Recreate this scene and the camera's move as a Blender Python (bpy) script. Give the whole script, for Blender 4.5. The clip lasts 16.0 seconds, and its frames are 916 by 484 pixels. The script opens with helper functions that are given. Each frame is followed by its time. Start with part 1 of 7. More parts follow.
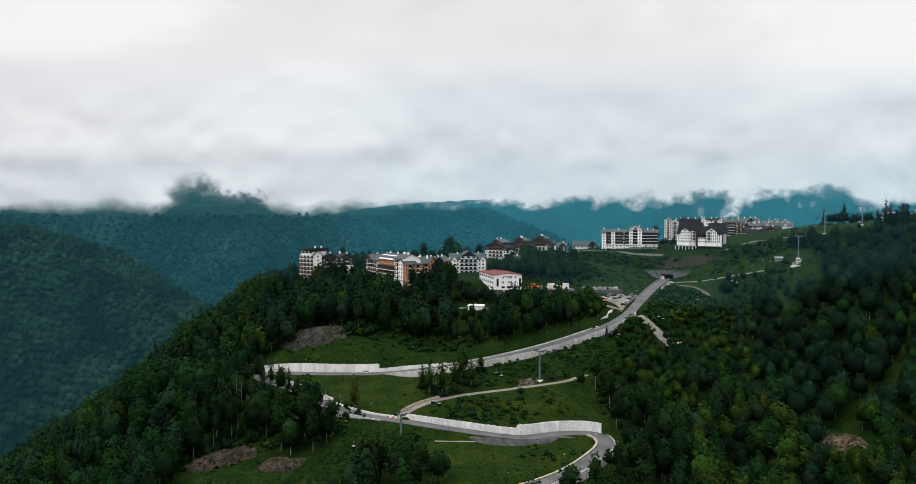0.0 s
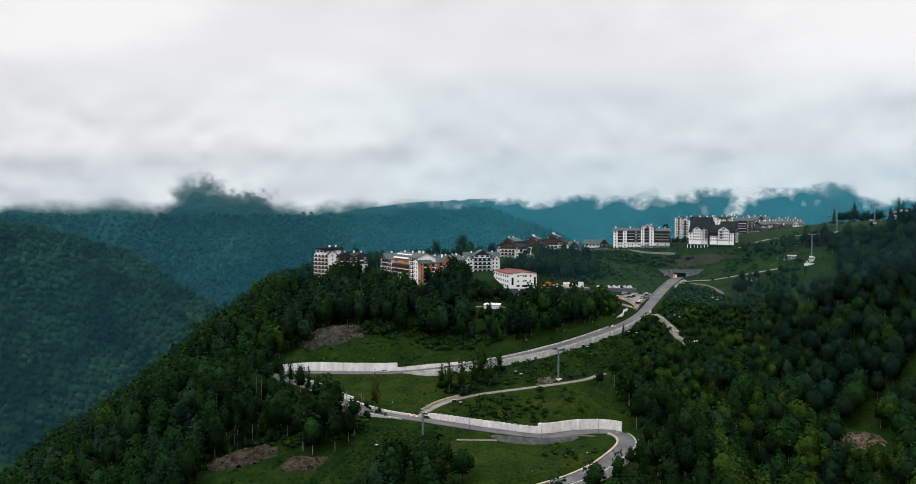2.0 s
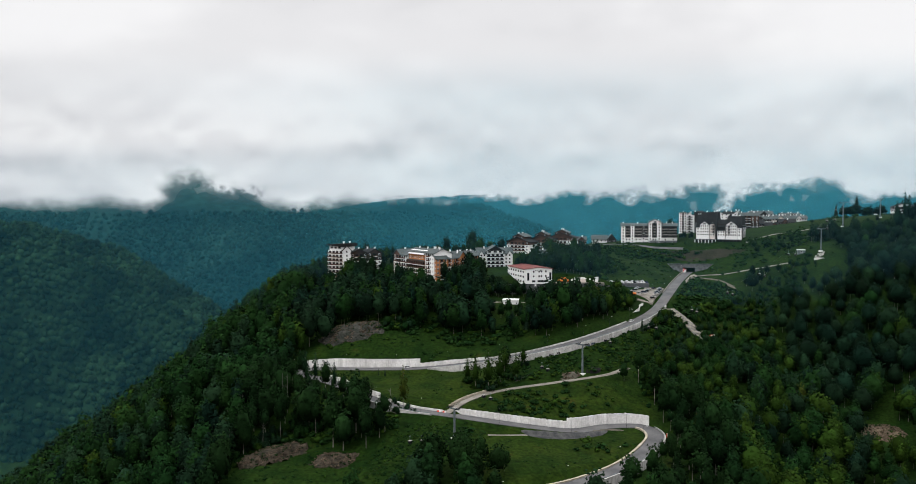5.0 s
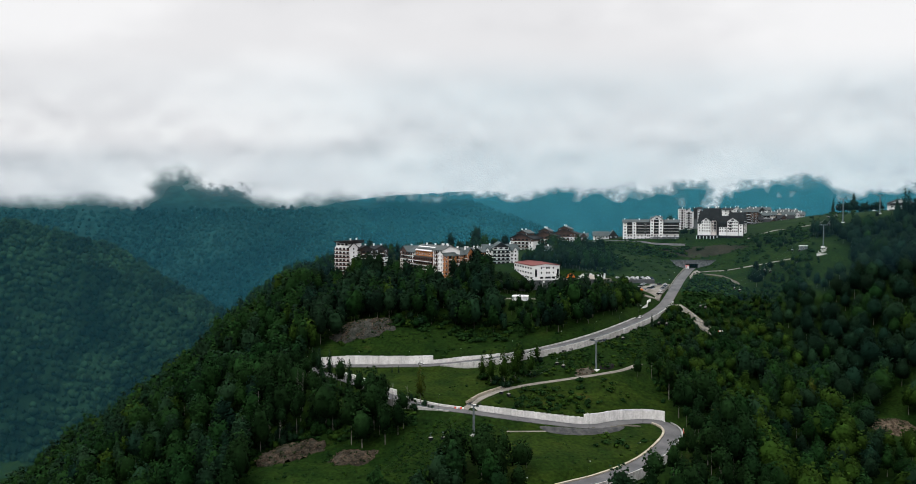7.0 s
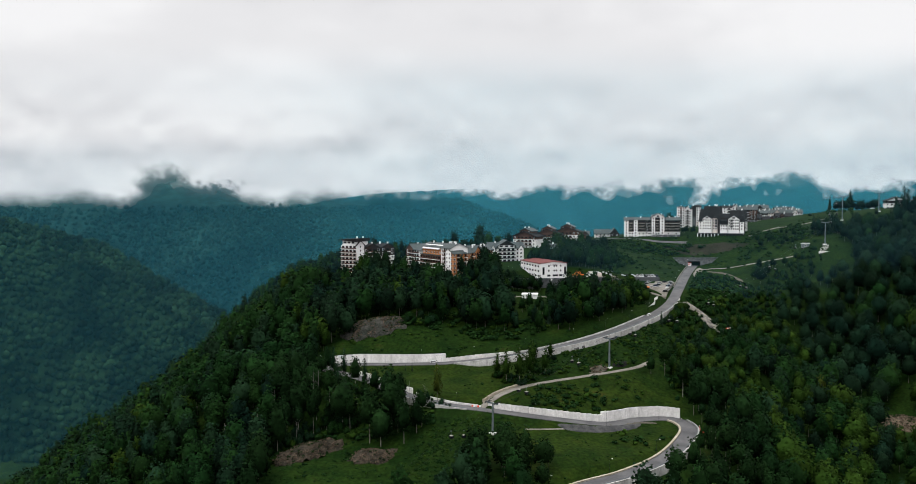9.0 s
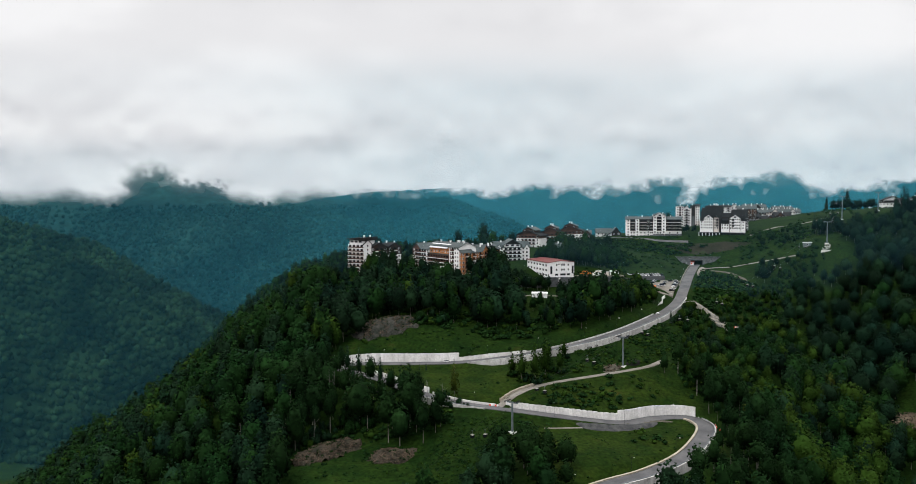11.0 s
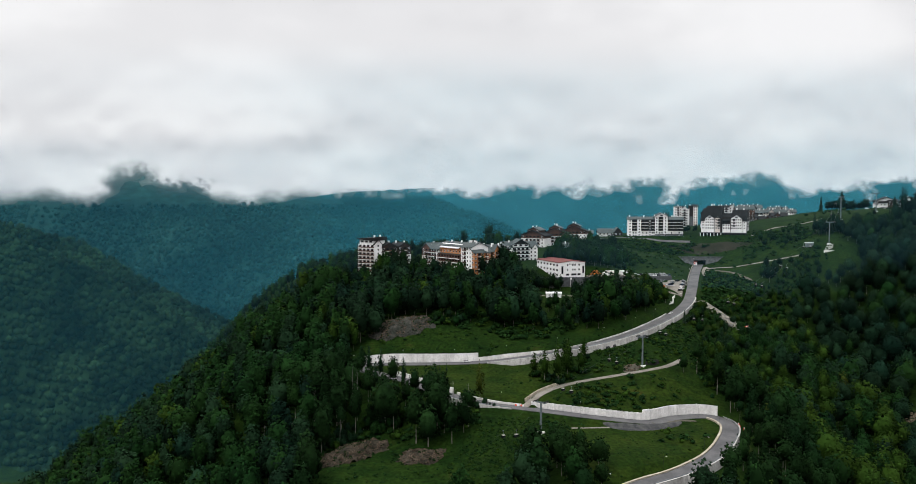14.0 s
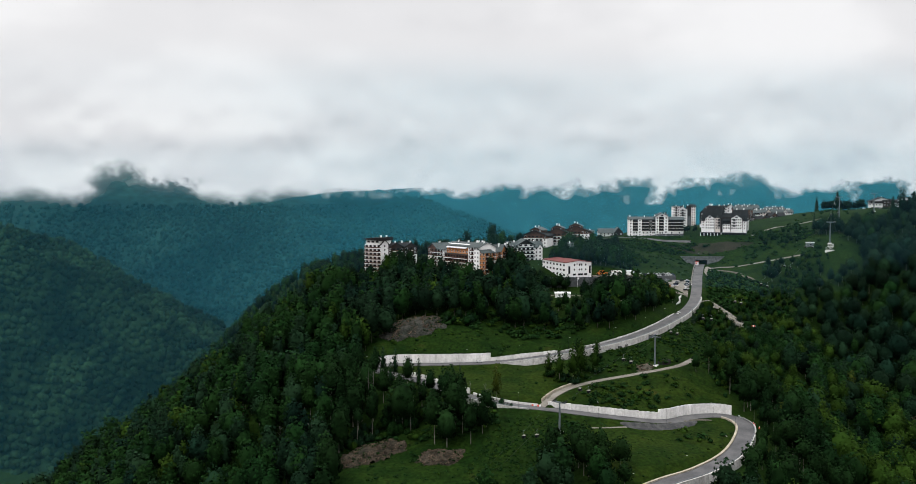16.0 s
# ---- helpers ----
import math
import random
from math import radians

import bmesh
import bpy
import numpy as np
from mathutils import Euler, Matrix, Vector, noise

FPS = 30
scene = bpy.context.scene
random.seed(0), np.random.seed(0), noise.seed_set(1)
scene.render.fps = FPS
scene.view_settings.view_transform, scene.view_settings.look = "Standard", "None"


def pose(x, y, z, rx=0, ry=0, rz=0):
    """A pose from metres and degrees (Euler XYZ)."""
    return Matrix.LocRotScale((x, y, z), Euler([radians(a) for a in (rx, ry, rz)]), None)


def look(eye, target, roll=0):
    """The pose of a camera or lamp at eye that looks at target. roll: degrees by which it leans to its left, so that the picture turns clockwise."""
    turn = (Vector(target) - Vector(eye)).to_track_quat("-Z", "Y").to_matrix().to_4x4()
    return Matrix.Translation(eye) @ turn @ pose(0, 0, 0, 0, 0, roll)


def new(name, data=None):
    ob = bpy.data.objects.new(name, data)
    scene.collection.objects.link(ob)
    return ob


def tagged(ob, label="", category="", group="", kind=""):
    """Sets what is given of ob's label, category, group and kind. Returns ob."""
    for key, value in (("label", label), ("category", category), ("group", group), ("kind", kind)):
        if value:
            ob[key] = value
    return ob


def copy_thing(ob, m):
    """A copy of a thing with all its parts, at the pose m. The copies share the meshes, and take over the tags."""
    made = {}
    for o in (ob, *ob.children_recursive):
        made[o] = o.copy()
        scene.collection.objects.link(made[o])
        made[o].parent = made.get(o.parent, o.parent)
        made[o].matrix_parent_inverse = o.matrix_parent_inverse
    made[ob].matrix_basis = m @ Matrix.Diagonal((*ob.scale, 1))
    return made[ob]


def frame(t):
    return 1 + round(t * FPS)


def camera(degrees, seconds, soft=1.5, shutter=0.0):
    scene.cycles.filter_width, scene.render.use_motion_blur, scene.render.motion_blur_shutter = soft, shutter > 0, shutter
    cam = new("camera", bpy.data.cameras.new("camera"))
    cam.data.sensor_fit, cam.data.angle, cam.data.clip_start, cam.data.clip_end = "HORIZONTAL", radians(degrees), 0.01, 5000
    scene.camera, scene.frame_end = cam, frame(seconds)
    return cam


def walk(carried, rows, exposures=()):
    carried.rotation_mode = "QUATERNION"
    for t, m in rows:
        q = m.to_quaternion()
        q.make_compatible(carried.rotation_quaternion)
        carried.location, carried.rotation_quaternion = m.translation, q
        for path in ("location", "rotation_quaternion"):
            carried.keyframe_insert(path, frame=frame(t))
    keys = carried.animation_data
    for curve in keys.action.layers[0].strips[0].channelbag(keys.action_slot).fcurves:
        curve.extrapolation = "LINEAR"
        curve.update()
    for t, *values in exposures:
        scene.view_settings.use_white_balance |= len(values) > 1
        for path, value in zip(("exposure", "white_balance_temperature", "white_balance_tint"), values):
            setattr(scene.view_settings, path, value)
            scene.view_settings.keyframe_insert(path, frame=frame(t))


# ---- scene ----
cam = camera(56.3, 16.0, soft=0.9)
METRES, EYE, TILT, LEAN, TURN = 130.0, 150.0, -2.5, 0.0, 0.0
ROWS = [
    (0.0, 0.0, 0.0, 0.0, 0.0, 0.0, -0.0),
    (0.5, -0.0152, -0.0004, -0.0001, 0.03, -0.02, 0.03),
    (1.0, -0.0335, -0.0004, -0.0006, 0.05, -0.03, 0.05),
    (1.5, -0.0549, -0.0007, -0.0011, 0.08, -0.05, 0.08),
    (2.0, -0.0789, -0.0009, -0.0015, 0.11, -0.06, 0.11),
    (2.5, -0.105, -0.0006, -0.0022, 0.09, -0.08, 0.14),
    (3.0, -0.1332, -0.0001, -0.0027, -0.09, -0.12, 0.17),
    (3.5, -0.1635, 0.0006, -0.0031, -0.27, -0.16, 0.21),
    (4.0, -0.1946, 0.0014, -0.0036, -0.45, -0.21, 0.26),
    (6.5, -0.3578, 0.0099, -0.0055, -1.59, -0.47, 0.4),
    (7.0, -0.3903, 0.0117, -0.0051, -1.83, -0.53, 0.43),
    (7.5, -0.4233, 0.0139, -0.0047, -2.07, -0.58, 0.45),
    (8.0, -0.4566, 0.0159, -0.0044, -2.32, -0.61, 0.45),
    (8.5, -0.4901, 0.0183, -0.004, -2.57, -0.65, 0.47),
    (9.0, -0.5238, 0.0209, -0.0035, -2.83, -0.68, 0.48),
    (11.5, -0.6932, 0.0363, -0.0019, -4.07, -0.76, 0.44),
    (12.0, -0.7271, 0.0398, -0.0014, -4.32, -0.76, 0.43),
    (12.5, -0.761, 0.0435, -0.0011, -4.58, -0.76, 0.42),
    (13.0, -0.7945, 0.0476, -0.0008, -4.83, -0.76, 0.41),
    (13.5, -0.8282, 0.0514, -0.0007, -5.1, -0.76, 0.41),
    (14.0, -0.8617, 0.0556, -0.0004, -5.35, -0.77, 0.4),
    (14.5, -0.8955, 0.0601, 0.0001, -5.62, -0.77, 0.4),
    (15.0, -0.929, 0.0646, 0.0006, -5.87, -0.78, 0.41),
    (15.5, -0.9628, 0.0692, 0.0011, -6.14, -0.78, 0.41),
    (16.0, -0.9962, 0.0742, 0.0012, -6.4, -0.78, 0.43),
]
walk(cam, [(t, pose(0, 0, EYE, TILT, LEAN, TURN) @ pose(METRES * x, METRES * y, METRES * z, 90 + pitch, roll, yaw)) for t, x, y, z, yaw, pitch, roll in ROWS])

# ---- sky and light ----
world = bpy.data.worlds.new("overcast")
scene.world = world
world.use_nodes = True
wn, wl = world.node_tree.nodes, world.node_tree.links
wn.clear()


def wnode(kind, **values):
    n = wn.new(kind)
    for k, v in values.items():
        n.inputs[k].default_value = v
    return n


coord = wnode("ShaderNodeTexCoord")


def cloud_noise(scale, size, detail, rough, where):
    m = wnode("ShaderNodeMapping")
    m.inputs["Scale"].default_value, m.inputs["Location"].default_value = scale, where
    wl.new(coord.outputs["Generated"], m.inputs["Vector"])
    t = wnode("ShaderNodeTexNoise", Scale=size, Detail=detail, Roughness=rough)
    wl.new(m.outputs["Vector"], t.inputs["Vector"])
    return t.outputs["Fac"]


def wmath(op, a, b):
    n = wn.new("ShaderNodeMath")
    n.operation = op
    for socket, v in zip(n.inputs, (a, b)):
        if isinstance(v, (int, float)):
            socket.default_value = v
        else:
            wl.new(v, socket)
    return n.outputs[0]


def wramp(fac, *stops):
    r = wnode("ShaderNodeValToRGB")
    r.color_ramp.interpolation = "EASE"
    e = r.color_ramp.elements
    while len(e) < len(stops):
        e.new(0.5)
    for el, (p, c) in zip(e, stops):
        el.position, el.color = p, (*c, 1)
    wl.new(fac, r.inputs["Fac"])
    return r.outputs["Color"]


split = wnode("ShaderNodeSeparateXYZ")
wl.new(coord.outputs["Generated"], split.inputs["Vector"])
# the smooth high deck, with broad grey patches
broad = cloud_noise((2.0, 2.0, 4.4), 1.5, 6.0, 0.45, (0.30, 0.4, 0.45))
deck = wramp(broad, (0.34, (0.70, 0.695, 0.71)), (0.50, (0.845, 0.838, 0.85)), (0.62, (0.955, 0.948, 0.955)))
# the billowing bank that lies on the mountains: heaps with light tops and grey bases
heaps, above = (cloud_noise((5.0, 5.0, 8.5), 1.9, 9.0, 0.58, (0.1, 0.7, z)) for z in (0.2, 0.2 + 0.16))
relief = wmath("ADD", wmath("MULTIPLY", wmath("SUBTRACT", heaps, above), 1.7), wmath("ADD", wmath("MULTIPLY", broad, 0.45), 0.275))
bank = wramp(relief, (0.22, (0.690, 0.660, 0.68)), (0.46, (0.842, 0.812, 0.825)), (0.72, (0.970, 0.945, 0.948)))
edge = wnode("ShaderNodeMapRange")
edge.interpolation_type = "SMOOTHSTEP"
edge.inputs["From Min"].default_value, edge.inputs["From Max"].default_value = 0.04, 0.17
wl.new(split.outputs["Z"], edge.inputs["Value"])
shade = wn.new("ShaderNodeMix")
shade.data_type = "RGBA"
wl.new(edge.outputs["Result"], shade.inputs[0])
wl.new(bank, shade.inputs[6])
wl.new(deck, shade.inputs[7])
cloud_light = wnode("ShaderNodeBackground", Strength=1.0)
wl.new(shade.outputs[2], cloud_light.inputs["Color"])
# an overcast sky is about three times as bright overhead as low down
zenith = wnode("ShaderNodeMapRange")
zenith.inputs["From Min"].default_value, zenith.inputs["From Max"].default_value = 0.22, 0.85
zenith.inputs["To Min"].default_value, zenith.inputs["To Max"].default_value = 1.0, 2.9
wl.new(split.outputs["Z"], zenith.inputs["Value"])
wl.new(zenith.outputs["Result"], cloud_light.inputs["Strength"])
sky = wn.new("ShaderNodeTexSky")
sky.sky_type, sky.sun_disc = "NISHITA", False
sky.sun_elevation, sky.sun_rotation = radians(57), radians(238)
sky_light = wnode("ShaderNodeBackground", Strength=0.08)
wl.new(sky.outputs["Color"], sky_light.inputs["Color"])
cover = wnode("ShaderNodeMixShader", Fac=0.95)
wl.new(sky_light.outputs[0], cover.inputs[1])
wl.new(cloud_light.outputs[0], cover.inputs[2])
wout = wn.new("ShaderNodeOutputWorld")
wl.new(cover.outputs[0], wout.inputs["Surface"])

sun = new("sun", bpy.data.lights.new("sun", "SUN"))
sun.data.energy, sun.data.angle, sun.data.color = 1.5, radians(25), (1.0, 0.98, 0.95)
sun.matrix_world = look((-420, 260, 760), (0, 520, 0))


# ---- materials ----
def material(name, rough=0.9, metal=0.0):
    m = bpy.data.materials.new(name)
    m.use_nodes = True
    b = m.node_tree.nodes["Principled BSDF"]
    b.inputs["Roughness"].default_value, b.inputs["Metallic"].default_value = rough, metal
    b.inputs["Specular IOR Level"].default_value = 0.02 if any(w in name for w in ("leaves", "grass", "wood", "needles")) else 0.12
    return m, m.node_tree.nodes, m.node_tree.links, b


def mottled(name, a, b_, size, rough=0.9, metal=0.0, fine=0.0, fine_size=0.3, bump=0.0, island=0.0, single=0.0, third=None, streak=0.0):
    """Two colours mixed by a coarse noise (size: metres), with finer grain, relief, run-down stains and per-piece changes."""
    m, n, l, bs = material(name, rough, metal)
    geo = n.new("ShaderNodeNewGeometry")
    tex = n.new("ShaderNodeTexNoise")
    tex.inputs["Scale"].default_value, tex.inputs["Detail"].default_value = 1.0 / size, 5.0
    l.new(geo.outputs["Position"], tex.inputs["Vector"])
    cr = n.new("ShaderNodeValToRGB")
    cr.color_ramp.elements[0].position, cr.color_ramp.elements[1].position = 0.36, 0.64
    cr.color_ramp.elements[0].color, cr.color_ramp.elements[1].color = (*a, 1), (*b_, 1)
    if third:
        e = cr.color_ramp.elements.new(0.72)
        e.color = (*third, 1)
    l.new(tex.outputs["Fac"], cr.inputs["Fac"])
    col = cr.outputs["Color"]
    hsv = n.new("ShaderNodeHueSaturation")
    l.new(col, hsv.inputs["Color"])
    val = None
    grain = n.new("ShaderNodeTexNoise")
    grain.inputs["Scale"].default_value, grain.inputs["Detail"].default_value = 1.0 / fine_size, 3.0
    l.new(geo.outputs["Position"], grain.inputs["Vector"])
    mr = n.new("ShaderNodeMapRange")
    mr.inputs["From Min"].default_value, mr.inputs["From Max"].default_value = 0.3, 0.7
    mr.inputs["To Min"].default_value, mr.inputs["To Max"].default_value = 1 - fine, 1 + fine
    l.new(grain.outputs["Fac"], mr.inputs["Value"])
    val = mr.outputs["Result"]
    for amount, source in ((island, geo.outputs["Random Per Island"]), (single, None)):
        if amount:
            if source is None:
                source = n.new("ShaderNodeObjectInfo").outputs["Random"]
            r = n.new("ShaderNodeMapRange")
            r.inputs["To Min"].default_value, r.inputs["To Max"].default_value = 1 - amount, 1 + amount
            l.new(source, r.inputs["Value"])
            mul = n.new("ShaderNodeMath")
            mul.operation = "MULTIPLY"
            l.new(val, mul.inputs[0])
            l.new(r.outputs["Result"], mul.inputs[1])
            val = mul.outputs[0]
    if streak:
        squash = n.new("ShaderNodeMapping")
        squash.inputs["Scale"].default_value = (0.55, 0.55, 0.12)
        l.new(geo.outputs["Position"], squash.inputs["Vector"])
        runs = n.new("ShaderNodeTexNoise")
        runs.inputs["Scale"].default_value, runs.inputs["Detail"].default_value, runs.inputs["Roughness"].default_value = 1.0, 6.0, 0.65
        l.new(squash.outputs["Vector"], runs.inputs["Vector"])
        r = n.new("ShaderNodeMapRange")
        for key, v in (("From Min", 0.36), ("From Max", 0.52), ("To Min", 1 - streak), ("To Max", 1.0)):
            r.inputs[key].default_value = v
        l.new(runs.outputs["Fac"], r.inputs["Value"])
        mul = n.new("ShaderNodeMath")
        mul.operation = "MULTIPLY"
        l.new(val, mul.inputs[0])
        l.new(r.outputs["Result"], mul.inputs[1])
        val = mul.outputs[0]
    l.new(val, hsv.inputs["Value"])
    l.new(hsv.outputs["Color"], bs.inputs["Base Color"])
    if bump:
        bp = n.new("ShaderNodeBump")
        bp.inputs["Strength"].default_value, bp.inputs["Distance"].default_value = 0.8, bump
        l.new(grain.outputs["Fac"], bp.inputs["Height"])
        l.new(bp.outputs["Normal"], bs.inputs["Normal"])
    return m


def misty(m, low, high, wisp, lump, gaps=(), lifts=()):
    """A high slope that is lost in the cloud above a ragged line; gaps: holes in the cloud (place across, half width, height); lifts: where the line runs higher (place, half width, by how much)."""
    n, l = m.node_tree.nodes, m.node_tree.links
    bs, out = n["Principled BSDF"], n["Material Output"]

    def calc(op, a, b):
        k = n.new("ShaderNodeMath")
        k.operation = op
        for socket, v in zip(k.inputs, (a, b)):
            if isinstance(v, (int, float)):
                socket.default_value = v
            else:
                l.new(v, socket)
        return k.outputs[0]

    def smooth(value, a, b, to_a, to_b):
        r = n.new("ShaderNodeMapRange")
        r.interpolation_type = "SMOOTHSTEP"
        for key, v in (("From Min", a), ("From Max", b), ("To Min", to_a), ("To Max", to_b)):
            r.inputs[key].default_value = v
        l.new(value, r.inputs["Value"])
        return r.outputs["Result"]

    sep = n.new("ShaderNodeSeparateXYZ")
    l.new(n.new("ShaderNodeNewGeometry").outputs["Position"], sep.inputs["Vector"])
    # the cloud's edge is patterned across and up, not into the depth
    across = calc("MULTIPLY", calc("DIVIDE", sep.outputs["X"], sep.outputs["Y"]), 4000.0)
    flat = n.new("ShaderNodeCombineXYZ")
    l.new(across, flat.inputs["X"])
    level = calc("MULTIPLY", calc("DIVIDE", calc("SUBTRACT", sep.outputs["Z"], 150.0), sep.outputs["Y"]), 4000.0)
    l.new(calc("MULTIPLY", level, 1.5), flat.inputs["Z"])

    def puffs(size, detail, rough):
        t = n.new("ShaderNodeTexNoise")
        for key, v in (("Scale", 1 / size), ("Detail", detail), ("Roughness", rough)):
            t.inputs[key].default_value = v
        l.new(flat.outputs["Vector"], t.inputs["Vector"])
        return t.outputs["Fac"]

    height = calc("ADD", level, calc("MULTIPLY", calc("SUBTRACT", puffs(lump, 9.0, 0.60), 0.5), wisp))
    for place, half, rise in lifts:
        height = calc("SUBTRACT", height, smooth(calc("ABSOLUTE", calc("SUBTRACT", across, place), 0.0), 0.0, half, rise, 0.0))
    lost = smooth(height, low, high, 0.0, 1.0)
    # holes torn in the cloud, thin towards their rims
    stray, drift = puffs(130, 9.0, 0.62), puffs(90, 9.0, 0.62)
    for place, half, top in gaps:
        side = calc("ABSOLUTE", calc("SUBTRACT", calc("ADD", across, calc("MULTIPLY", calc("SUBTRACT", stray, 0.5), 230.0)), place), 0.0)
        rise = calc("ADD", level, calc("MULTIPLY", calc("SUBTRACT", drift, 0.5), 170.0))
        hole = calc("MULTIPLY", smooth(side, half * 0.35, half, 0.90, 0.0), smooth(rise, top * 0.4, top, 1.0, 0.0))
        lost = calc("MULTIPLY", lost, calc("SUBTRACT", 1.0, hole))
    clear = n.new("ShaderNodeBsdfTransparent")
    mix = n.new("ShaderNodeMixShader")
    l.new(lost, mix.inputs["Fac"])
    l.new(bs.outputs[0], mix.inputs[1])
    l.new(clear.outputs[0], mix.inputs[2])
    l.new(mix.outputs[0], out.inputs["Surface"])
    return m


GRASS = mottled("meadow grass", (0.0042, 0.0132, 0.0023), (0.0090, 0.0208, 0.0032), 15, fine=0.45, fine_size=1.8, bump=0.25, third=(0.0158, 0.0228, 0.0050))
LEAF = mottled("beech leaves", (0.0040, 0.0165, 0.0042), (0.0080, 0.0245, 0.0054), 40, rough=0.85, fine=0.25, fine_size=5, island=0.5)
LEAF_LIGHT = mottled("light beech leaves", (0.0090, 0.0240, 0.0034), (0.0165, 0.0345, 0.0046), 30, rough=0.85, fine=0.25, fine_size=5, island=0.5)
LEAF_DULL = mottled("grey-green leaves", (0.0052, 0.0166, 0.0076), (0.0086, 0.0225, 0.0096), 30, rough=0.85, fine=0.25, fine_size=5, island=0.5)
LEAF_OLD = mottled("old dark leaves", (0.0028, 0.0100, 0.0052), (0.0056, 0.0150, 0.0068), 34, rough=0.85, fine=0.25, fine_size=5, island=0.5)
LEAF_DEEP = mottled("deep blue-green leaves", (0.0024, 0.0094, 0.0058), (0.0040, 0.0138, 0.0078), 34, rough=0.85, fine=0.25, fine_size=5, island=0.5)
PALE_BARK = mottled("bleached bark", (0.0900, 0.0870, 0.0810), (0.1680, 0.1620, 0.1500), 2, fine=0.2)
LEAF_TREE = mottled("leaves of single trees", (0.0036, 0.0130, 0.0040), (0.0070, 0.0195, 0.0050), 40, rough=0.85, fine=0.25, fine_size=3, island=0.5, single=0.3)
LEAF_YELLOW = mottled("yellowing leaves", (0.0200, 0.0332, 0.0052), (0.0334, 0.0406, 0.0067), 6, rough=0.8, fine=0.2, island=0.4)
LEAF_BUSH = mottled("shrub leaves", (0.0040, 0.0150, 0.0040), (0.0086, 0.0240, 0.0056), 12, rough=0.85, fine=0.2, fine_size=3, island=0.45)
NEEDLE = mottled("needles", (0.0070, 0.0168, 0.0098), (0.0126, 0.0252, 0.0126), 10, rough=0.7, fine=0.2, island=0.3)
BARK = mottled("grey bark", (0.10, 0.09, 0.08), (0.20, 0.19, 0.17), 2, fine=0.3, bump=0.05, single=0.3)
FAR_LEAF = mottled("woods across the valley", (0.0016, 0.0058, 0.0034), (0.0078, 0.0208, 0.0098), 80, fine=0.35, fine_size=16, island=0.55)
# blue haze is mixed into the base colours of these two slopes
FAR_FOREST = misty(mottled("far wooded slope with haze tint", (0.0020, 0.0088, 0.0092), (0.0058, 0.0190, 0.0165), 230, fine=0.45, fine_size=34, island=0.35), -54, 34, 170, 300, ((-1230, 150, 165), (-1120, 190, 80), (-960, 90, 65)), ((-1150, 340, 40),))
FARTHEST = misty(mottled("farthest wooded slope with haze tint", (0.0036, 0.0190, 0.0225), (0.0072, 0.0314, 0.0333), 300, fine=0.3, fine_size=60), -16, 50, 330, 230, ((1735, 110, 115), (1180, 70, 80)), ((1720, 720, 12),))
ASPHALT = mottled("grey asphalt", (0.0620, 0.0620, 0.0650), (0.0960, 0.0960, 0.0970), 9, fine=0.12, fine_size=0.8)
DIRT = mottled("pale gravel", (0.1116, 0.1023, 0.0868), (0.1736, 0.1612, 0.1426), 5, fine=0.2, bump=0.1)
PORTAL = mottled("grey portal stone", (0.080, 0.088, 0.092), (0.140, 0.150, 0.155), 2, fine=0.3, bump=0.1, streak=0.3)
CHANNEL = mottled("pale channel stone", (0.15, 0.145, 0.135), (0.25, 0.24, 0.225), 3, fine=0.25, bump=0.1, single=0.2)
DIRT_DARK = mottled("trodden brown gravel", (0.045, 0.042, 0.032), (0.085, 0.078, 0.062), 3, fine=0.3, bump=0.1)
SOIL = mottled("bare brown soil", (0.015, 0.0145, 0.0095), (0.046, 0.036, 0.026), 4, fine=0.5, fine_size=1.1, bump=0.8, third=(0.0150, 0.0226, 0.0088))
SCREE = mottled("weathered grey brush", (0.0151, 0.0186, 0.0145), (0.0393, 0.0384, 0.0330), 4, fine=0.5, fine_size=0.9, bump=0.7, third=(0.060, 0.036, 0.020))
CONCRETE = mottled("pale concrete", (0.56, 0.55, 0.53), (0.66, 0.65, 0.635), 6, fine=0.12, fine_size=0.9, bump=0.03, single=0.09, streak=0.20)
CONCRETE_GREY = mottled("weathered grey concrete", (0.34, 0.335, 0.32), (0.48, 0.475, 0.46), 5, fine=0.16, fine_size=0.9, bump=0.03, single=0.08, streak=0.34)
DARK_WALL = mottled("dark retaining blocks", (0.045, 0.05, 0.055), (0.075, 0.08, 0.085), 3, fine=0.2, bump=0.1)
KERB = mottled("sandy kerb", (0.2475, 0.2175, 0.1575), (0.3375, 0.3075, 0.2475), 3, fine=0.15, single=0.1)
WHITE = mottled("white render", (0.6882, 0.6882, 0.6882), (0.7626, 0.7626, 0.7533), 7, fine=0.06)
CREAM = mottled("cream render", (0.52, 0.46, 0.42), (0.62, 0.56, 0.52), 7, fine=0.06)
ORANGE = mottled("ochre render", (0.33, 0.135, 0.055), (0.42, 0.185, 0.08), 6, fine=0.1)
BROWN = mottled("brown timber cladding", (0.066, 0.036, 0.027), (0.105, 0.058, 0.043), 4, fine=0.2, fine_size=0.5)
DARK = mottled("dark brown cladding", (0.015, 0.013, 0.0125), (0.026, 0.022, 0.021), 4, fine=0.2)
UMBER = mottled("dark umber timber", (0.0250, 0.0180, 0.0160), (0.0420, 0.0300, 0.0255), 4, fine=0.2)
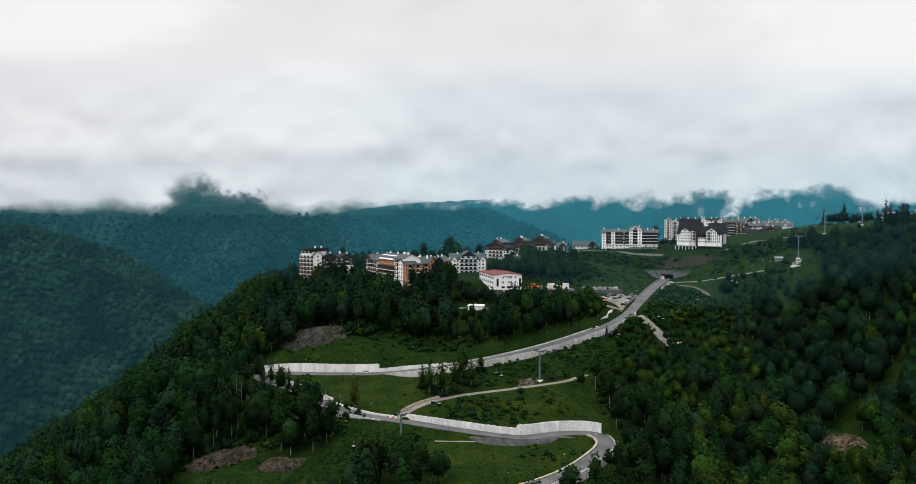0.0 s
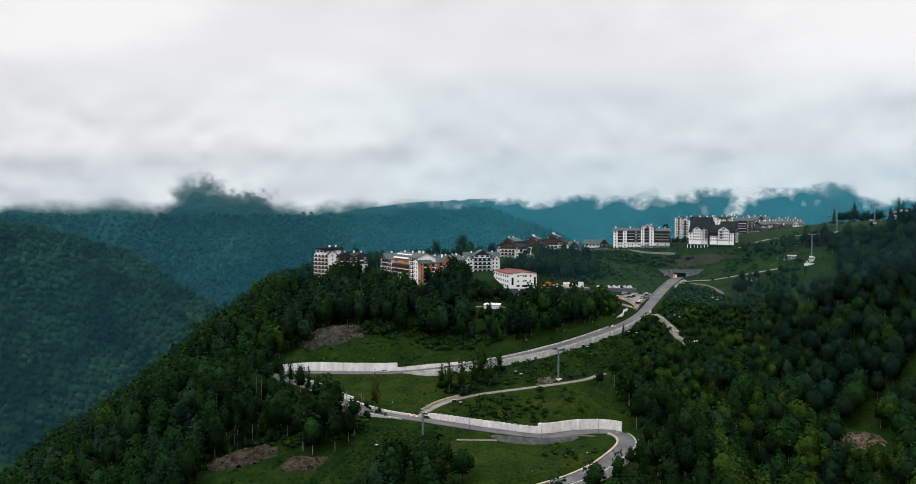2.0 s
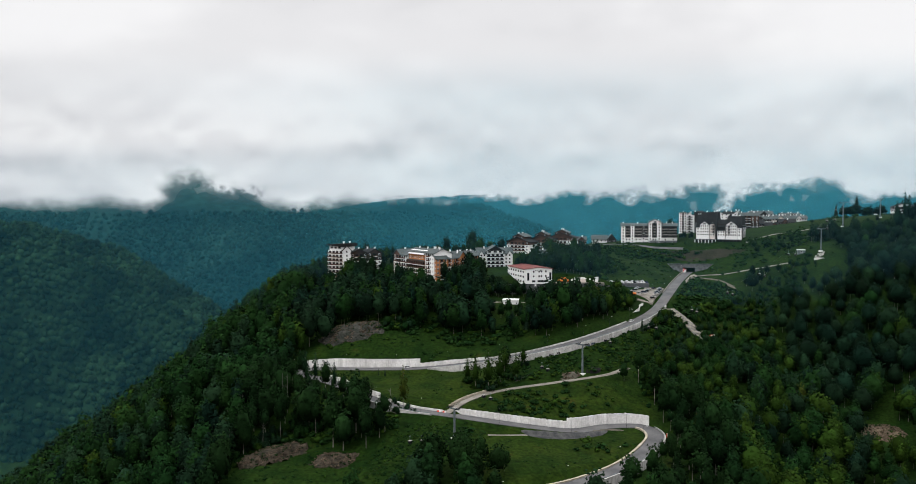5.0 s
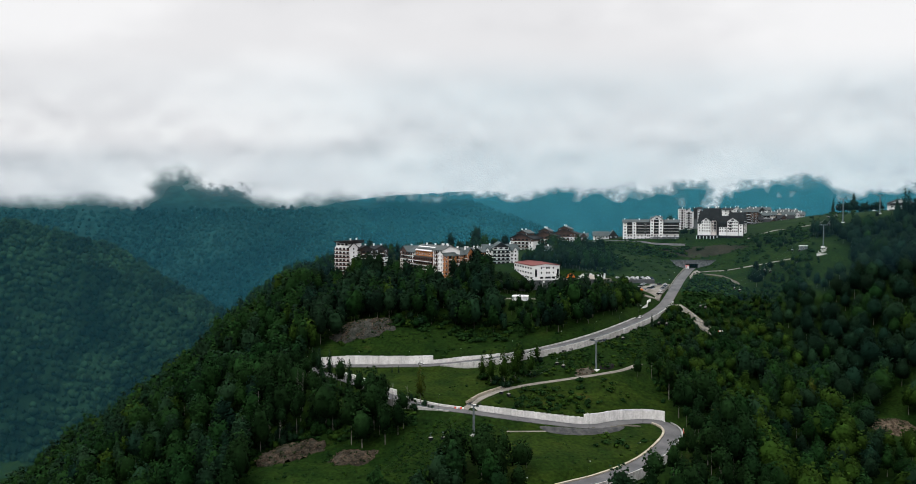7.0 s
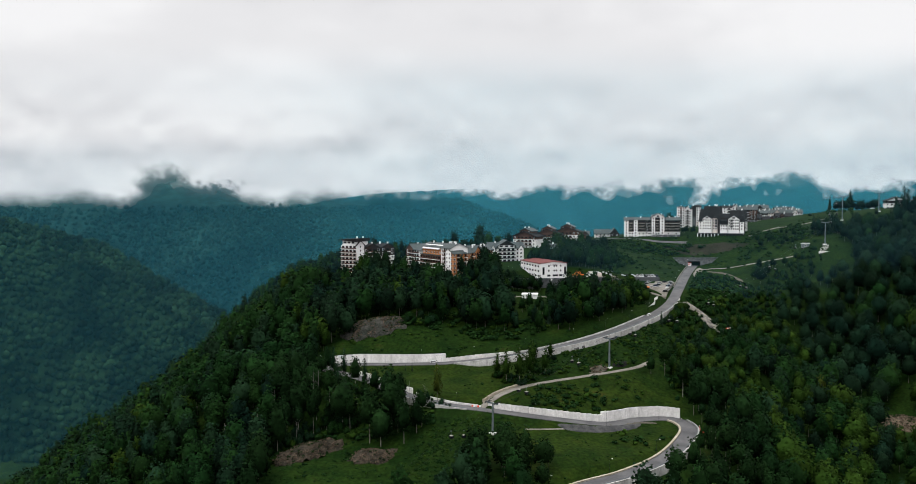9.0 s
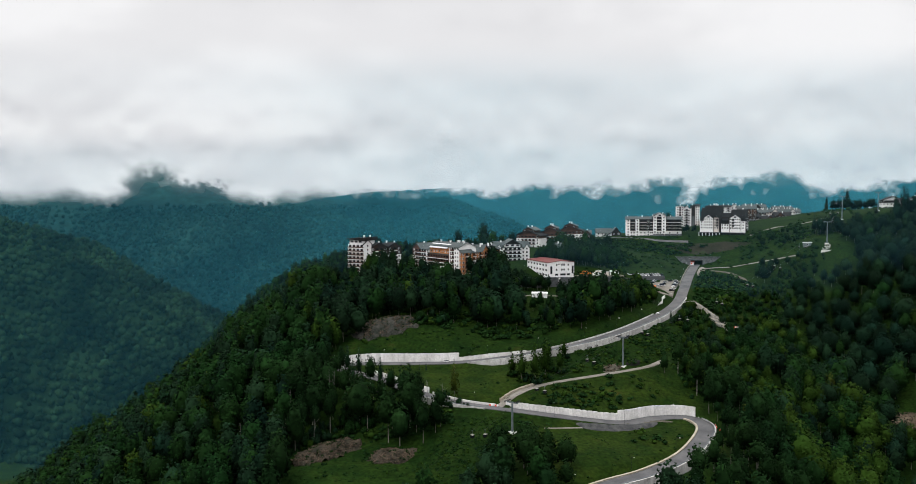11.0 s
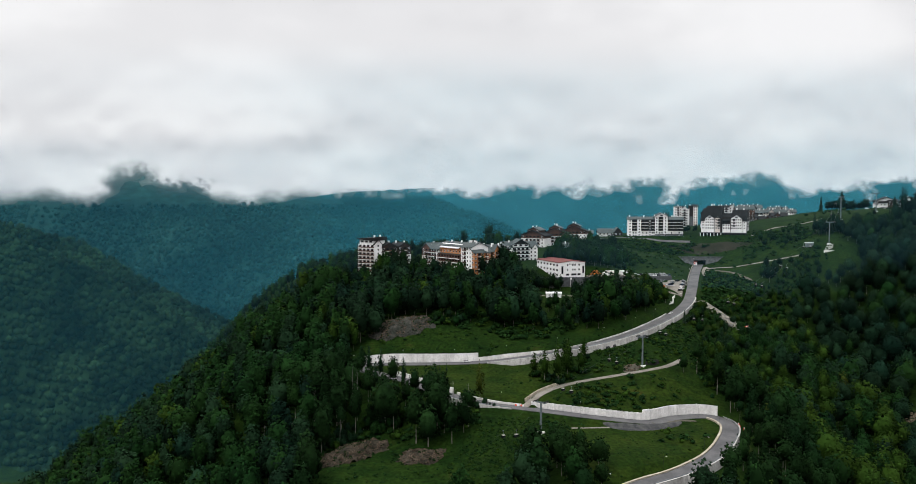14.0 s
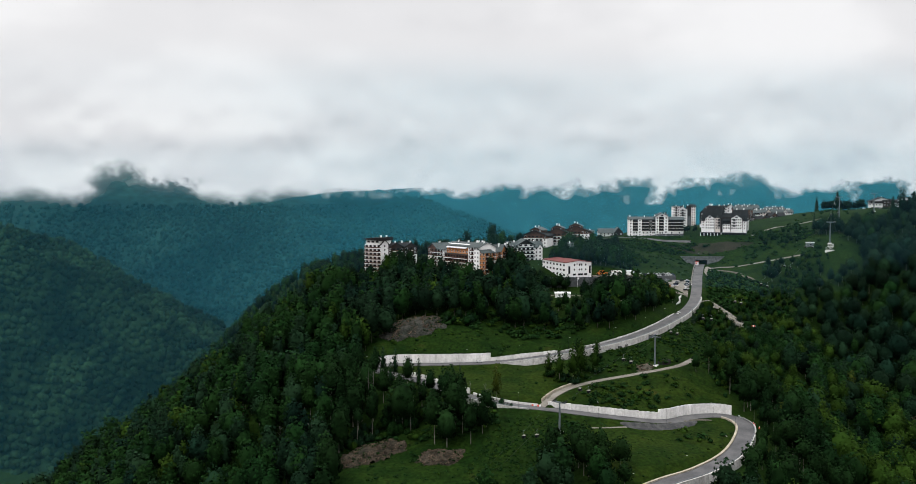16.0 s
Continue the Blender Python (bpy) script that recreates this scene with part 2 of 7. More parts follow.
STONE = mottled("grey stone base", (0.0600, 0.0660, 0.0700), (0.1020, 0.1089, 0.1120), 2, fine=0.25)
ROOF = mottled("grey-green roof sheet", (0.0320, 0.0430, 0.0440), (0.0520, 0.0650, 0.0650), 6, rough=0.6, fine=0.1)
ROOF_DARK = mottled("dark brown shingles", (0.0105, 0.0106, 0.0113), (0.0182, 0.0179, 0.0187), 5, fine=0.2)
ROOF_RED = mottled("red roof sheet", (0.1001, 0.0252, 0.0231), (0.1271, 0.0357, 0.0315), 5, rough=0.6, fine=0.1)
GLASS, _n, _l, _b = material("dark window glass", 0.08)
_b.inputs["Base Color"].default_value = (0.006, 0.008, 0.010, 1)
STEEL = mottled("galvanised steel", (0.1000, 0.1250, 0.1350), (0.1400, 0.1650, 0.1750), 2, rough=0.5, metal=0.4, fine=0.1)
CABIN_GREY = mottled("dark cabin shell", (0.006, 0.007, 0.008), (0.012, 0.013, 0.014), 1, rough=0.3)
CABIN_WHITE = mottled("white shell", (0.6, 0.6, 0.6), (0.7, 0.7, 0.7), 1, rough=0.3)
RUBBER = mottled("black rubber", (0.004, 0.004, 0.004), (0.007, 0.007, 0.007), 0.5)
RED = mottled("red plastic", (0.5, 0.05, 0.03), (0.6, 0.08, 0.05), 1, rough=0.5)
YELLOW = mottled("orange machine paint", (0.50, 0.13, 0.03), (0.58, 0.18, 0.04), 1, rough=0.5)
PAINT = []
for tint in ((0.62, 0.62, 0.62), (0.012, 0.012, 0.013), (0.30, 0.31, 0.32), (0.03, 0.045, 0.075), (0.42, 0.42, 0.43)):
    PAINT.append(mottled("car paint", tint, tuple(c * 1.05 for c in tint), 1, rough=0.25))
# the darkness inside the tunnel is put into this near-black colour
HOLE = mottled("unlit tunnel lining", (0.008, 0.008, 0.008), (0.014, 0.014, 0.014), 2)


# ---- building blocks ----
class Geo:
    """Collects faces of one mesh."""

    def __init__(self):
        self.v, self.f, self.m = [], [], []

    def face(self, pts, mat=0):
        k = len(self.v)
        self.v += [tuple(p) for p in pts]
        self.f.append(tuple(range(k, k + len(pts))))
        self.m.append(mat)

    def hexa(self, low, high, mat=0):
        """A solid between two quads of matching corners (counter-clockwise seen from above)."""
        k = len(self.v)
        self.v += [tuple(p) for p in low] + [tuple(p) for p in high]
        self.f += [(k + 3, k + 2, k + 1, k), (k + 4, k + 5, k + 6, k + 7)]
        self.f += [(k + i, k + (i + 1) % 4, k + 4 + (i + 1) % 4, k + 4 + i) for i in range(4)]
        self.m += [mat] * 6

    def box(self, x0, x1, y0, y1, z0, z1, mat=0):
        q = ((x0, y0), (x1, y0), (x1, y1), (x0, y1))
        self.hexa([(*p, z0) for p in q], [(*p, z1) for p in q], mat)

    def tube(self, a, b, ra, rb, n=6, mat=0):
        a, b = Vector(a), Vector(b)
        w = (b - a).normalized()
        u = w.orthogonal().normalized()
        s = w.cross(u)
        k = len(self.v)
        for p, r in ((a, ra), (b, rb)):
            self.v += [tuple(p + r * (math.cos(6.2832 * i / n) * u + math.sin(6.2832 * i / n) * s)) for i in range(n)]
        self.f += [(k + i, k + (i + 1) % n, k + n + (i + 1) % n, k + n + i) for i in range(n)]
        self.f += [tuple(range(k + n, k + 2 * n)), tuple(range(k + n - 1, k - 1, -1))]
        self.m += [mat] * (n + 2)

    def mesh(self, name, *mats):
        me = bpy.data.meshes.new(name)
        me.from_pydata(self.v, [], self.f)
        for m in mats:
            me.materials.append(m)
        if len(mats) > 1:
            me.polygons.foreach_set("material_index", self.m)
        me.update()
        return me


def part(name, geo, mat, parent, label="", m=None):
    me = geo if isinstance(geo, bpy.types.Mesh) else geo.mesh(name, *(mat if isinstance(mat, (list, tuple)) else (mat,)))
    ob = new(name, me)
    ob.parent = parent
    if m is not None:
        ob.matrix_basis = m
    if label:
        ob["label"] = label
    return ob


def root(name, m, label, category, group="", kind=""):
    ob = new(name)
    ob.empty_display_size = 0.1
    ob.matrix_basis = m
    return tagged(ob, label, category, group, kind)


def big_mesh(name, verts, faces, mat):
    """A large mesh from arrays (faces all of one length)."""
    me = bpy.data.meshes.new(name)
    n, k = faces.shape
    me.vertices.add(len(verts))
    me.vertices.foreach_set("co", np.asarray(verts, np.float32).ravel())
    me.loops.add(n * k)
    me.loops.foreach_set("vertex_index", faces.ravel().astype(np.int32))
    me.polygons.add(n)
    me.polygons.foreach_set("loop_start", np.arange(0, n * k, k, dtype=np.int32))
    me.materials.append(mat)
    me.update(calc_edges=True)
    return me


# ---- lie of the land ----
def curve(points, step=2.5):
    """A smooth line through points (Catmull-Rom), as an array."""
    p = np.array(points, float)
    p = np.vstack([2 * p[0] - p[1], p, 2 * p[-1] - p[-2]])
    out = []
    for i in range(1, len(p) - 2):
        n = max(2, int(np.linalg.norm(p[i + 1] - p[i]) / step))
        for t in np.arange(n) / n:
            a, b, c, d = p[i - 1], p[i], p[i + 1], p[i + 2]
            out.append(0.5 * (2 * b + (c - a) * t + (2 * a - 5 * b + 4 * c - d) * t * t + (3 * b - a - 3 * c + d) * t ** 3))
    out.append(p[-2])
    return np.array(out)


# the road climbs by two hairpins from the low meadow to the tunnel
ROAD_LOW = [(-40, 352, 13), (-15, 371, 14), (9, 386, 15.4), (30, 396, 16.6), (52, 412, 18.4), (69, 434, 20.0), (79.6, 455.5, 21.5), (75, 471.2, 22.6), (56, 469.4, 23.3), (34, 456, 24.9), (5, 453.8, 28.8), (-30, 458, 33.2)]
ROAD_MID = [(-30, 458, 33.2), (-54, 463, 35.6), (-76, 478, 38.2), (-100, 505, 41.2), (-120, 522, 42.8), (-124, 533, 43.2), (-112, 538, 43.4), (-80, 534, 43.8)]
ROAD_TOP = [(-80, 534, 43.8), (-50, 532.5, 44.4), (-20, 531, 47.4), (8, 533, 51.2), (32, 539, 54.6), (58, 557, 57.6), (84, 585, 60.2), (108, 617, 62.4), (128, 650, 65.6), (146, 690, 70.6), (166, 738, 75.4), (186, 784, 78.6), (198, 810, 80)]
TRACK = [(-33, 462, 33.6), (-24, 472, 37), (-12, 482, 39), (5, 491, 40.2), (25, 499, 41), (48, 508, 42), (66, 517, 42.8), (80, 530, 44)]
roads = {"low": curve(ROAD_LOW), "mid": curve(ROAD_MID), "top": curve(ROAD_TOP), "track": curve(TRACK)}
WIDTH = {"low": 4.4, "mid": 4.2, "top": 4.2, "track": 2.2}

SPUR = [(14, 403, 21), (-6, 408, 22), (26, 432, 22), (0, 436, 25), (-79, 436, 19), (-124, 456, 13), (-135, 430, 12), (-100, 420, 14), (-40, 415, 21), (-45, 440, 27),
        (-92, 452, 22), (-60, 446, 30), (-120, 490, 31), (-100, 475, 30), (-60, 495, 40), (-20, 505, 42.5), (30, 478, 33), (55, 490, 35), (50, 516, 43), (15, 515, 44.5), (-150, 545, 38)]
BENCH = [(-80, 544, 49), (-50, 542, 49), (-20, 545, 51.5), (-95, 572, 60), (-77, 568, 62), (-30, 565, 57), (20, 560, 59), (-127, 549, 48), (-20, 600, 72), (40, 590, 73), (10, 604, 75), (60, 600, 69),
         (10, 648, 77), (50, 652, 77), (-60, 620, 78), (-115, 620, 70), (70, 640, 73)]
PLATEAU = [(-120, 690, 87), (-85, 700, 88), (-60, 680, 90), (-30, 655, 91), (0, 690, 88), (40, 668, 85), (70, 672, 85), (100, 680, 82), (25, 740, 93), (30, 830, 99), (80, 860, 101), (130, 920, 102), (150, 872, 104),
           (200, 862, 104), (225, 872, 106.6), (262, 838, 106.8), (240, 852, 106.6), (260, 960, 112), (350, 1000, 118), (140, 712, 74.2), (120, 690, 73), (113, 666, 71.5), (118, 740, 82), (116, 716, 77.5), (150, 780, 88), (205, 830, 88), (180, 835, 89), (120, 800, 94), (60, 770, 93)]
RIGHT_HILL = [(230, 800, 86), (250, 760, 84), (290, 762, 96), (304, 760, 102.4), (350, 850, 116), (454, 1010, 128), (400, 846, 130), (430, 930, 130), (300, 690, 72), (330, 640, 66), (209, 605, 30), (228, 583, 18), (239, 540, 4), (238, 515, 2), (165, 590, 36), (150, 621, 51),
              (161, 450, -14), (110, 462, 14), (140, 480, 4), (157, 515, 14), (130, 560, 40), (120, 600, 54), (170, 660, 58), (200, 700, 66), (436, 850, 131), (385, 790, 112), (385, 745, 96), (360, 560, 40), (330, 450, -10), (98, 408, -2)]
LEFT_FALL = [(-193, 463, -10), (-223, 475, -18), (-165, 467, 10), (-140, 480, 24), (-194, 500, 17), (-189, 582, 40), (-163, 655, 66), (-237, 637, 6), (-284, 652, -26), (-319, 700, -44), (-353, 667, -68), (-240, 560, -2), (-280, 540, -36),
             (-320, 480, -80), (-160, 720, 78), (-200, 760, 66), (-260, 760, 8), (-150, 800, 84), (-180, 380, -22), (-80, 370, -2), (0, 340, 0), (90, 360, -18), (160, 380, -40)]
VALLEY = [(-450, 640, -150), (-500, 900, -210), (-380, 820, -110), (-300, 950, -60), (-100, 1000, 60), (100, 1150, 70), (300, 1250, 90), (-300, 300, -120), (0, 200, -80), (250, 250, -110), (520, 600, 84), (500, 900, 129), (580, 900, 131), (560, 1100, 120), (520, 1150, 116),
          (-100, 0, -160), (400, 100, -60)]
spots = np.array(SPUR + BENCH + PLATEAU + RIGHT_HILL + LEFT_FALL + VALLEY, float)
spots = np.vstack([spots] + [roads[k][::8] for k in roads])


def spline(r2):
    return r2 * np.log(r2 + 1e-9)


_n = len(spots)
_d = ((spots[:, None, :2] - spots[None, :, :2]) / 100) ** 2
_k = np.zeros((_n + 3, _n + 3))
_k[:_n, :_n] = spline(_d.sum(2)) + np.eye(_n) * 0.012
_k[:_n, _n:] = np.c_[np.ones(_n), spots[:, :2] / 100]
_k[_n:, :_n] = _k[:_n, _n:].T
_w = np.linalg.solve(_k, np.r_[spots[:, 2], 0, 0, 0])


def bare(x, y):
    """The land with no roads cut into it."""
    x, y = np.atleast_1d(x).astype(float), np.atleast_1d(y).astype(float)
    out = np.zeros(len(x))
    for i in range(0, len(x), 20000):
        s = slice(i, i + 20000)
        q = ((x[s, None] - spots[:, 0]) / 100) ** 2 + ((y[s, None] - spots[:, 1]) / 100) ** 2
        out[s] = spline(q) @ _w[:_n] + _w[_n] + _w[_n + 1] * x[s] / 100 + _w[_n + 2] * y[s] / 100
    # far from the spur the land settles into the valley floor
    far = np.clip((np.hypot((x - 60) / 640, (y - 620) / 640) - 0.9) / 0.7, 0, 1)
    far = far * far * (3 - 2 * far)
    return out * (1 - far) - 230 * far


def nearest(x, y, names=("low", "mid", "top", "track")):
    """Distance to the nearest of the named roads, its half width and its height there."""
    return beside(x, y, names)[:3]


# stretches where a wall carries the outer side of a road: from, to (shares of its length), side, height, taper
CUTS = {"low": (0.10, 0.60, -1, 4.6, 0.06), "mid": (0.08, 0.42, 1, 3.4, 0.16), "top": (0.08, 0.66, -1, 3.6, 0.04)}


def beside(x, y, names):
    """As nearest(), and how deep the ground is cut away on that side."""
    best, wide, high, deep = np.full(len(x), 1e9), np.zeros(len(x)), np.zeros(len(x)), np.zeros(len(x))
    for k in names:
        c = roads[k]
        t = np.gradient(c[:, :2], axis=0)
        t /= np.linalg.norm(t, axis=1)[:, None]
        for i in range(0, len(x), 20000):
            s = slice(i, i + 20000)
            d = np.hypot(x[s, None] - c[:, 0], y[s, None] - c[:, 1])
            j = d.argmin(1)
            dm = d[np.arange(len(j)), j]
            side = np.sign(t[j, 0] * (y[s] - c[j, 1]) - t[j, 1] * (x[s] - c[j, 0]))
            cut = np.zeros(len(j))
            if k in CUTS:
                a, b, sgn, h, taper = CUTS[k]
                share = j / (len(c) - 1)
                cut = np.where(side == sgn, h * np.clip((share - a) / taper, 0, 1) * np.clip((b - share) / 0.03, 0, 1), 0)
            ok = dm < best[s]
            best[s], wide[s], high[s], deep[s] = np.where(ok, dm, best[s]), np.where(ok, WIDTH[k], wide[s]), np.where(ok, c[j, 2], high[s]), np.where(ok, cut, deep[s])
    return best, wide, high, deep


def land(x, y):
    """The height of the ground."""
    x, y = np.atleast_1d(x).astype(float), np.atleast_1d(y).astype(float)
    z = bare(x, y)
    core = (x > -260) & (x < 330) & (y > 330) & (y < 900)
    rough = np.array([noise.noise((a / 23, b / 23, 0.0)) for a, b in zip(x, y)]) * core
    if core.any():
        d, w, h, cut = beside(x[core], y[core], ("low", "mid", "top", "track"))
        zb = z[core]
        s = np.clip((d - w - 1.2) / 4.0, 0, 1)
        s = s * s * (3 - 2 * s)
        soft_ = (h - 0.25) * (1 - s) + zb * s
        hard = np.minimum(np.where(d < w + 3, h, zb), h - cut + 0.16 * np.maximum(d - w, 0))
        z[core] = np.where(cut > 0.5, hard, soft_)
        rough[core] *= np.clip((d - 6) / 12, 0, 1)
    return z + 0.9 * rough


def ground_z(x, y):
    return float(land(x, y)[0])


def axis(edges):
    out = []
    for a, b, s in edges:
        out += list(np.arange(a, b, s))
    return np.array(out + [edges[-1][1]])


gx = axis([(-4600, -1000, 240), (-1000, -440, 56), (-440, -160, 7), (-160, 180, 2.0), (180, 420, 6), (420, 1000, 58), (1000, 4600, 240)])
gy = axis([(-1500, 0, 250), (0, 340, 34), (340, 690, 2.0), (690, 960, 5), (960, 1300, 17), (1300, 2000, 70), (2000, 4600, 260)])
X, Y = np.meshgrid(gx, gy)
Z = land(X.ravel(), Y.ravel())
nx, ny = len(gx), len(gy)
i = (np.arange(ny - 1)[:, None] * nx + np.arange(nx - 1)).ravel()
ground = new("ground", big_mesh("ground", np.c_[X.ravel(), Y.ravel(), Z], np.c_[i, i + 1, i + nx + 1, i + nx], GRASS))
ground.data.polygons.foreach_set("use_smooth", np.ones(len(i), bool))
tagged(ground, "grassy green mountain spur falling into a deep valley", "ground", kind="structure")


# ---- mountains across the valley ----
def ridge(name, label, crest, front, back, foot, mat, cell, relief, seed):
    """A wooded mountainside: a crest line (x, y, z), falling towards the viewer over `front` metres to the height `foot`, and behind."""
    c = curve(crest, cell * 2)
    seg = np.linspace(0, len(c) - 1, int(np.linalg.norm(np.diff(c[:, :2], axis=0), axis=1).sum() / cell))
    c = np.stack([np.interp(seg, np.arange(len(c)), c[:, k]) for k in range(3)], 1)
    rows = []
    n_front, n_back = int(front / cell), 6 if back else 0
    for j in range(-n_back, n_front + 1):
        s = j / n_front if j >= 0 else j / max(1, n_back)
        fall = (s ** 1.05 if s >= 0 else -s)
        y = c[:, 1] - (front * s if s >= 0 else back * s)
        x = c[:, 0] + (0.22 * front * s if s >= 0 else 0)
        z = c[:, 2] * (1 - fall) + foot * fall
        amp = relief * (min(1.0, 0.25 + 2.5 * abs(s)) if back else min(1.0, 0.10 + 2.2 * max(0.0, abs(s) - 0.28)))
        gully = np.array([noise.ridged_multi_fractal((a / (relief * 4.2) + seed, b / (relief * 9), 0.3), 0.9, 2.1, 4, 1.0, 2.0, noise_basis="PERLIN_ORIGINAL") for a, b in zip(x, y)])
        lump = np.array([noise.noise((a / 19, b / 19, seed)) + 0.7 * noise.noise((a / 9, b / 9, seed + 5)) for a, b in zip(x, y)])
        rows.append(np.c_[x, y, z + amp * (gully - 1.1) * 0.55 + lump * cell * 0.28])
    v = np.vstack(rows)
    w, h = len(c), len(rows)
    q = (np.arange(h - 1)[:, None] * w + np.arange(w - 1)).ravel()
    ob = new(name, big_mesh(name, v, np.c_[q, q + w, q + w + 1, q + 1], mat))
    return tagged(ob, label, "mountain", kind="structure")


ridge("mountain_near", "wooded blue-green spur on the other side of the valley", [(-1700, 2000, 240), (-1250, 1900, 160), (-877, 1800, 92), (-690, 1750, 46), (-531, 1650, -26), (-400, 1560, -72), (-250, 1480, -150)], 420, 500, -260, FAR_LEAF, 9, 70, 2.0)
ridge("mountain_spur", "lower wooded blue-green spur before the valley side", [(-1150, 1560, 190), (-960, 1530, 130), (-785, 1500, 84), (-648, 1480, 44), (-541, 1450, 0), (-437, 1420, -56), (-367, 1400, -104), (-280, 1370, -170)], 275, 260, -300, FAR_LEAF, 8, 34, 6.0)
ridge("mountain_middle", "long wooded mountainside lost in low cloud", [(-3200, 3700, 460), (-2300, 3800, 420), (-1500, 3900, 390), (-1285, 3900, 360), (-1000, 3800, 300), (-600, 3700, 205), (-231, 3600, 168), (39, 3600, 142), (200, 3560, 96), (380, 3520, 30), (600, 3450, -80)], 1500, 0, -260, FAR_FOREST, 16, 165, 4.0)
ridge("mountain_far", "farthest mountainside coloured haze blue under the cloud", [(-2600, 4700, 20), (-1700, 4650, 30), (-900, 4550, 70), (-300, 4500, 150), (300, 4450, 190), (663, 4400, 270), (950, 4350, 340), (1276, 4300, 380), (1600, 4200, 380), (2100, 3950, 330), (2700, 3500, 330), (3200, 3100, 330)], 620, 0, -200, FARTHEST, 24, 120, 7.0)


# ---- tinted see-through sheets imitating haze over the plateau and the valley ----
def haze_sheet(name, label, y, x0, x1, z0, z1, density, tint, thicker=None):
    m = bpy.data.materials.new("see-through haze tint")
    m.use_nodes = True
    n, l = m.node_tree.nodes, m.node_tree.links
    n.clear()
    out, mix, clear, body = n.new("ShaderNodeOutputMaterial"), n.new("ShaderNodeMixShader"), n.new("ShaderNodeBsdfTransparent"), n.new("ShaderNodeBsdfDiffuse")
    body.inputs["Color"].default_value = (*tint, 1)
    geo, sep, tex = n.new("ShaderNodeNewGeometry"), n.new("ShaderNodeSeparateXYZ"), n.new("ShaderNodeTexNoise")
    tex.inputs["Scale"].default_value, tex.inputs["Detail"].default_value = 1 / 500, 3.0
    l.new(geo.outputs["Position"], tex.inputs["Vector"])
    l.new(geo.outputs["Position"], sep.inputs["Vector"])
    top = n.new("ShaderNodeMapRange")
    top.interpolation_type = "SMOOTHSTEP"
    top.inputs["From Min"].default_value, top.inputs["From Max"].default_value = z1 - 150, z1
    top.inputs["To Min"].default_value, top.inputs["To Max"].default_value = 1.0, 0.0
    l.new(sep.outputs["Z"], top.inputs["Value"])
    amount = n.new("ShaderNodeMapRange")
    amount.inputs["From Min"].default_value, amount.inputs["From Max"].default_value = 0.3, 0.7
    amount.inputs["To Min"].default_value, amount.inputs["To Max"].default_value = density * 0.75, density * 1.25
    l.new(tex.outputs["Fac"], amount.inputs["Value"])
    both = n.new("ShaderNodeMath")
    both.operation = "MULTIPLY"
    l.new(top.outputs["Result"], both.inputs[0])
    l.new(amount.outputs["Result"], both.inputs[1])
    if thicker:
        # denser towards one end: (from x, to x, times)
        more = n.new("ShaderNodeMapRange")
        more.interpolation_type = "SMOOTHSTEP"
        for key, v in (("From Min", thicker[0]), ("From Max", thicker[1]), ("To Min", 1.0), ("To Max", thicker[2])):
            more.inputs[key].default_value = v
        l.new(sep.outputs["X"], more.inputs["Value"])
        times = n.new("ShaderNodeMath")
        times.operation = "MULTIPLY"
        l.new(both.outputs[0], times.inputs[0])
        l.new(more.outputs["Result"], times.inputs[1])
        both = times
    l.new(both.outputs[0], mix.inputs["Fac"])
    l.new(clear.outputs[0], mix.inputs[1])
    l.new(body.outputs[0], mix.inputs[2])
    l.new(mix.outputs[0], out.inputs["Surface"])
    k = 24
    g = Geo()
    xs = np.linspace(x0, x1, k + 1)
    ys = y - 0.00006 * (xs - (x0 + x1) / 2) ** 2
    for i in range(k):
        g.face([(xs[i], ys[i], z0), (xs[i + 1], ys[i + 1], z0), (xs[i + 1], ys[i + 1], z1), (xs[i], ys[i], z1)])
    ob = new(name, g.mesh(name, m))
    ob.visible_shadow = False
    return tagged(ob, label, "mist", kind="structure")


# each added sheet lays a teal haze veil over all behind it
haze_sheet("haze_plateau", "see-through blue sheet imitating haze over the plateau", 690, -700, 900, -330, 330, 0.024, (0.16, 0.46, 0.60))
haze_sheet("haze_near", "see-through blue sheet imitating haze in the valley", 1240, -1400, 1700, -330, 300, 0.036, (0.06, 0.46, 0.64))
haze_sheet("haze_middle", "see-through blue sheet imitating haze before the far mountains", 2300, -2600, 2600, -330, 560, 0.056, (0.05, 0.46, 0.64), (-950, 150, 3.0))
haze_sheet("haze_far", "see-through blue sheet imitating haze before the farthest mountain", 3780, -3700, 3500, -330, 430, 0.11, (0.09, 0.51, 0.72))


# ---- roads ----
def sides(line, off):
    """A plan line pushed sideways (to the left of travel for a positive off)."""
    t = np.gradient(line[:, :2], axis=0)
    t /= np.linalg.norm(t, axis=1)[:, None] + 1e-9
    out = line.copy()
    out[:, 0] -= t[:, 1] * off
    out[:, 1] += t[:, 0] * off
    return out


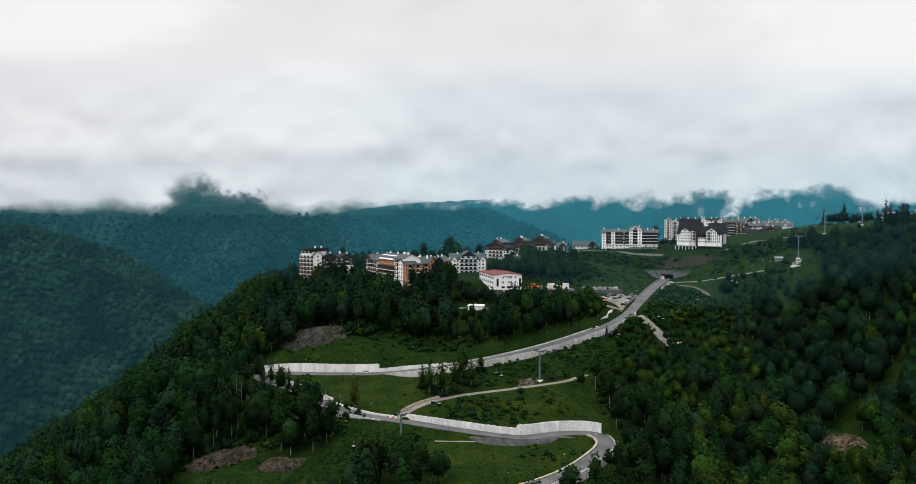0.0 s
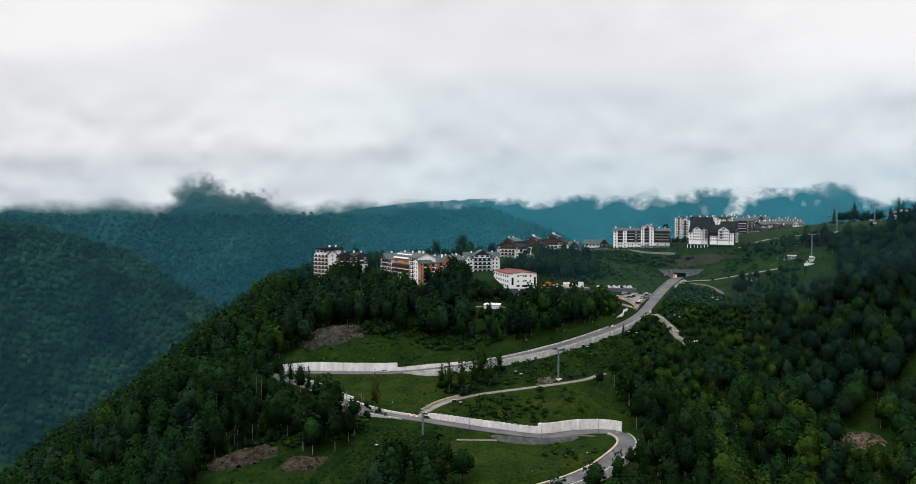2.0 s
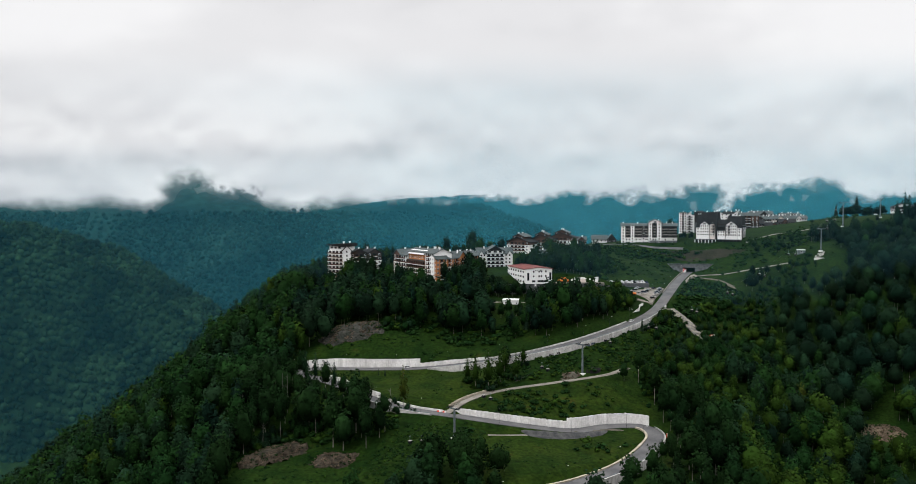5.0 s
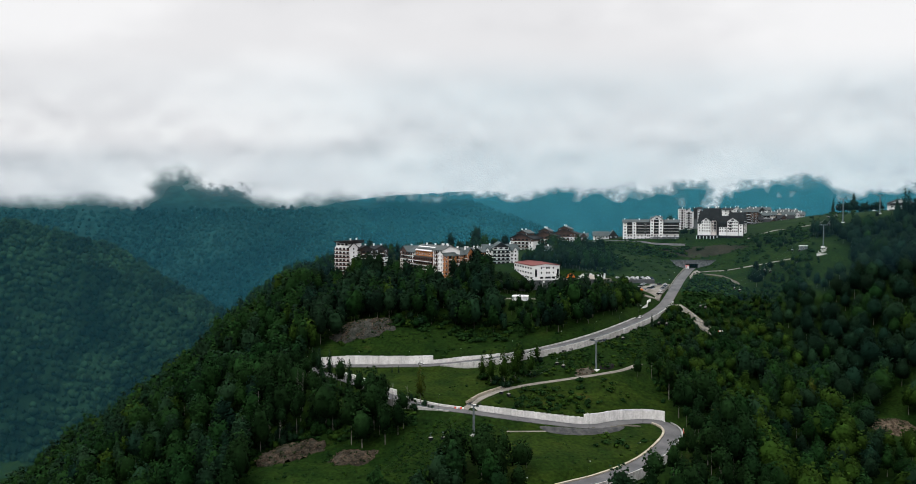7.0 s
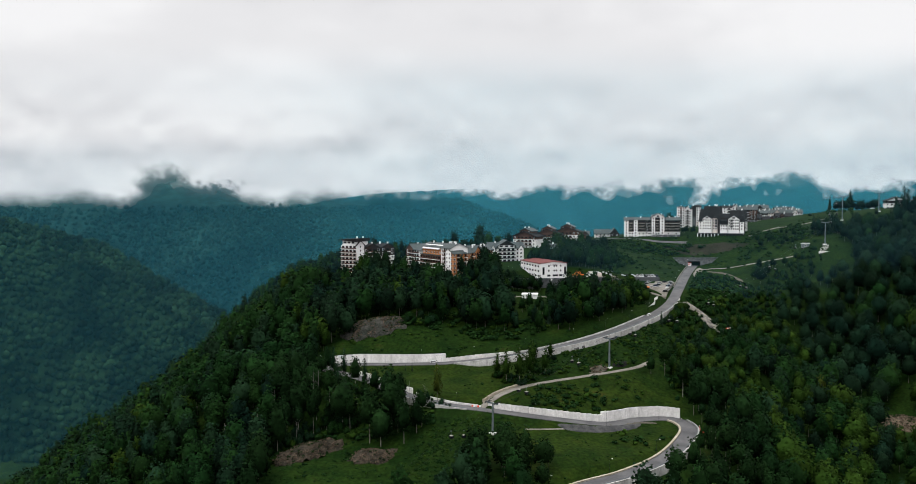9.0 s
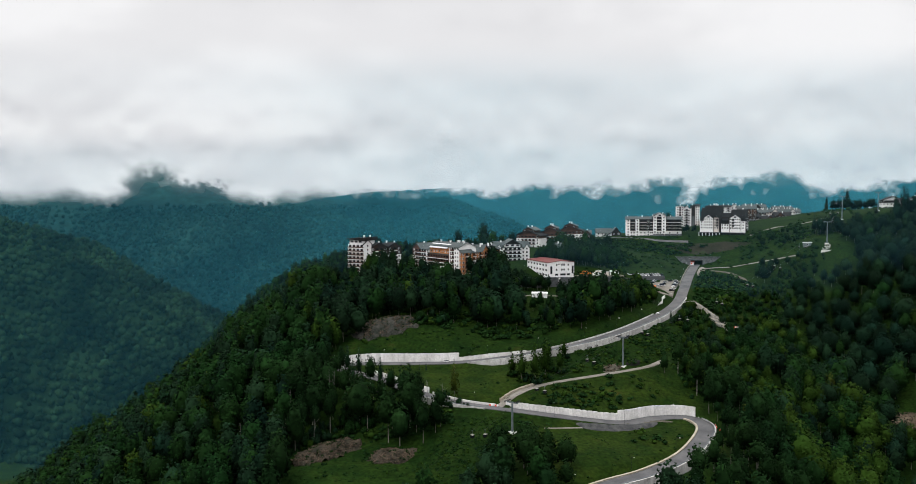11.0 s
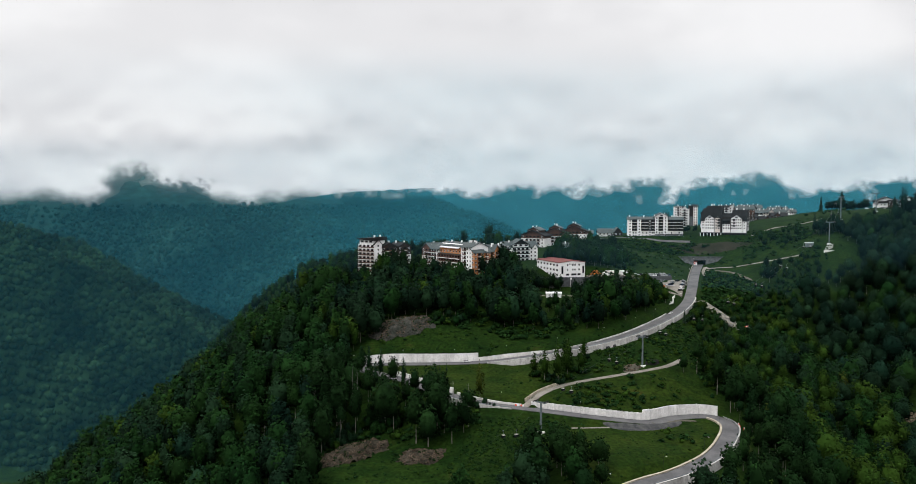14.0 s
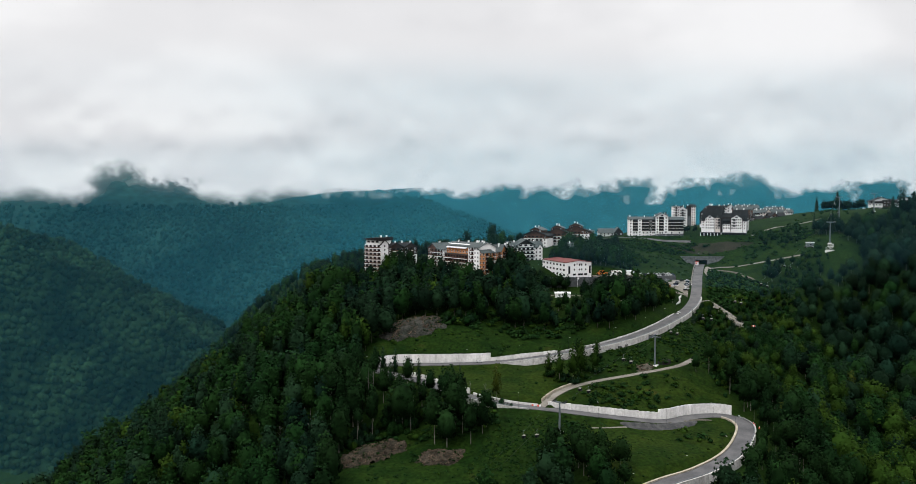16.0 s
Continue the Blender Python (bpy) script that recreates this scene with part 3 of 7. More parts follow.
def ribbon(line, left, right, lift=0.0, thick=0.5):
    """A slab along a line, between two offsets."""
    g = Geo()
    a, b = sides(line, left), sides(line, right)
    for p, q in ((a, b),):
        for i in range(len(line) - 1):
            low = [(*p[i, :2], p[i, 2] + lift - thick), (*q[i, :2], q[i, 2] + lift - thick), (*q[i + 1, :2], q[i + 1, 2] + lift - thick), (*p[i + 1, :2], p[i + 1, 2] + lift - thick)]
            high = [(c[0], c[1], c[2] + thick) for c in low]
            g.hexa(low, high)
    return g


def stretch_of(name, a, b):
    """The part of a road between the points nearest to two plan points, in the order given."""
    c = roads[name]
    i, j = (int(np.hypot(c[:, 0] - p[0], c[:, 1] - p[1]).argmin()) for p in (a, b))
    return c[i:j + 1] if i < j else c[j:i + 1][::-1]


for key, name, mat, label in (("low", "road_low", ASPHALT, "grey asphalt road bending round the low meadow"), ("mid", "road_middle", ASPHALT, "grey asphalt road climbing to the upper hairpin"),
                              ("top", "road_upper", ASPHALT, "grey asphalt road climbing to the tunnel"), ("track", "road_track", DIRT, "pale gravel track to the cable car pylon")):
    ob = new(name, ribbon(roads[key], WIDTH[key], -WIDTH[key]).mesh(name, mat))
    tagged(ob, label, "road", kind="structure")

# ---- retaining walls: rows of concrete panels ----
def panel_wall(name, label, line, height, below=0.5, thick=0.5, length=3.0, mat=CONCRETE, step=True, piece="panel", lean=0.0):
    """Panels along a line (x, y, z of the foot); height is a function of the share of the way."""
    wall = root(name, pose(0, 0, 0), label, "wall", kind="structure")
    run = np.r_[0, np.cumsum(np.linalg.norm(np.diff(line[:, :2], axis=0), axis=1))]
    n = max(1, int(run[-1] / length))
    cuts = np.linspace(0, run[-1], n + 1)
    at = np.stack([np.interp(cuts, run, line[:, k]) for k in range(3)], 1)
    for i in range(n):
        p, q = Vector(at[i]), Vector(at[i + 1])
        d = (q - p).xy.to_3d().normalized()
        s = Vector((-d.y, d.x, 0))
        p, q = p + d * 0.012, q - d * 0.012
        h0, h1 = height(i / n), height((i + 1) / n)
        top0, top1 = p.z + h0, q.z + h1
        if step:
            top0 = top1 = max(top0, top1) + random.uniform(-0.05, 0.05)
        g = Geo()
        o = s * random.uniform(-0.012, 0.012)
        low = [p + o + s * (lean - thick / 2), q + o + s * (lean - thick / 2), q + o + s * (lean + thick / 2), p + o + s * (lean + thick / 2)]
        low = [Vector((v.x, v.y, (p if k in (0, 3) else q).z - below)) for k, v in enumerate(low)]
        high = [p + o - s * thick / 2, q + o - s * thick / 2, q + o + s * thick / 2, p + o + s * thick / 2]
        high = [Vector((v.x, v.y, top0 if k in (0, 3) else top1)) for k, v in enumerate(high)]
        g.hexa(low, high)
        # coping strip
        cap = 0.08
        g.hexa([v + s * (cap * (-1 if k < 2 else 1)) for k, v in enumerate(high)], [v + s * (cap * (-1 if k < 2 else 1)) + Vector((0, 0, 0.16)) for k, v in enumerate(high)])
        part(piece, g, mat, wall)
    return wall


def ramp_of(*pairs):
    xs, ys = zip(*pairs)
    return lambda s: float(np.interp(s, xs, ys))


panel_wall("wall_lower_bend", "tall white concrete retaining wall along the lower bend", sides(stretch_of("low", (84, 474), (34, 456)), -5.2), ramp_of((0, 5.0), (0.5, 5.4), (1, 5.2)))
panel_wall("wall_lower_steps", "white stepped concrete retaining wall beside the lower road", sides(stretch_of("low", (34, 456), (-29, 458)), -4.9), ramp_of((0, 3.4), (0.5, 3.2), (1, 2.6)))
panel_wall("wall_hairpin", "long white concrete wall above the upper hairpin", sides(np.vstack([stretch_of("mid", (-122, 538), (-80, 534)), stretch_of("top", (-77, 534), (-51, 532))]), 5.0), ramp_of((0, 4.2), (0.3, 5.2), (1, 4.8)))
panel_wall("wall_upper_low", "low stepped white wall above the upper road", sides(stretch_of("top", (-50, 532), (-8, 532)), 4.9), ramp_of((0, 1.8), (0.5, 2.2), (1, 1.0)))
panel_wall("wall_under_road", "white concrete wall carrying the upper road", sides(stretch_of("top", (-46, 532), (134, 662)), -4.7) - np.array((0, 0, 3.6)), ramp_of((0, 3.9), (0.2, 4.0), (0.6, 3.7), (1, 3.7)), below=3.0, step=False, length=4.0, mat=CONCRETE_GREY)
panel_wall("wall_middle_steps", "white stepped wall beside the middle road", sides(stretch_of("mid", (-106, 511), (-72, 476)), 4.7), ramp_of((0, 2.0), (1, 2.6)))
panel_wall("wall_under_middle", "grey concrete wall carrying the middle road", sides(stretch_of("mid", (-42, 460), (-78, 480)), 4.5) - np.array((0, 0, 3.4)), ramp_of((0, 3.7), (1, 3.7)), below=2.5, step=False, mat=CONCRETE_GREY)
panel_wall("wall_outer_bend", "grey concrete wall carrying the outer side of the low road", sides(stretch_of("low", (-10, 374), (80, 468)), -4.9) - np.array((0, 0, 4.5)), ramp_of((0, 4.8), (1, 4.8)), below=3, step=False, mat=CONCRETE_GREY)
panel_wall("wall_car_park", "white stepped wall below the car park", np.array([(100, 622, 61.5), (106, 630, 63), (112, 638, 65), (114, 646, 66.6), (118, 652, 67.5)], float), ramp_of((0, 2.4), (1, 2.2)), length=2.5)
panel_wall("kerb_inner_bend", "sandy kerb on the inner side of the low bend", sides(stretch_of("low", (72, 468), (-12, 373)), -4.9)[::1], ramp_of((0, 0.5), (1, 0.5)), thick=1.0, mat=KERB, step=False, piece="kerbstone")
panel_wall("kerb_middle", "white parapet above the middle road", sides(stretch_of("mid", (-72, 475), (-36, 459)), 4.6), ramp_of((0, 1.0), (1, 0.8)), length=4, step=False)
panel_wall("kerb_upper", "pale parapet along the upper road", sides(stretch_of("top", (-6, 532), (100, 605)), 4.6), ramp_of((0, 0.55), (1, 0.55)), length=4, step=False, mat=CONCRETE_GREY)
panel_wall("kerb_tunnel", "pale kerb beside the road to the tunnel", sides(stretch_of("top", (150, 700), (196, 806)), 4.7), ramp_of((0, 0.4), (1, 0.6)), length=5, step=False, mat=DIRT)
edging = sides(stretch_of("track", (-30, 466), (-8, 485)), 3.0)
panel_wall("kerb_gravel_track", "sandy block edging beside the gravel track", edging, ramp_of((0, 0.9), (1, 0.9)), length=2.0, thick=0.8, mat=KERB, piece="block", below=1.0)


# ---- woods ----
def inside(poly, x, y):
    hit = np.zeros(len(x), bool)
    n = len(poly)
    for k in range(n):
        (x0, y0), (x1, y1) = poly[k], poly[(k + 1) % n]
        if y0 != y1:
            hit ^= ((y0 > y) != (y1 > y)) & (x < (x1 - x0) * (y - y0) / (y1 - y0) + x0)
    return hit


CLEARINGS = {}
CLEARINGS["hairpin meadow"] = [(-120, 524), (-104, 536), (-60, 532), (-10, 528), (-2, 508), (-22, 476), (-34, 460), (-62, 466), (-98, 507)]
CLEARINGS["track meadow"] = [(-28, 458), (-14, 482), (6, 493), (48, 510), (70, 516), (80, 500), (92, 482), (74, 474), (34, 458)]
CLEARINGS["pylon bank"] = [(-20, 482), (-8, 512), (10, 530), (60, 556), (100, 600), (112, 590), (98, 545), (84, 520), (48, 506), (10, 492)]
CLEARINGS["low meadow"] = [(-16, 382), (-19, 415), (-22, 446), (34, 452), (72, 466), (76, 450), (60, 420), (20, 392)]
CLEARINGS["mound meadow"] = [(-142, 448), (-128, 464), (-106, 459), (-90, 441), (-79, 434), (-66, 433), (-57, 440), (-50, 450), (-26, 452), (-14, 446), (-16, 412), (-46, 408), (-60, 380), (-150, 380)]
CLEARINGS["bench meadow"] = [(-124, 546), (-112, 556), (-112, 572), (-88, 584), (-62, 574), (-30, 566), (0, 560), (14, 546), (-10, 538), (-60, 538)]
CLEARINGS["roadside"] = [(0, 540), (40, 560), (70, 590), (100, 628), (110, 625), (60, 560), (20, 538)]
CLEARINGS["yards"] = [(-2, 603), (-2, 612), (10, 640), (14, 665), (28, 700), (62, 690), (104, 700), (100, 655), (92, 640), (60, 624), (50, 603), (30, 602)]
CLEARINGS["car park"] = [(98, 622), (112, 660), (104, 690), (92, 720), (120, 760), (166, 760), (150, 690), (120, 634)]
CLEARINGS["hillside"] = [(112, 726), (128, 764), (112, 800), (84, 806), (130, 860), (150, 890), (270, 850), (300, 820), (262, 780), (230, 770), (205, 790), (150, 690)]
CLEARINGS["village"] = [(-130, 683), (-116, 742), (-60, 742), (10, 790), (30, 880), (120, 980), (240, 1080), (420, 1080), (470, 1030), (330, 880), (260, 826), (150, 860), (60, 806), (44, 745), (24, 704), (-20, 672), (-36, 640), (-50, 634), (-66, 660), (-80, 690)]
CLEARINGS["ski slope"] = [(222, 800), (262, 842), (330, 880), (420, 1000), (470, 1080), (560, 1100), (540, 1000), (470, 1000), (400, 890), (340, 800), (312, 752), (282, 742), (250, 772)]
CLEARINGS["hilltop"] = [(392, 812), (404, 880), (470, 1000), (600, 1000), (600, 840), (470, 800)]
CLEARINGS["boulder bank"] = [(274, 716), (306, 716), (318, 765), (280, 772)]
CLEARINGS["gully"] = [(132, 660), (146, 664), (162, 632), (158, 612), (146, 614)]
CLEARINGS["lift line"] = [(98, 545), (112, 590), (160, 650), (215, 705), (278, 760), (292, 740), (230, 680), (178, 628), (130, 570)]
CLEARINGS["road verge"] = [(-40, 352), (9, 384), (40, 402), (58, 416), (70, 430), (70, 412), (56, 394), (34, 376), (10, 352)]
CLEARINGS["shed front"] = [(0, 588), (0, 606), (24, 604), (24, 588)]
CLEARINGS["hall front"] = [(-6, 640), (-2, 690), (30, 700), (30, 640)]
CLEARINGS["path bank"] = [(188, 792), (235, 790), (262, 782), (286, 774), (286, 752), (262, 752), (238, 754), (222, 726), (206, 722), (192, 760)]
CLEARINGS["ravine"] = [(222, 545), (254, 545), (258, 500), (220, 500)]


# the mown meadows inside the bends are drier and more yellow than the wild grass
mown = np.zeros(nx * ny)
for key in ("hairpin meadow", "track meadow", "low meadow"):
    mown[inside(CLEARINGS[key], X.ravel(), Y.ravel())] = 1.0
mown = mown.reshape(ny, nx)
for _i in range(3):
    mown = (mown + np.roll(mown, 1, 0) + np.roll(mown, -1, 0) + np.roll(mown, 1, 1) + np.roll(mown, -1, 1)) / 5
ground.data.attributes.new("mown", "FLOAT", "POINT").data.foreach_set("value", mown.ravel().astype(np.float32))
gn, gl = GRASS.node_tree.nodes, GRASS.node_tree.links
tint = gn.new("ShaderNodeMix")
tint.data_type, tint.blend_type = "RGBA", "MULTIPLY"
share = gn.new("ShaderNodeAttribute")
share.attribute_name = "mown"
gl.new(share.outputs["Fac"], tint.inputs[0])
tint.inputs[7].default_value = (1.55, 1.22, 1.10, 1.0)
base_in = gn["Principled BSDF"].inputs["Base Color"]
gl.new(base_in.links[0].from_socket, tint.inputs[6])
gl.new(tint.outputs[2], base_in)


def blob_dirs(n, rng):
    v = rng.normal(size=(n, 3))
    return v / np.linalg.norm(v, axis=1)[:, None]


ICO_V = np.array([(0, 0, 1)] + [(0.894 * math.cos(a * 1.2566), 0.894 * math.sin(a * 1.2566), 0.447) for a in range(5)] + [(0.894 * math.cos(a * 1.2566 + 0.628), 0.894 * math.sin(a * 1.2566 + 0.628), -0.447) for a in range(5)] + [(0, 0, -1)])
ICO_F = np.array([(0, 1 + k, 1 + (k + 1) % 5) for k in range(5)] + [(1 + k, 6 + k, 1 + (k + 1) % 5) for k in range(5)] + [(1 + (k + 1) % 5, 6 + k, 6 + (k + 1) % 5) for k in range(5)] + [(11, 6 + (k + 1) % 5, 6 + k) for k in range(5)])


def soft(out, leaf, up=0.12):
    """Shading directions of leaf clumps: mostly those of the crown as a whole, partly those of each clump."""
    n = out * 0.8 + leaf * 0.5 + (0, 0, up)
    return n / np.linalg.norm(n, axis=1)[:, None]


def crown_lumpy(leaves, seed, wide=0.26, low=0.25, leaf=0.03, point=0.0, lumps=11, open_=0.0, inner=0.75):
    """The crown of a broad-leaved tree of height 1: a lumpy inside under loose pointed leaf clumps. point: 0 a dome, 1 a tapering top; open_: how far the clumps stand off."""
    rng = np.random.default_rng(seed)
    tall = (1 - low) / 1.6
    mid = np.array((0, 0, 1 - tall))
    knobs = blob_dirs(lumps * 3, rng)
    knobs = knobs[np.argsort(-knobs[:, 2] + rng.uniform(-0.5, 0.5, len(knobs)))][:lumps]
    big = rng.uniform(0.65, 1.15, lumps)

    def hull(d):
        """Reach and facing of the crown's surface in the given directions."""
        near = (d @ knobs.T - 1) * 6.5 + 0.35 * big
        k = near.argmax(1)
        bump = np.exp(near[np.arange(len(d)), k])
        r = 0.72 + 0.30 * bump * big[k]
        p = d * r[:, None] * (wide, wide, tall)
        p[:, :2] *= (1 - point * 0.6 * np.clip(d[:, 2], 0, 1))[:, None]
        face = d * 1.0 + (d - knobs[k]) * 0.85 - (0, 0, 0.22)
        return p, face / np.linalg.norm(face, axis=1)[:, None]

    lat, lon = 6, 9
    e = np.linspace(-0.75, 1.45, lat)
    a = np.arange(lon) * 2 * math.pi / lon
    d = np.array([(math.cos(b + 0.35 * i) * math.cos(t), math.sin(b + 0.35 * i) * math.cos(t), math.sin(t)) for i, t in enumerate(e) for b in a])
    p, face = hull(d)
    V, N = [p * (inner - open_) + mid], [soft(face, d, 0.0)]
    k = (np.arange(lat - 1)[:, None] * lon + np.arange(lon)).ravel()
    kn = (np.arange(lat - 1)[:, None] * lon + (np.arange(lon) + 1) % lon).ravel()
    F = [np.vstack([np.c_[k, kn, kn + lon], np.c_[k, kn + lon, k + lon]])]
    count = lat * lon
    d = blob_dirs(leaves * 2, rng)
    d = d[d[:, 2] > rng.uniform(-0.8, -0.3, len(d))][:leaves]
    m = len(d)
    p, face = hull(d)
    stand = rng.uniform(0.80 - open_, 1.06, (m, 1)) + (rng.random((m, 1)) < 0.12) * 0.10
    c = p * stand + mid
    nrm = face + rng.normal(size=(m, 3)) * 0.45 + (0, 0, 0.15)
    nrm /= np.linalg.norm(nrm, axis=1)[:, None]
    u = np.cross(nrm, rng.normal(size=(m, 3)))
    u /= np.linalg.norm(u, axis=1)[:, None]
    w = np.cross(nrm, u)
    s = leaf * rng.uniform(0.55, 1.45, (m, 1))
    tip = c + nrm * s * rng.uniform(0.35, 0.9, (m, 1))
    corners = [tip]
    facing = [soft(face, nrm * 1.2, 0.05)]
    for k in range(3):
        a = k * 2.094 + rng.uniform(-0.45, 0.45, (m, 1))
        way = u * np.cos(a) + w * np.sin(a)
        corners.append(c + way * s * rng.uniform(0.7, 1.25, (m, 1)) - nrm * s * 0.25)
        facing.append(soft(face * 0.7 + way * 0.75, nrm * 0.4, -0.15))
    V.append(np.stack(corners, 1).reshape(-1, 3))
    q = np.arange(m) * 4 + count
    F.append(np.vstack([np.c_[q, q + 1, q + 2], np.c_[q, q + 2, q + 3], np.c_[q, q + 3, q + 1]]))
    N.append(np.stack(facing, 1).reshape(-1, 3))
    return np.vstack(V), np.vstack(F), np.vstack(N)


def crown_conifer(leaves, seed, wide=0.15, low=0.08):
    rng = np.random.default_rng(seed)
    V, F = [], []
    count = 0
    v = np.vstack([[(math.cos(a) * wide * 0.6, math.sin(a) * wide * 0.6, low + 0.05) for a in np.arange(6) * 1.047], [(0, 0, 0.95)]])
    V.append(v)
    F.append(np.array([(k, (k + 1) % 6, 6) for k in range(6)]))
    count += 7
    t = np.sort(rng.random(leaves) ** 0.8)
    z = low + (0.99 - low) * t
    a = rng.uniform(0, 6.283, leaves)
    r = wide * (1 - t) ** 0.85 * rng.uniform(0.75, 1.1, leaves) + 0.008
    out = np.c_[np.cos(a), np.sin(a), np.zeros(leaves)]
    tang = np.c_[-np.sin(a), np.cos(a), np.zeros(leaves)]
    tip = out * r[:, None] + np.c_[np.zeros((leaves, 2)), z - 0.25 * r]
    back = out * (r * 0.35)[:, None] + np.c_[np.zeros((leaves, 2)), z + 0.05 * r + 0.012]
    w = (r * 0.30 + 0.008)[:, None] * tang
    mid = (tip + back) / 2 + (0, 0, 0.012)
    quad = np.stack([back, mid - w, tip, mid + w], 1)
    V.append(quad.reshape(-1, 3))
    q = np.arange(leaves) * 4 + count
    F.append(np.c_[np.c_[q, q + 1, q + 2], np.c_[q, q + 2, q + 3]].reshape(-1, 3))
    return np.vstack(V), np.vstack(F)


def crown_shrub(leaves, seed):
    """A low spreading bush of height 1."""
    rng = np.random.default_rng(seed)
    V, F, count = [], [], 0
    for k in range(4):
        a, o = rng.uniform(0, 6.28), rng.uniform(0.2, 0.6)
        c, r = np.array((math.cos(a) * o, math.sin(a) * o, rng.uniform(0.1, 0.4))), rng.uniform(0.35, 0.6)
        if k < 2:
            V.append(ICO_V * r * 0.8 + c)
            F.append(ICO_F + count)
            count += 12
        n = leaves // 4
        d = blob_dirs(n, rng)
        d[:, 2] = np.abs(d[:, 2])
        p = c + d * r * rng.uniform(0.8, 1.15, (n, 1))
        u = np.cross(d + rng.normal(size=(n, 3)) * 0.4, rng.normal(size=(n, 3)))
        u /= np.linalg.norm(u, axis=1)[:, None]
        w = np.cross(d, u)
        s = 0.15 * rng.uniform(0.6, 1.4, (n, 1))
        V.append(np.stack([p - u * s - w * s, p + u * s - w * s * 0.8, p + u * s * 0.8 + w * s, p - u * s + w * s * 0.7], 1).reshape(-1, 3))
        q = np.arange(n) * 4 + count
        F.append(np.c_[np.c_[q, q + 1, q + 2], np.c_[q, q + 2, q + 3]].reshape(-1, 3))
        count += n * 4
    return np.vstack(V), np.vstack(F)


def trunk_arrays(top, r, n=5):
    a = np.arange(n) * 2 * math.pi / n
    ring = np.c_[np.cos(a), np.sin(a), np.zeros(n)]
    V = np.vstack([ring * r + (0, 0, -0.06), ring * r * 0.35 + (0, 0, top)])
    k = np.arange(n)
    F = np.vstack([np.c_[k, (k + 1) % n, n + (k + 1) % n], np.c_[k, n + (k + 1) % n, n + k]])
    return V, F


def leafy(me, normals):
    """Gives a crown its shading directions."""
    at = me.attributes.new("custom_normal", "FLOAT_VECTOR", "POINT")
    at.data.foreach_set("vector", np.asarray(normals, np.float32).ravel())
    me.update()
    return me


def crown_mesh(shape, mat):
    me = big_mesh("crown", shape[0], shape[1], mat)
    return leafy(me, shape[2]) if len(shape) > 2 else me


def scatter(name, label, protos, places, mats, category="trees", tones=None):
    """One object of kind stuff out of many copies of a few shapes; places: x, y, z, height, spread; mats: leaf tones (taken by tree, with the shares given), then bark."""
    rng = np.random.default_rng(len(places))
    VV, FF, MM, NN = [], [], [], []
    count = 0
    for x, y, z, h, wide in places:
        shapes = protos[rng.integers(len(protos))]
        a = rng.uniform(0, 6.283)
        c, s = math.cos(a), math.sin(a)
        soften = len(protos[0][0]) > 2
        tone = rng.choice(len(mats) - len(shapes) + 1, p=tones) if len(mats) > len(shapes) else 0
        for k, shape in enumerate(shapes):
            v, f = shape[:2]
            if soften:
                u = shape[2] if len(shape) > 2 else np.tile((0.0, 0.0, 1.0), (len(v), 1))
                NN.append(np.c_[u[:, 0] * c - u[:, 1] * s, u[:, 0] * s + u[:, 1] * c, u[:, 2]])
            p = np.empty_like(v)
            p[:, 0] = (v[:, 0] * c - v[:, 1] * s) * h * wide + x
            p[:, 1] = (v[:, 0] * s + v[:, 1] * c) * h * wide + y
            p[:, 2] = v[:, 2] * h + z
            VV.append(p)
            FF.append(f + count)
            MM.append(np.full(len(f), tone if k == 0 else len(mats) - 1, np.int32))
            count += len(v)
    me = big_mesh(name, np.vstack(VV), np.vstack(FF), mats[0])
    for m in mats[1:]:
        me.materials.append(m)
    me.polygons.foreach_set("material_index", np.concatenate(MM))
    if NN:
        leafy(me, np.vstack(NN))
    return tagged(new(name, me), label, category, kind="stuff")


rng = np.random.default_rng(11)
FINE = [[crown_lumpy(198, s, w, lo, 0.037, p), trunk_arrays(0.6, 0.012)] for s, w, lo, p in ((1, 0.25, 0.16, 0.5), (2, 0.30, 0.14, 0.2), (3, 0.23, 0.28, 0.6), (4, 0.27, 0.20, 0.3))]
TALL = [[crown_lumpy(200, s, w, lo, 0.029, p, 13, 0.10), trunk_arrays(0.8, 0.008)] for s, w, lo, p in ((21, 0.18, 0.40, 0.4), (22, 0.21, 0.46, 0.2), (23, 0.16, 0.34, 0.6))]
MEDIUM = [[crown_lumpy(130, s, w, lo, 0.045, p), trunk_arrays(0.6, 0.012, 4)] for s, w, lo, p in ((5, 0.26, 0.18, 0.5), (6, 0.30, 0.14, 0.1), (7, 0.23, 0.26, 0.6), (8, 0.28, 0.20, 0.3))]
DOME = [[crown_lumpy(215, s, w, lo, 0.037, p, 12), trunk_arrays(0.5, 0.012, 4)] for s, w, lo, p in ((15, 0.33, 0.26, 0.0), (16, 0.37, 0.22, 0.1), (17, 0.30, 0.28, 0.4), (18, 0.35, 0.20, 0.0), (19, 0.28, 0.20, 0.5))]
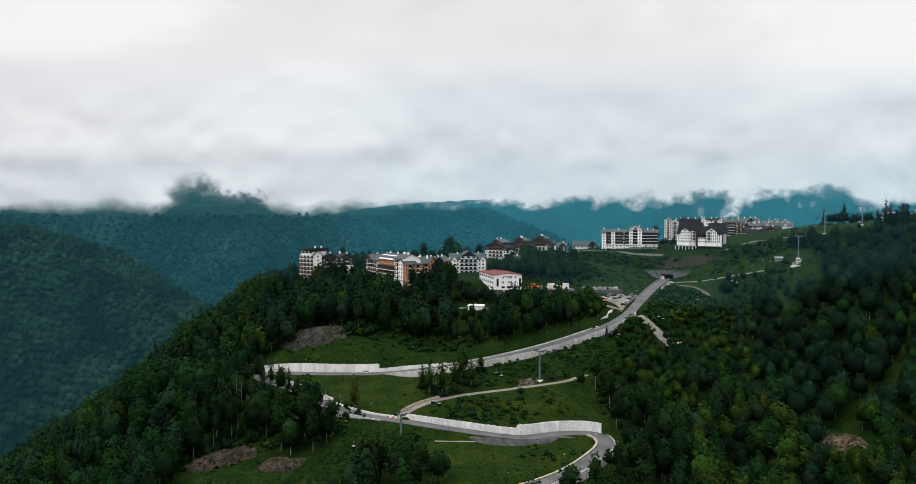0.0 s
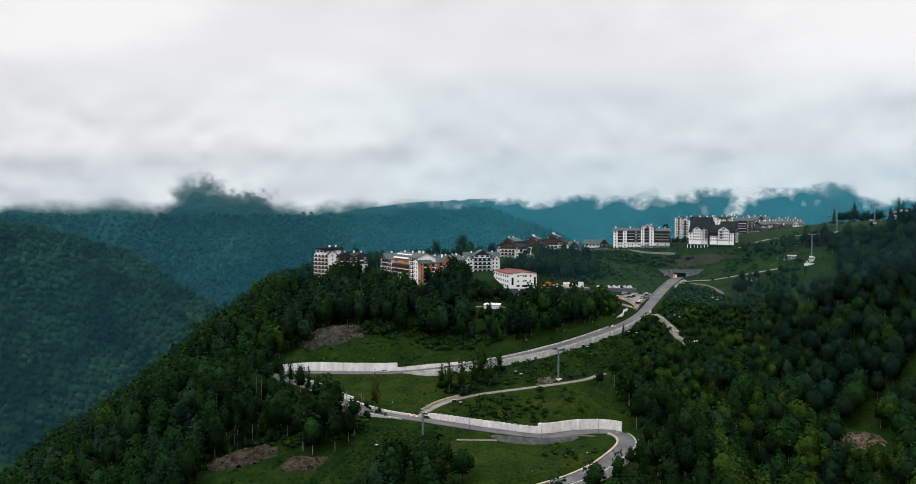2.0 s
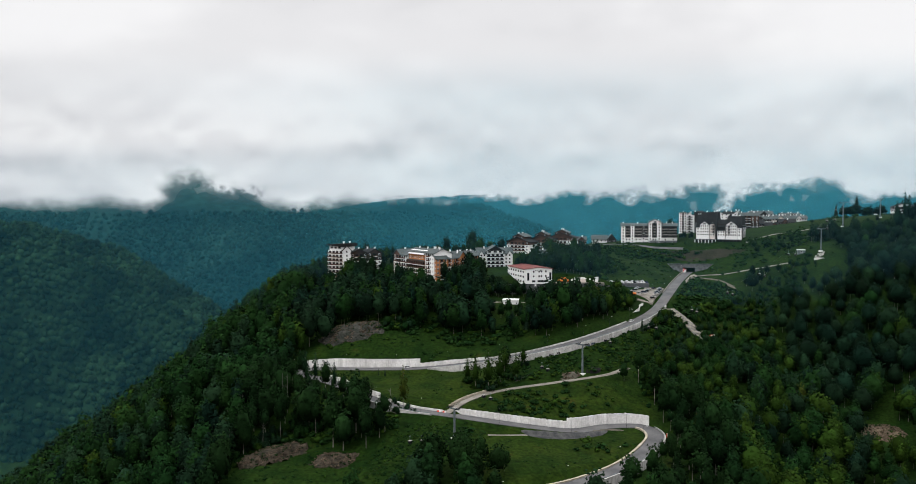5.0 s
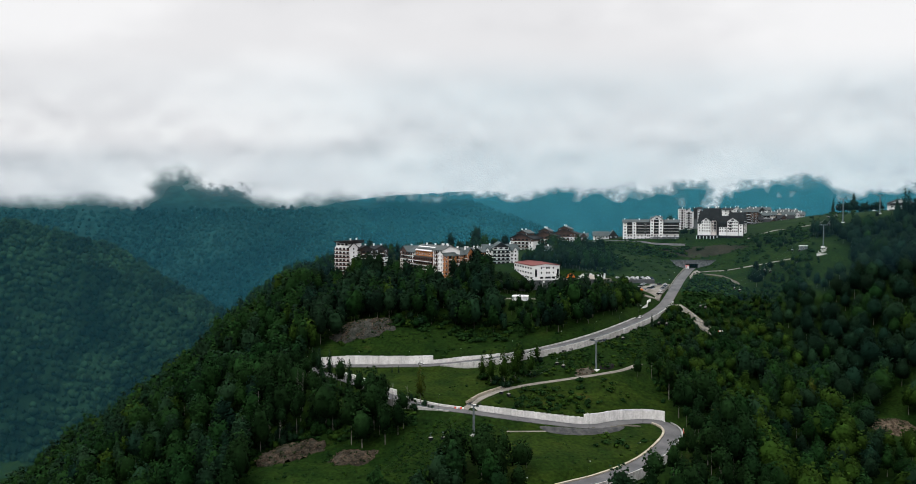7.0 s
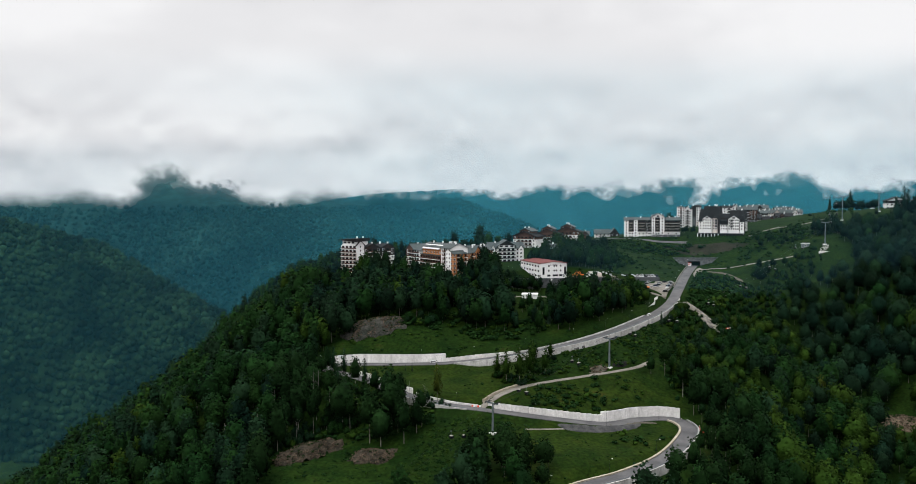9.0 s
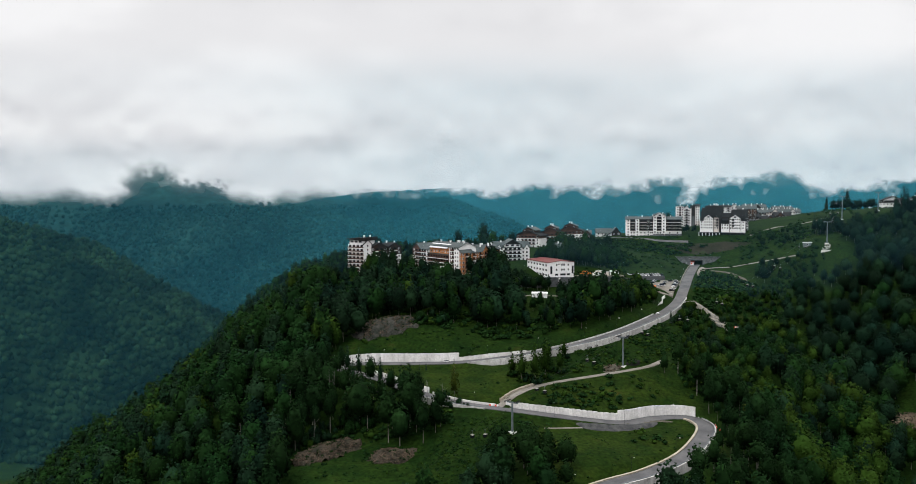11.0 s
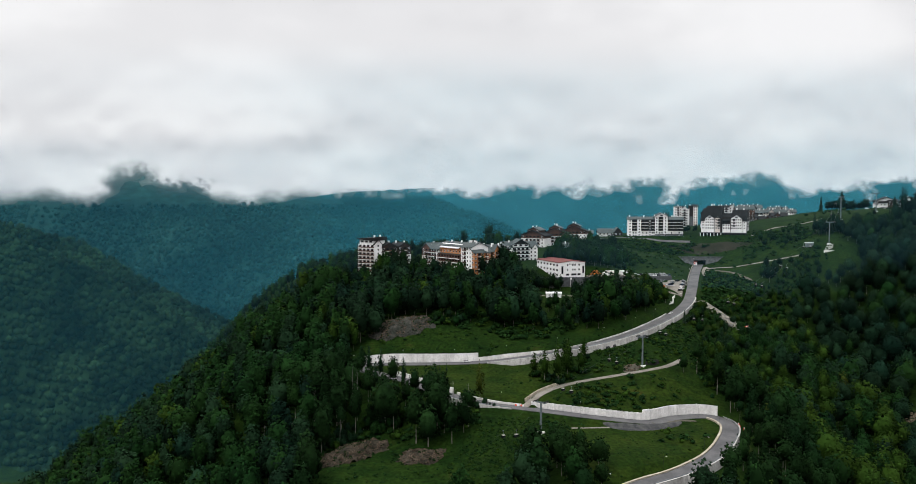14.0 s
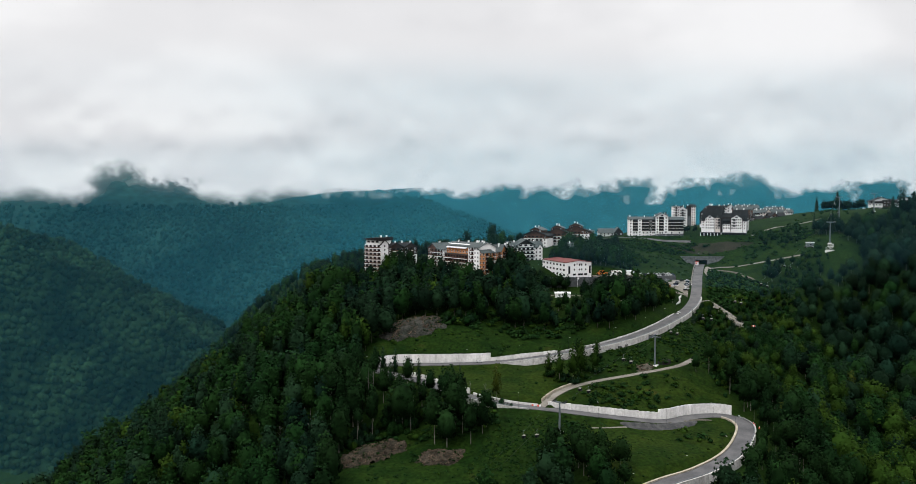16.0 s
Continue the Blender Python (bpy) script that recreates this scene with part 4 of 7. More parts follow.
HILL = [[crown_lumpy(320, s, w, lo, 0.027, p, 16, inner=0.80), trunk_arrays(0.5, 0.012, 4)] for s, w, lo, p in ((51, 0.33, 0.20, 0.3), (52, 0.36, 0.18, 0.2), (53, 0.30, 0.22, 0.6), (54, 0.34, 0.18, 0.4))]
COARSE = [[crown_lumpy(70, s, w, lo, 0.062, p, 8), trunk_arrays(0.5, 0.012, 3)] for s, w, lo, p in ((9, 0.27, 0.10, 0.2), (10, 0.30, 0.10, 0.0), (11, 0.24, 0.14, 0.4))]
CONE = [[crown_conifer(170, s, wide=w), trunk_arrays(0.9, 0.012, 4)] for s, w in ((1, 0.19), (2, 0.16))]
SMALL = [[crown_lumpy(105, s, w, lo, 0.052, p, 9), trunk_arrays(0.4, 0.012, 4)] for s, w, lo, p in ((31, 0.27, 0.12, 0.3), (32, 0.31, 0.10, 0.0), (33, 0.25, 0.2, 0.5))]
SLENDER = [[crown_lumpy(250, s, 0.16, 0.06, 0.026, 0.7, 18, 0.25), trunk_arrays(0.9, 0.008)] for s in (41, 42)]
SHRUB = [[crown_shrub(16, s)] for s in (1, 2, 3, 4)]


def sown(step, zone, seed):
    """Places for trees on a loose grid, in view, outside the clearings and off the roads; zone: a test on the plan."""
    r = np.random.default_rng(seed)
    x, y = np.meshgrid(np.arange(-460, 540, step), np.arange(352, 1030, step))
    x = (x + r.uniform(-0.45, 0.45, x.shape) * step).ravel()
    y = (y + r.uniform(-0.45, 0.45, y.shape) * step).ravel()
    ok = (x > np.minimum(-0.55 * y - 14, -146 - 0.41 * y)) & (x < np.maximum(0.55 * y + 14, 0.70 * y - 112)) & zone(x, y)
    for poly in CLEARINGS.values():
        ok &= ~inside(poly, x, y)
    x, y = x[ok], y[ok]
    d, half, _ = nearest(x, y)
    ok = d > half + 4.0
    return x[ok], y[ok], d[ok]


def right_hill(x, y):
    return (x > 212) & (y < 812) & (y >= 540)


def ravine_wood(x, y):
    return (x > 150) & (y < 540)


def young_bank(x, y):
    return (x > 92) & (x <= 212) & (y >= 560) & (y < 815) | (x > 84) & (x <= 150) & (y > 500) & (y < 560)


def village_wood(x, y):
    return (x > -140) & (x < 110) & (y > 588) & (y < 800)


def slopes(x, y):
    return ~right_hill(x, y) & ~ravine_wood(x, y) & ~young_bank(x, y) & ~village_wood(x, y) & ~((x > 212) & (y > 800)) & ~((x > -140) & (x < 60) & (y > 702)) & ~((x < -250) & (y > 780)) & ~((x < 60) & (y > 830))


def made(step, zone, seed, low, high):
    x, y, d = sown(step, zone, seed)
    h = np.random.default_rng(seed + 50).uniform(low, high, len(x)) * np.clip(0.6 + (d - 4) / 45, 0.6, 1.0)
    return np.c_[x, y, land(x, y) - 0.4, h, np.random.default_rng(seed + 60).uniform(0.8, 1.2, len(x))]


slope_trees = made(9.6, slopes, 1, 16, 27)
hill_trees = made(12.2, right_hill, 2, 16, 27)
ravine_trees = made(9.8, ravine_wood, 7, 13, 23)
hill_trees[:, 3] *= np.where(hill_trees[:, 1] > 740, 0.74, 1.0)
hill_trees[:, 3] *= np.where(hill_trees[:, 0] < 285, np.interp(hill_trees[:, 1], (600, 640, 690, 700), (1.0, 0.88, 0.75, 0.62)), 1.0)
bank_trees = made(4.6, young_bank, 3, 3.5, 7.5)
young_trees = made(7.2, young_bank, 13, 8, 15)
young_trees = young_trees[(young_trees[:, 1] < 640) & ~((np.abs(young_trees[:, 0] - 150) < 18) & (young_trees[:, 1] > 590))]
young_trees[:, 4] *= 1.15
lift_poly = CLEARINGS["lift line"]
p = np.random.default_rng(23).uniform((98, 545), (292, 760), (1500, 2))
p = p[inside(lift_poly, p[:, 0], p[:, 1])]
p = p[nearest(p[:, 0], p[:, 1])[0] > 12]
lift_trees = np.c_[p, land(p[:, 0], p[:, 1]) - 0.4, np.random.default_rng(24).uniform(3.5, 8.0, len(p)), np.random.default_rng(25).uniform(1.0, 1.5, len(p))]
wood_trees = made(7.2, village_wood, 4, 13, 23)
wood_trees[:, 3] *= np.where(wood_trees[:, 1] > 672, 0.8, 1.0)
wx, wy = wood_trees[:, 0], wood_trees[:, 1]
wood_trees[:, 3] *= np.where((wx < -112) & (wy > 640), 0.66, 1.0) * np.where((wx > -6) & (wx < 30) & (wy < 660), 0.55, 1.0) * np.where((wx > 84) & (wy < 720), 0.42, 1.0) * np.where((wx > -50) & (wx < -20) & (wy > 606), 0.7, 1.0) * np.where((wx > -100) & (wx < -48) & (wy > 628), 0.72, 1.0)
sx, sy = slope_trees[:, 0], slope_trees[:, 1]
# tall stems at the lower edge of the wood, low growth close above and below the roads
slope_trees[:, 3] *= np.where((sx > -150) & (sx < -52) & (sy > 430) & (sy < 468), np.where(sx > -76, np.where(sy > 447, 0.5, 0.9), 1.12), 1.0)
slope_trees[:, 3] *= np.where((sx > -118) & (sx < -46) & (sy > 468) & (sy < 530), 0.62, 1.0)
slope_trees[:, 3] *= np.where((sx > -8) & (sx < 30) & (sy > 536), 0.6, 1.0)
slope_trees[:, 3] *= np.where((sx < -128) & (sy > 676), 0.5, 1.0)
# low growth before the chalets, none behind the small houses
slope_trees[:, 3] *= np.where((sx > 30) & (sx < 175) & (sy > 740), np.where(sy < 795, 0.7, 0.45), 1.0)
slope_trees = slope_trees[~((sx > 96) & (sx < 200) & (sy > 850)) & ~((sx > -72) & (sx < -40) & (sy > 446) & (sy < 480))]
sx, sy = slope_trees[:, 0], slope_trees[:, 1]
chosen = (sx > -150) & (sx < 120) & (sy < 528) & (sy > 380)
chosen[np.flatnonzero(chosen)[280:]] = False
rest = slope_trees[~chosen]
LEAVES, MIXED = (LEAF, LEAF_LIGHT, LEAF_DULL, LEAF_OLD, LEAF_DEEP, BARK), (0.52, 0.06, 0.24, 0.14, 0.04)
low_side = rest[:, 0] > 60
scatter("forest_near", "dense dark green beech wood on the steep slopes", FINE + DOME[:3], rest[(rest[:, 1] < 520) & ~low_side], LEAVES, tones=MIXED)
scatter("forest_bend", "bright yellow-green young beech wood below the bend", FINE[:2] + DOME, rest[(rest[:, 1] < 520) & low_side], LEAVES, tones=(0.32, 0.50, 0.10, 0.08, 0.0))
scatter("forest_middle", "dense green beech wood falling to the valley", MEDIUM[:2] + SMALL, rest[(rest[:, 1] >= 520) & (rest[:, 1] < 720)], LEAVES, tones=MIXED)
scatter("forest_upper", "green broad-leaved wood round the village", COARSE, rest[rest[:, 1] >= 720], LEAVES, tones=MIXED)
scatter("forest_hill", "dark green old beech wood with broad domed crowns", HILL, hill_trees, LEAVES, tones=(0.10, 0.02, 0.13, 0.45, 0.30))
scatter("forest_ravine", "mixed green wood filling the ravine", DOME, ravine_trees, LEAVES, tones=(0.36, 0.32, 0.12, 0.16, 0.04))
scatter("forest_bank", "young green trees on the bank below the road", [[crown_shrub(56, s)] for s in range(11, 17)], bank_trees, (LEAF_BUSH, LEAF, LEAF_LIGHT), tones=(0.5, 0.3, 0.2))
scatter("forest_young", "young bright green beech wood on the bank below the road", FINE + DOME[:2], young_trees, LEAVES, tones=(0.5, 0.26, 0.14, 0.1, 0.0))
scatter("forest_lift", "low light green saplings under the cable car line", SMALL, lift_trees, LEAVES, tones=(0.5, 0.25, 0.2, 0.05, 0.0))
scatter("forest_village", "dark green wood below the apartment blocks", MEDIUM[:2] + SMALL, wood_trees, LEAVES, tones=(0.25, 0.05, 0.15, 0.38, 0.17))

# single trees near the roads
proto = []
for k, (v_f, t_f) in enumerate(FINE + TALL):
    tree = root("beech_tree", pose(0, 0, -400), "tall dark green beech tree with a pale bare trunk" if k >= len(FINE) else "broad dark green beech tree on the slope", "tree", "trees beside the hairpins")
    part("trunk", big_mesh("trunk", *t_f, BARK), None, tree)
    part("crown", crown_mesh(v_f, LEAF_TREE), None, tree)
    proto.append(tree)
first = []
for n, (x, y, z, h, w) in enumerate(slope_trees[chosen]):
    m = pose(x, y, z, 0, 0, rng.uniform(0, 360)) @ Matrix.Diagonal((h * w, h * w, h, 1))
    if n < len(proto):
        first.append(m)
    else:
        copy_thing(proto[n % len(proto)], m)
for tree, m in zip(proto, first):
    tree.matrix_basis = m

# shrubs in the clearings
# (clearing, tries, least noise: lower is denser, size)
bx, by, bs = [], [], []
thick_weeds = {"track bushes": [(-6.0, 465.0), (15.0, 460.0), (39.0, 473.0), (42.0, 500.0), (15.0, 487.0), (-3.0, 482.0)], "weedy slope": [(-66, 440), (-48, 452), (-24, 448), (-20, 440), (-34, 414), (-56, 384), (-84, 384), (-78, 420)], "bench edge": [(-112, 556), (-114, 592), (-60, 590), (0, 578), (22, 562), (0, 552), (-30, 558), (-62, 567), (-88, 576)], "wood edge": [(-164, 440), (-150, 462), (-110, 466), (-76, 454), (-60, 456), (-60, 444), (-84, 446), (-118, 458), (-140, 446)], "hotel bank": [(112, 822), (124, 858), (205, 848), (222, 838), (150, 826)], "tunnel bank": [(222, 800), (262, 838), (300, 850), (330, 872), (318, 800), (262, 780)], "rough bank": [(-8, 500), (0, 526), (34, 534), (84, 580), (108, 596), (104, 552), (82, 526), (46, 516), (10, 500)]}
for name, count, least, size in (("track bushes", 130, -0.15, 1.5), ("weedy slope", 1700, -0.6, 0.5), ("bench edge", 420, -0.5, 1.7), ("wood edge", 520, -0.6, 1.5), ("hilltop", 420, -0.1, 1.2), ("hotel bank", 420, -0.35, 1.9), ("tunnel bank", 420, -0.1, 1.8), ("rough bank", 1500, -0.35, 1.0), ("pylon bank", 700, -0.1, 1.0), ("mound meadow", 260, 0.05, 0.8), ("track meadow", 240, 0.08, 1.0), ("low meadow", 44, -2.0, 1.5), ("bench meadow", 240, 0.0, 0.8), ("hairpin meadow", 30, 0.1, 0.8),
                                 ("hillside", 1100, -0.15, 1.0), ("ski slope", 1000, -0.2, 1.5), ("yards", 120, -0.1, 0.8), ("lift line", 500, -0.6, 1.6), ("roadside", 130, -0.2, 0.8), ("car park", 90, 0.0, 0.8)):
    area = thick_weeds.get(name) or CLEARINGS[name]
    poly = np.array(area)
    p = rng.uniform(poly.min(0), poly.max(0), (count, 2))
    p = p[inside(area, p[:, 0], p[:, 1])]
    p = np.array([q for q in p if noise.noise((q[0] / 16, q[1] / 16, 3)) > least])
    bx.append(p[:, 0])
    by.append(p[:, 1])
    bs.append(np.full(len(p), size))
bx, by, bs = np.concatenate(bx), np.concatenate(by), np.concatenate(bs)
bd, bw, _h = nearest(bx, by)
ok = bd > bw + 3
ok &= ~((np.abs(bx - 130) < 26) & (np.abs(by - 694) < 34))
ok &= ~((bx > 0) & (bx < 60) & (np.abs(by - np.interp(bx, (6, 15, 30, 43, 54), (446, 445, 447, 452.5, 460))) < 5.5))
bx, by, bs = bx[ok], by[ok], bs[ok]
scatter("undergrowth", "green shrubs and tall weeds on the open banks", SHRUB, np.c_[bx, by, land(bx, by) - 0.2, rng.uniform(0.6, 2.4, len(bx)) * bs, rng.uniform(0.9, 1.6, len(bx))], (LEAF_BUSH, LEAF_LIGHT), "shrubs", tones=(0.72, 0.28))


# low dark weeds in the meadows
WEED = [[crown_shrub(12, s)] for s in (21, 22, 23)]
wx_, wy_ = [], []
for name, count, least in (("mound meadow", 1300, -0.25), ("low meadow", 260, -0.1), ("track meadow", 420, -0.1), ("bench meadow", 420, -0.1), ("hairpin meadow", 160, 0.0)):
    poly = np.array(CLEARINGS[name])
    p = rng.uniform(poly.min(0), poly.max(0), (count, 2))
    p = p[inside(CLEARINGS[name], p[:, 0], p[:, 1])]
    p = np.array([q for q in p if noise.noise((q[0] / 9, q[1] / 9, 8)) > least])
    wx_.append(p[:, 0])
    wy_.append(p[:, 1])
wx_, wy_ = np.concatenate(wx_), np.concatenate(wy_)
wd, ww, _h = nearest(wx_, wy_)
ok = (wd > ww + 2) & ~((wx_ > 0) & (wx_ < 60) & (np.abs(wy_ - np.interp(wx_, (6, 15, 30, 43, 54), (446, 445, 447, 452.5, 460))) < 5.0))
wx_, wy_ = wx_[ok], wy_[ok]
scatter("weeds", "low dark green weeds scattered over the meadows", WEED, np.c_[wx_, wy_, land(wx_, wy_) - 0.15, rng.uniform(0.25, 0.8, len(wx_)), rng.uniform(1.2, 2.4, len(wx_))], (LEAF_BUSH,), "weeds")


def copse(name, label, count, x0, x1, y0, y1, low, high, group):
    for k in range(count):
        x, y = rng.uniform(x0, x1), rng.uniform(y0, y1)
        if nearest(np.array([x]), np.array([y]))[0][0] > 9 and not inside(CLEARINGS["shed front"], np.array([x]), np.array([y]))[0]:
            planted(name, label, SMALL[k % 3] if k % 2 else MEDIUM[k % 4], LEAF_OLD if k % 3 == 0 else LEAF_TREE, x, y, rng.uniform(low, high), 1.0, group)


def planted(name, label, shape, mats, x, y, h, wide=1.0, group=""):
    """One tree of its own, on the ground at a place of the plan."""
    tree = root(name, pose(x, y, ground_z(x, y) - 0.3, 0, 0, (x * 37) % 360) @ Matrix.Diagonal((h * wide, h * wide, h, 1)), label, "tree", group)
    part("trunk", big_mesh("trunk", *shape[1], BARK), None, tree)
    part("crown", crown_mesh(shape[0], mats), None, tree)
    return tree


for x, y, h, w in ((-16.5, 491, 15, 0.9), (-9, 489, 18, 0.85), (-2, 496, 15, 0.95), (8, 503, 12, 1.1), (-21, 500, 11, 1.0), (2, 514, 13, 1.1), (14, 522, 10, 1.2)):
    planted("roadside_tree", "slender green tree beside the gravel track", SLENDER[int(h) % 2], LEAF_LIGHT, x, y, h * 1.4, w * 1.1)
p = np.array([(x + 2.6 * math.cos(a), y + 2.0 * math.sin(a)) for x, y in ((-16.5, 491), (-9, 489), (-2, 496), (8, 503), (-21, 500), (2, 514), (14, 522), (-12, 497), (3, 506)) for a in (0.3, 1.8, 3.1, 4.4, 5.6)])
scatter("trackside_bushes", "green bushes round the trees beside the gravel track", SMALL, np.c_[p, land(p[:, 0], p[:, 1]) - 0.3, rng.uniform(2.0, 5.0, len(p)), rng.uniform(1.3, 1.9, len(p))], LEAVES, "bushes", tones=(0.5, 0.2, 0.2, 0.1, 0.0))
planted("roadside_tree", "thin tree with yellowing leaves beside the middle road", SLENDER[0], LEAF_YELLOW, -57, 468, 22, 0.85)
planted("yellow_tree", "bright yellow-green tree at the edge of the wood", FINE[0], LEAF_YELLOW, 105, 462, 17, 0.8)
planted("yellow_tree", "yellow-green tree in the dark wood", FINE[3], LEAF_YELLOW, 77, 622, 17, 0.9)
planted("yellow_tree", "light green tree on the wooded hill", FINE[3], LEAF_YELLOW, 196, 545, 18, 0.8)
for x, y, h, w in ((-118, 512, 19, 0.8), (-111, 505, 20, 0.7), (-104, 498, 17, 0.8), (-98, 492, 18, 0.7), (-92, 484, 15, 0.9), (-86, 479, 14, 0.9), (-114, 498, 18, 0.9), (-122, 520, 16, 0.8)):
    planted("hairpin_tree", "tall open tree on the edge below the hairpin", FINE[int(h) % 4] if h < 18 else SLENDER[int(h) % 2], LEAF_DULL if h > 17 else LEAF_TREE, x, y, h, w, "trees below the hairpin")
copse("belt_tree", "green tree in the belt above the road", 16, 24, 62, 568, 600, 11, 17, "trees in the belt above the road")
copse("belt_tree", "green tree in the belt above the road", 12, -20, 24, 572, 596, 6, 10, "trees in the belt above the road")
for k in range(18):
    u = k / 17
    planted("hall_tree", "tall green tree in the belt before the works yard", FINE[k % 4], LEAF_LIGHT if k % 4 == 1 else LEAF_TREE, 56 + 42 * u + 5 * math.sin(k * 2.3), 596 + 38 * u + 5 * math.cos(k * 3.1), (15 + 5 * ((k * 7) % 5) / 4) * (1.0 if u < 0.72 else 0.62), 0.95, "trees before the works yard")
for x, y, h in ((-106, 672, 19), (-99, 678, 21), (-92, 682, 19), (-103, 666, 18), (-84, 676, 11), (-77, 668, 10), (-70, 660, 9), (-62, 652, 9), (-30, 634, 13), (-20, 640, 13), (-12, 648, 12), (-24, 630, 14), (20, 646, 13)):
    planted("village_tree", "dark broad tree before the apartment blocks", FINE[int(h) % 4], LEAF_OLD if int(x) % 2 else LEAF_TREE, x, y, h, 1.0, "trees before the apartment blocks")
for x, y, h, w in ((-8, 806, 25, 0.8), (-32, 800, 19, 0.8), (20, 815, 16, 1.0), (231, 1000, 20, 0.9)):
    planted("old_tree", "tall dark tree rising behind the village roofs", FINE[1], LEAF_DEEP, x, y, h, w)
for x, y, h, w in ((103, 590, 11, 1.1), (-75, 523, 4.5, 1.0), (-71, 522, 5.5, 1.0), (456, 1012, 25, 1.3), (443, 1037, 20, 1.1), (398, 812, 26, 1.2), (20, 566, 15, 1.0), (60, 598, 18, 1.0)):
    planted("conifer", "dark green spruce standing clear of the wood", CONE[int(x) % 2], NEEDLE, x, y, h, w, "spruces")
for x, y, h, w in ((-25, 399, 21, 0.8), (-17, 401, 18, 0.85), (-28, 392, 20, 0.85), (-10, 394, 17, 0.9), (-6, 400, 12, 0.9), (-20, 387, 18, 1.0), (-12, 381, 14, 1.1), (-22, 375, 15, 1.1)):
    planted("beech_tree", "dark round-crowned tree in the low clump", DOME[int(h) % 4], LEAF_TREE, x, y, h, w, "trees of the low clump")
for k in range(22):
    x, y = 308 + 26 * rng.random(), 790 + 34 * rng.random()
    planted("hillside_tree", "dark tree in the copse beside the ski slope", (DOME[k % 5] if k % 3 else CONE[k % 2]), (LEAF_DEEP if k % 3 else NEEDLE), x + (y - 782) * 0.2, y, 9 + 9 * rng.random(), 1.0, "copse beside the ski slope")
for k in range(12):
    x, y = 262 + 34 * rng.random(), 788 + 40 * rng.random()
    planted("hillside_tree", "small round tree on the grassy hill", SMALL[k % 3], LEAF_TREE, x, y, 5 + 4 * rng.random(), 1.3, "copse beside the ski slope")
for k in range(16):
    x, y = 436 + 46 * rng.random(), 1000 + 30 * rng.random()
    planted("hilltop_tree", "dark bushy tree on the hilltop", SMALL[k % 2], LEAF_DEEP, x, y, 7 + 7 * rng.random(), 1.7, "trees on the hilltop")
for x, y, h in ((392, 836, 6), (436, 850, 9), (452, 862, 10), (470, 880, 9), (420, 822, 14), (440, 826, 15), (455, 838, 16)):
    planted("hilltop_tree", "dark bushy tree on the hilltop", SMALL[int(x) % 2], LEAF_OLD, x, y, h, 1.5, "trees on the hilltop")
for x, y, h, w in ((404, 809, 36, 0.6), (412, 816, 30, 0.8), (428, 820, 26, 0.9), (420, 814, 24, 1.0), (396, 806, 22, 0.9)):
    planted("old_tree", "tall dark tree at the top of the wood", SLENDER[int(h) % 2] if h > 28 else SMALL[int(h) % 3], LEAF_DEEP, x, y, h, w, "tall trees at the top of the wood")
copse("hillside_tree", "dark tree of the wood beside the ski slope", 34, 322, 398, 772, 812, 9, 15, "copse beside the ski slope")
edge_poly = [(-168, 446), (-150, 470), (-60, 474), (-50, 458), (-80, 454), (-112, 464), (-138, 456)]
p = rng.uniform((-168, 446), (-50, 474), (300, 2))
p = p[inside(edge_poly, p[:, 0], p[:, 1])]
scatter("thicket", "low dark green thicket at the wood's edge", SMALL, np.c_[p, land(p[:, 0], p[:, 1]) - 0.3, rng.uniform(3.5, 8.0, len(p)) * np.where(p[:, 0] > -76, 0.55, 1.0), rng.uniform(1.2, 1.7, len(p))], LEAVES, "bushes", tones=(0.45, 0.05, 0.3, 0.2, 0.0))
for k in range(9):
    planted("mound_bush", "round green bush beside the rubble mound", SMALL[k % 3], LEAF if k % 3 else LEAF_DULL, -74 + 2.9 * k + 2 * math.sin(k * 5.1), 574 + 5 * math.sin(k * 2.7), 5.0 + 2.5 * abs(math.sin(k * 1.9)), 1.5, "bushes beside the rubble mound")
for k in range(7):
    planted("hotel_tree", "small dark tree between the hotels", SMALL[k % 3], LEAF_OLD, 203 + 3.2 * k, 884 + 4 * math.sin(k * 2.1), 5 + 3 * abs(math.sin(k * 1.3)), 1.1, "trees between the hotels")
for x, y, h in ((-4, 652, 11), (1, 656, 10), (5, 651, 12), (9, 658, 9.5), (13, 653, 9), (3, 663, 10), (9, 666, 8)):
    planted("yard_tree", "dark green tree before the white hall", MEDIUM[int(h) % 4], LEAF_OLD, x, y, h, 1.1, "trees before the white hall")
for k in range(9):
    planted("yard_tree", "dark green tree before the white hall", MEDIUM[k % 4], LEAF_TREE if k % 2 else LEAF_OLD, -8 + 4.2 * k, 640 + 4 * math.sin(k * 3.3), 9.5 + 2.5 * abs(math.sin(k * 1.7)), 1.0, "trees before the white hall")
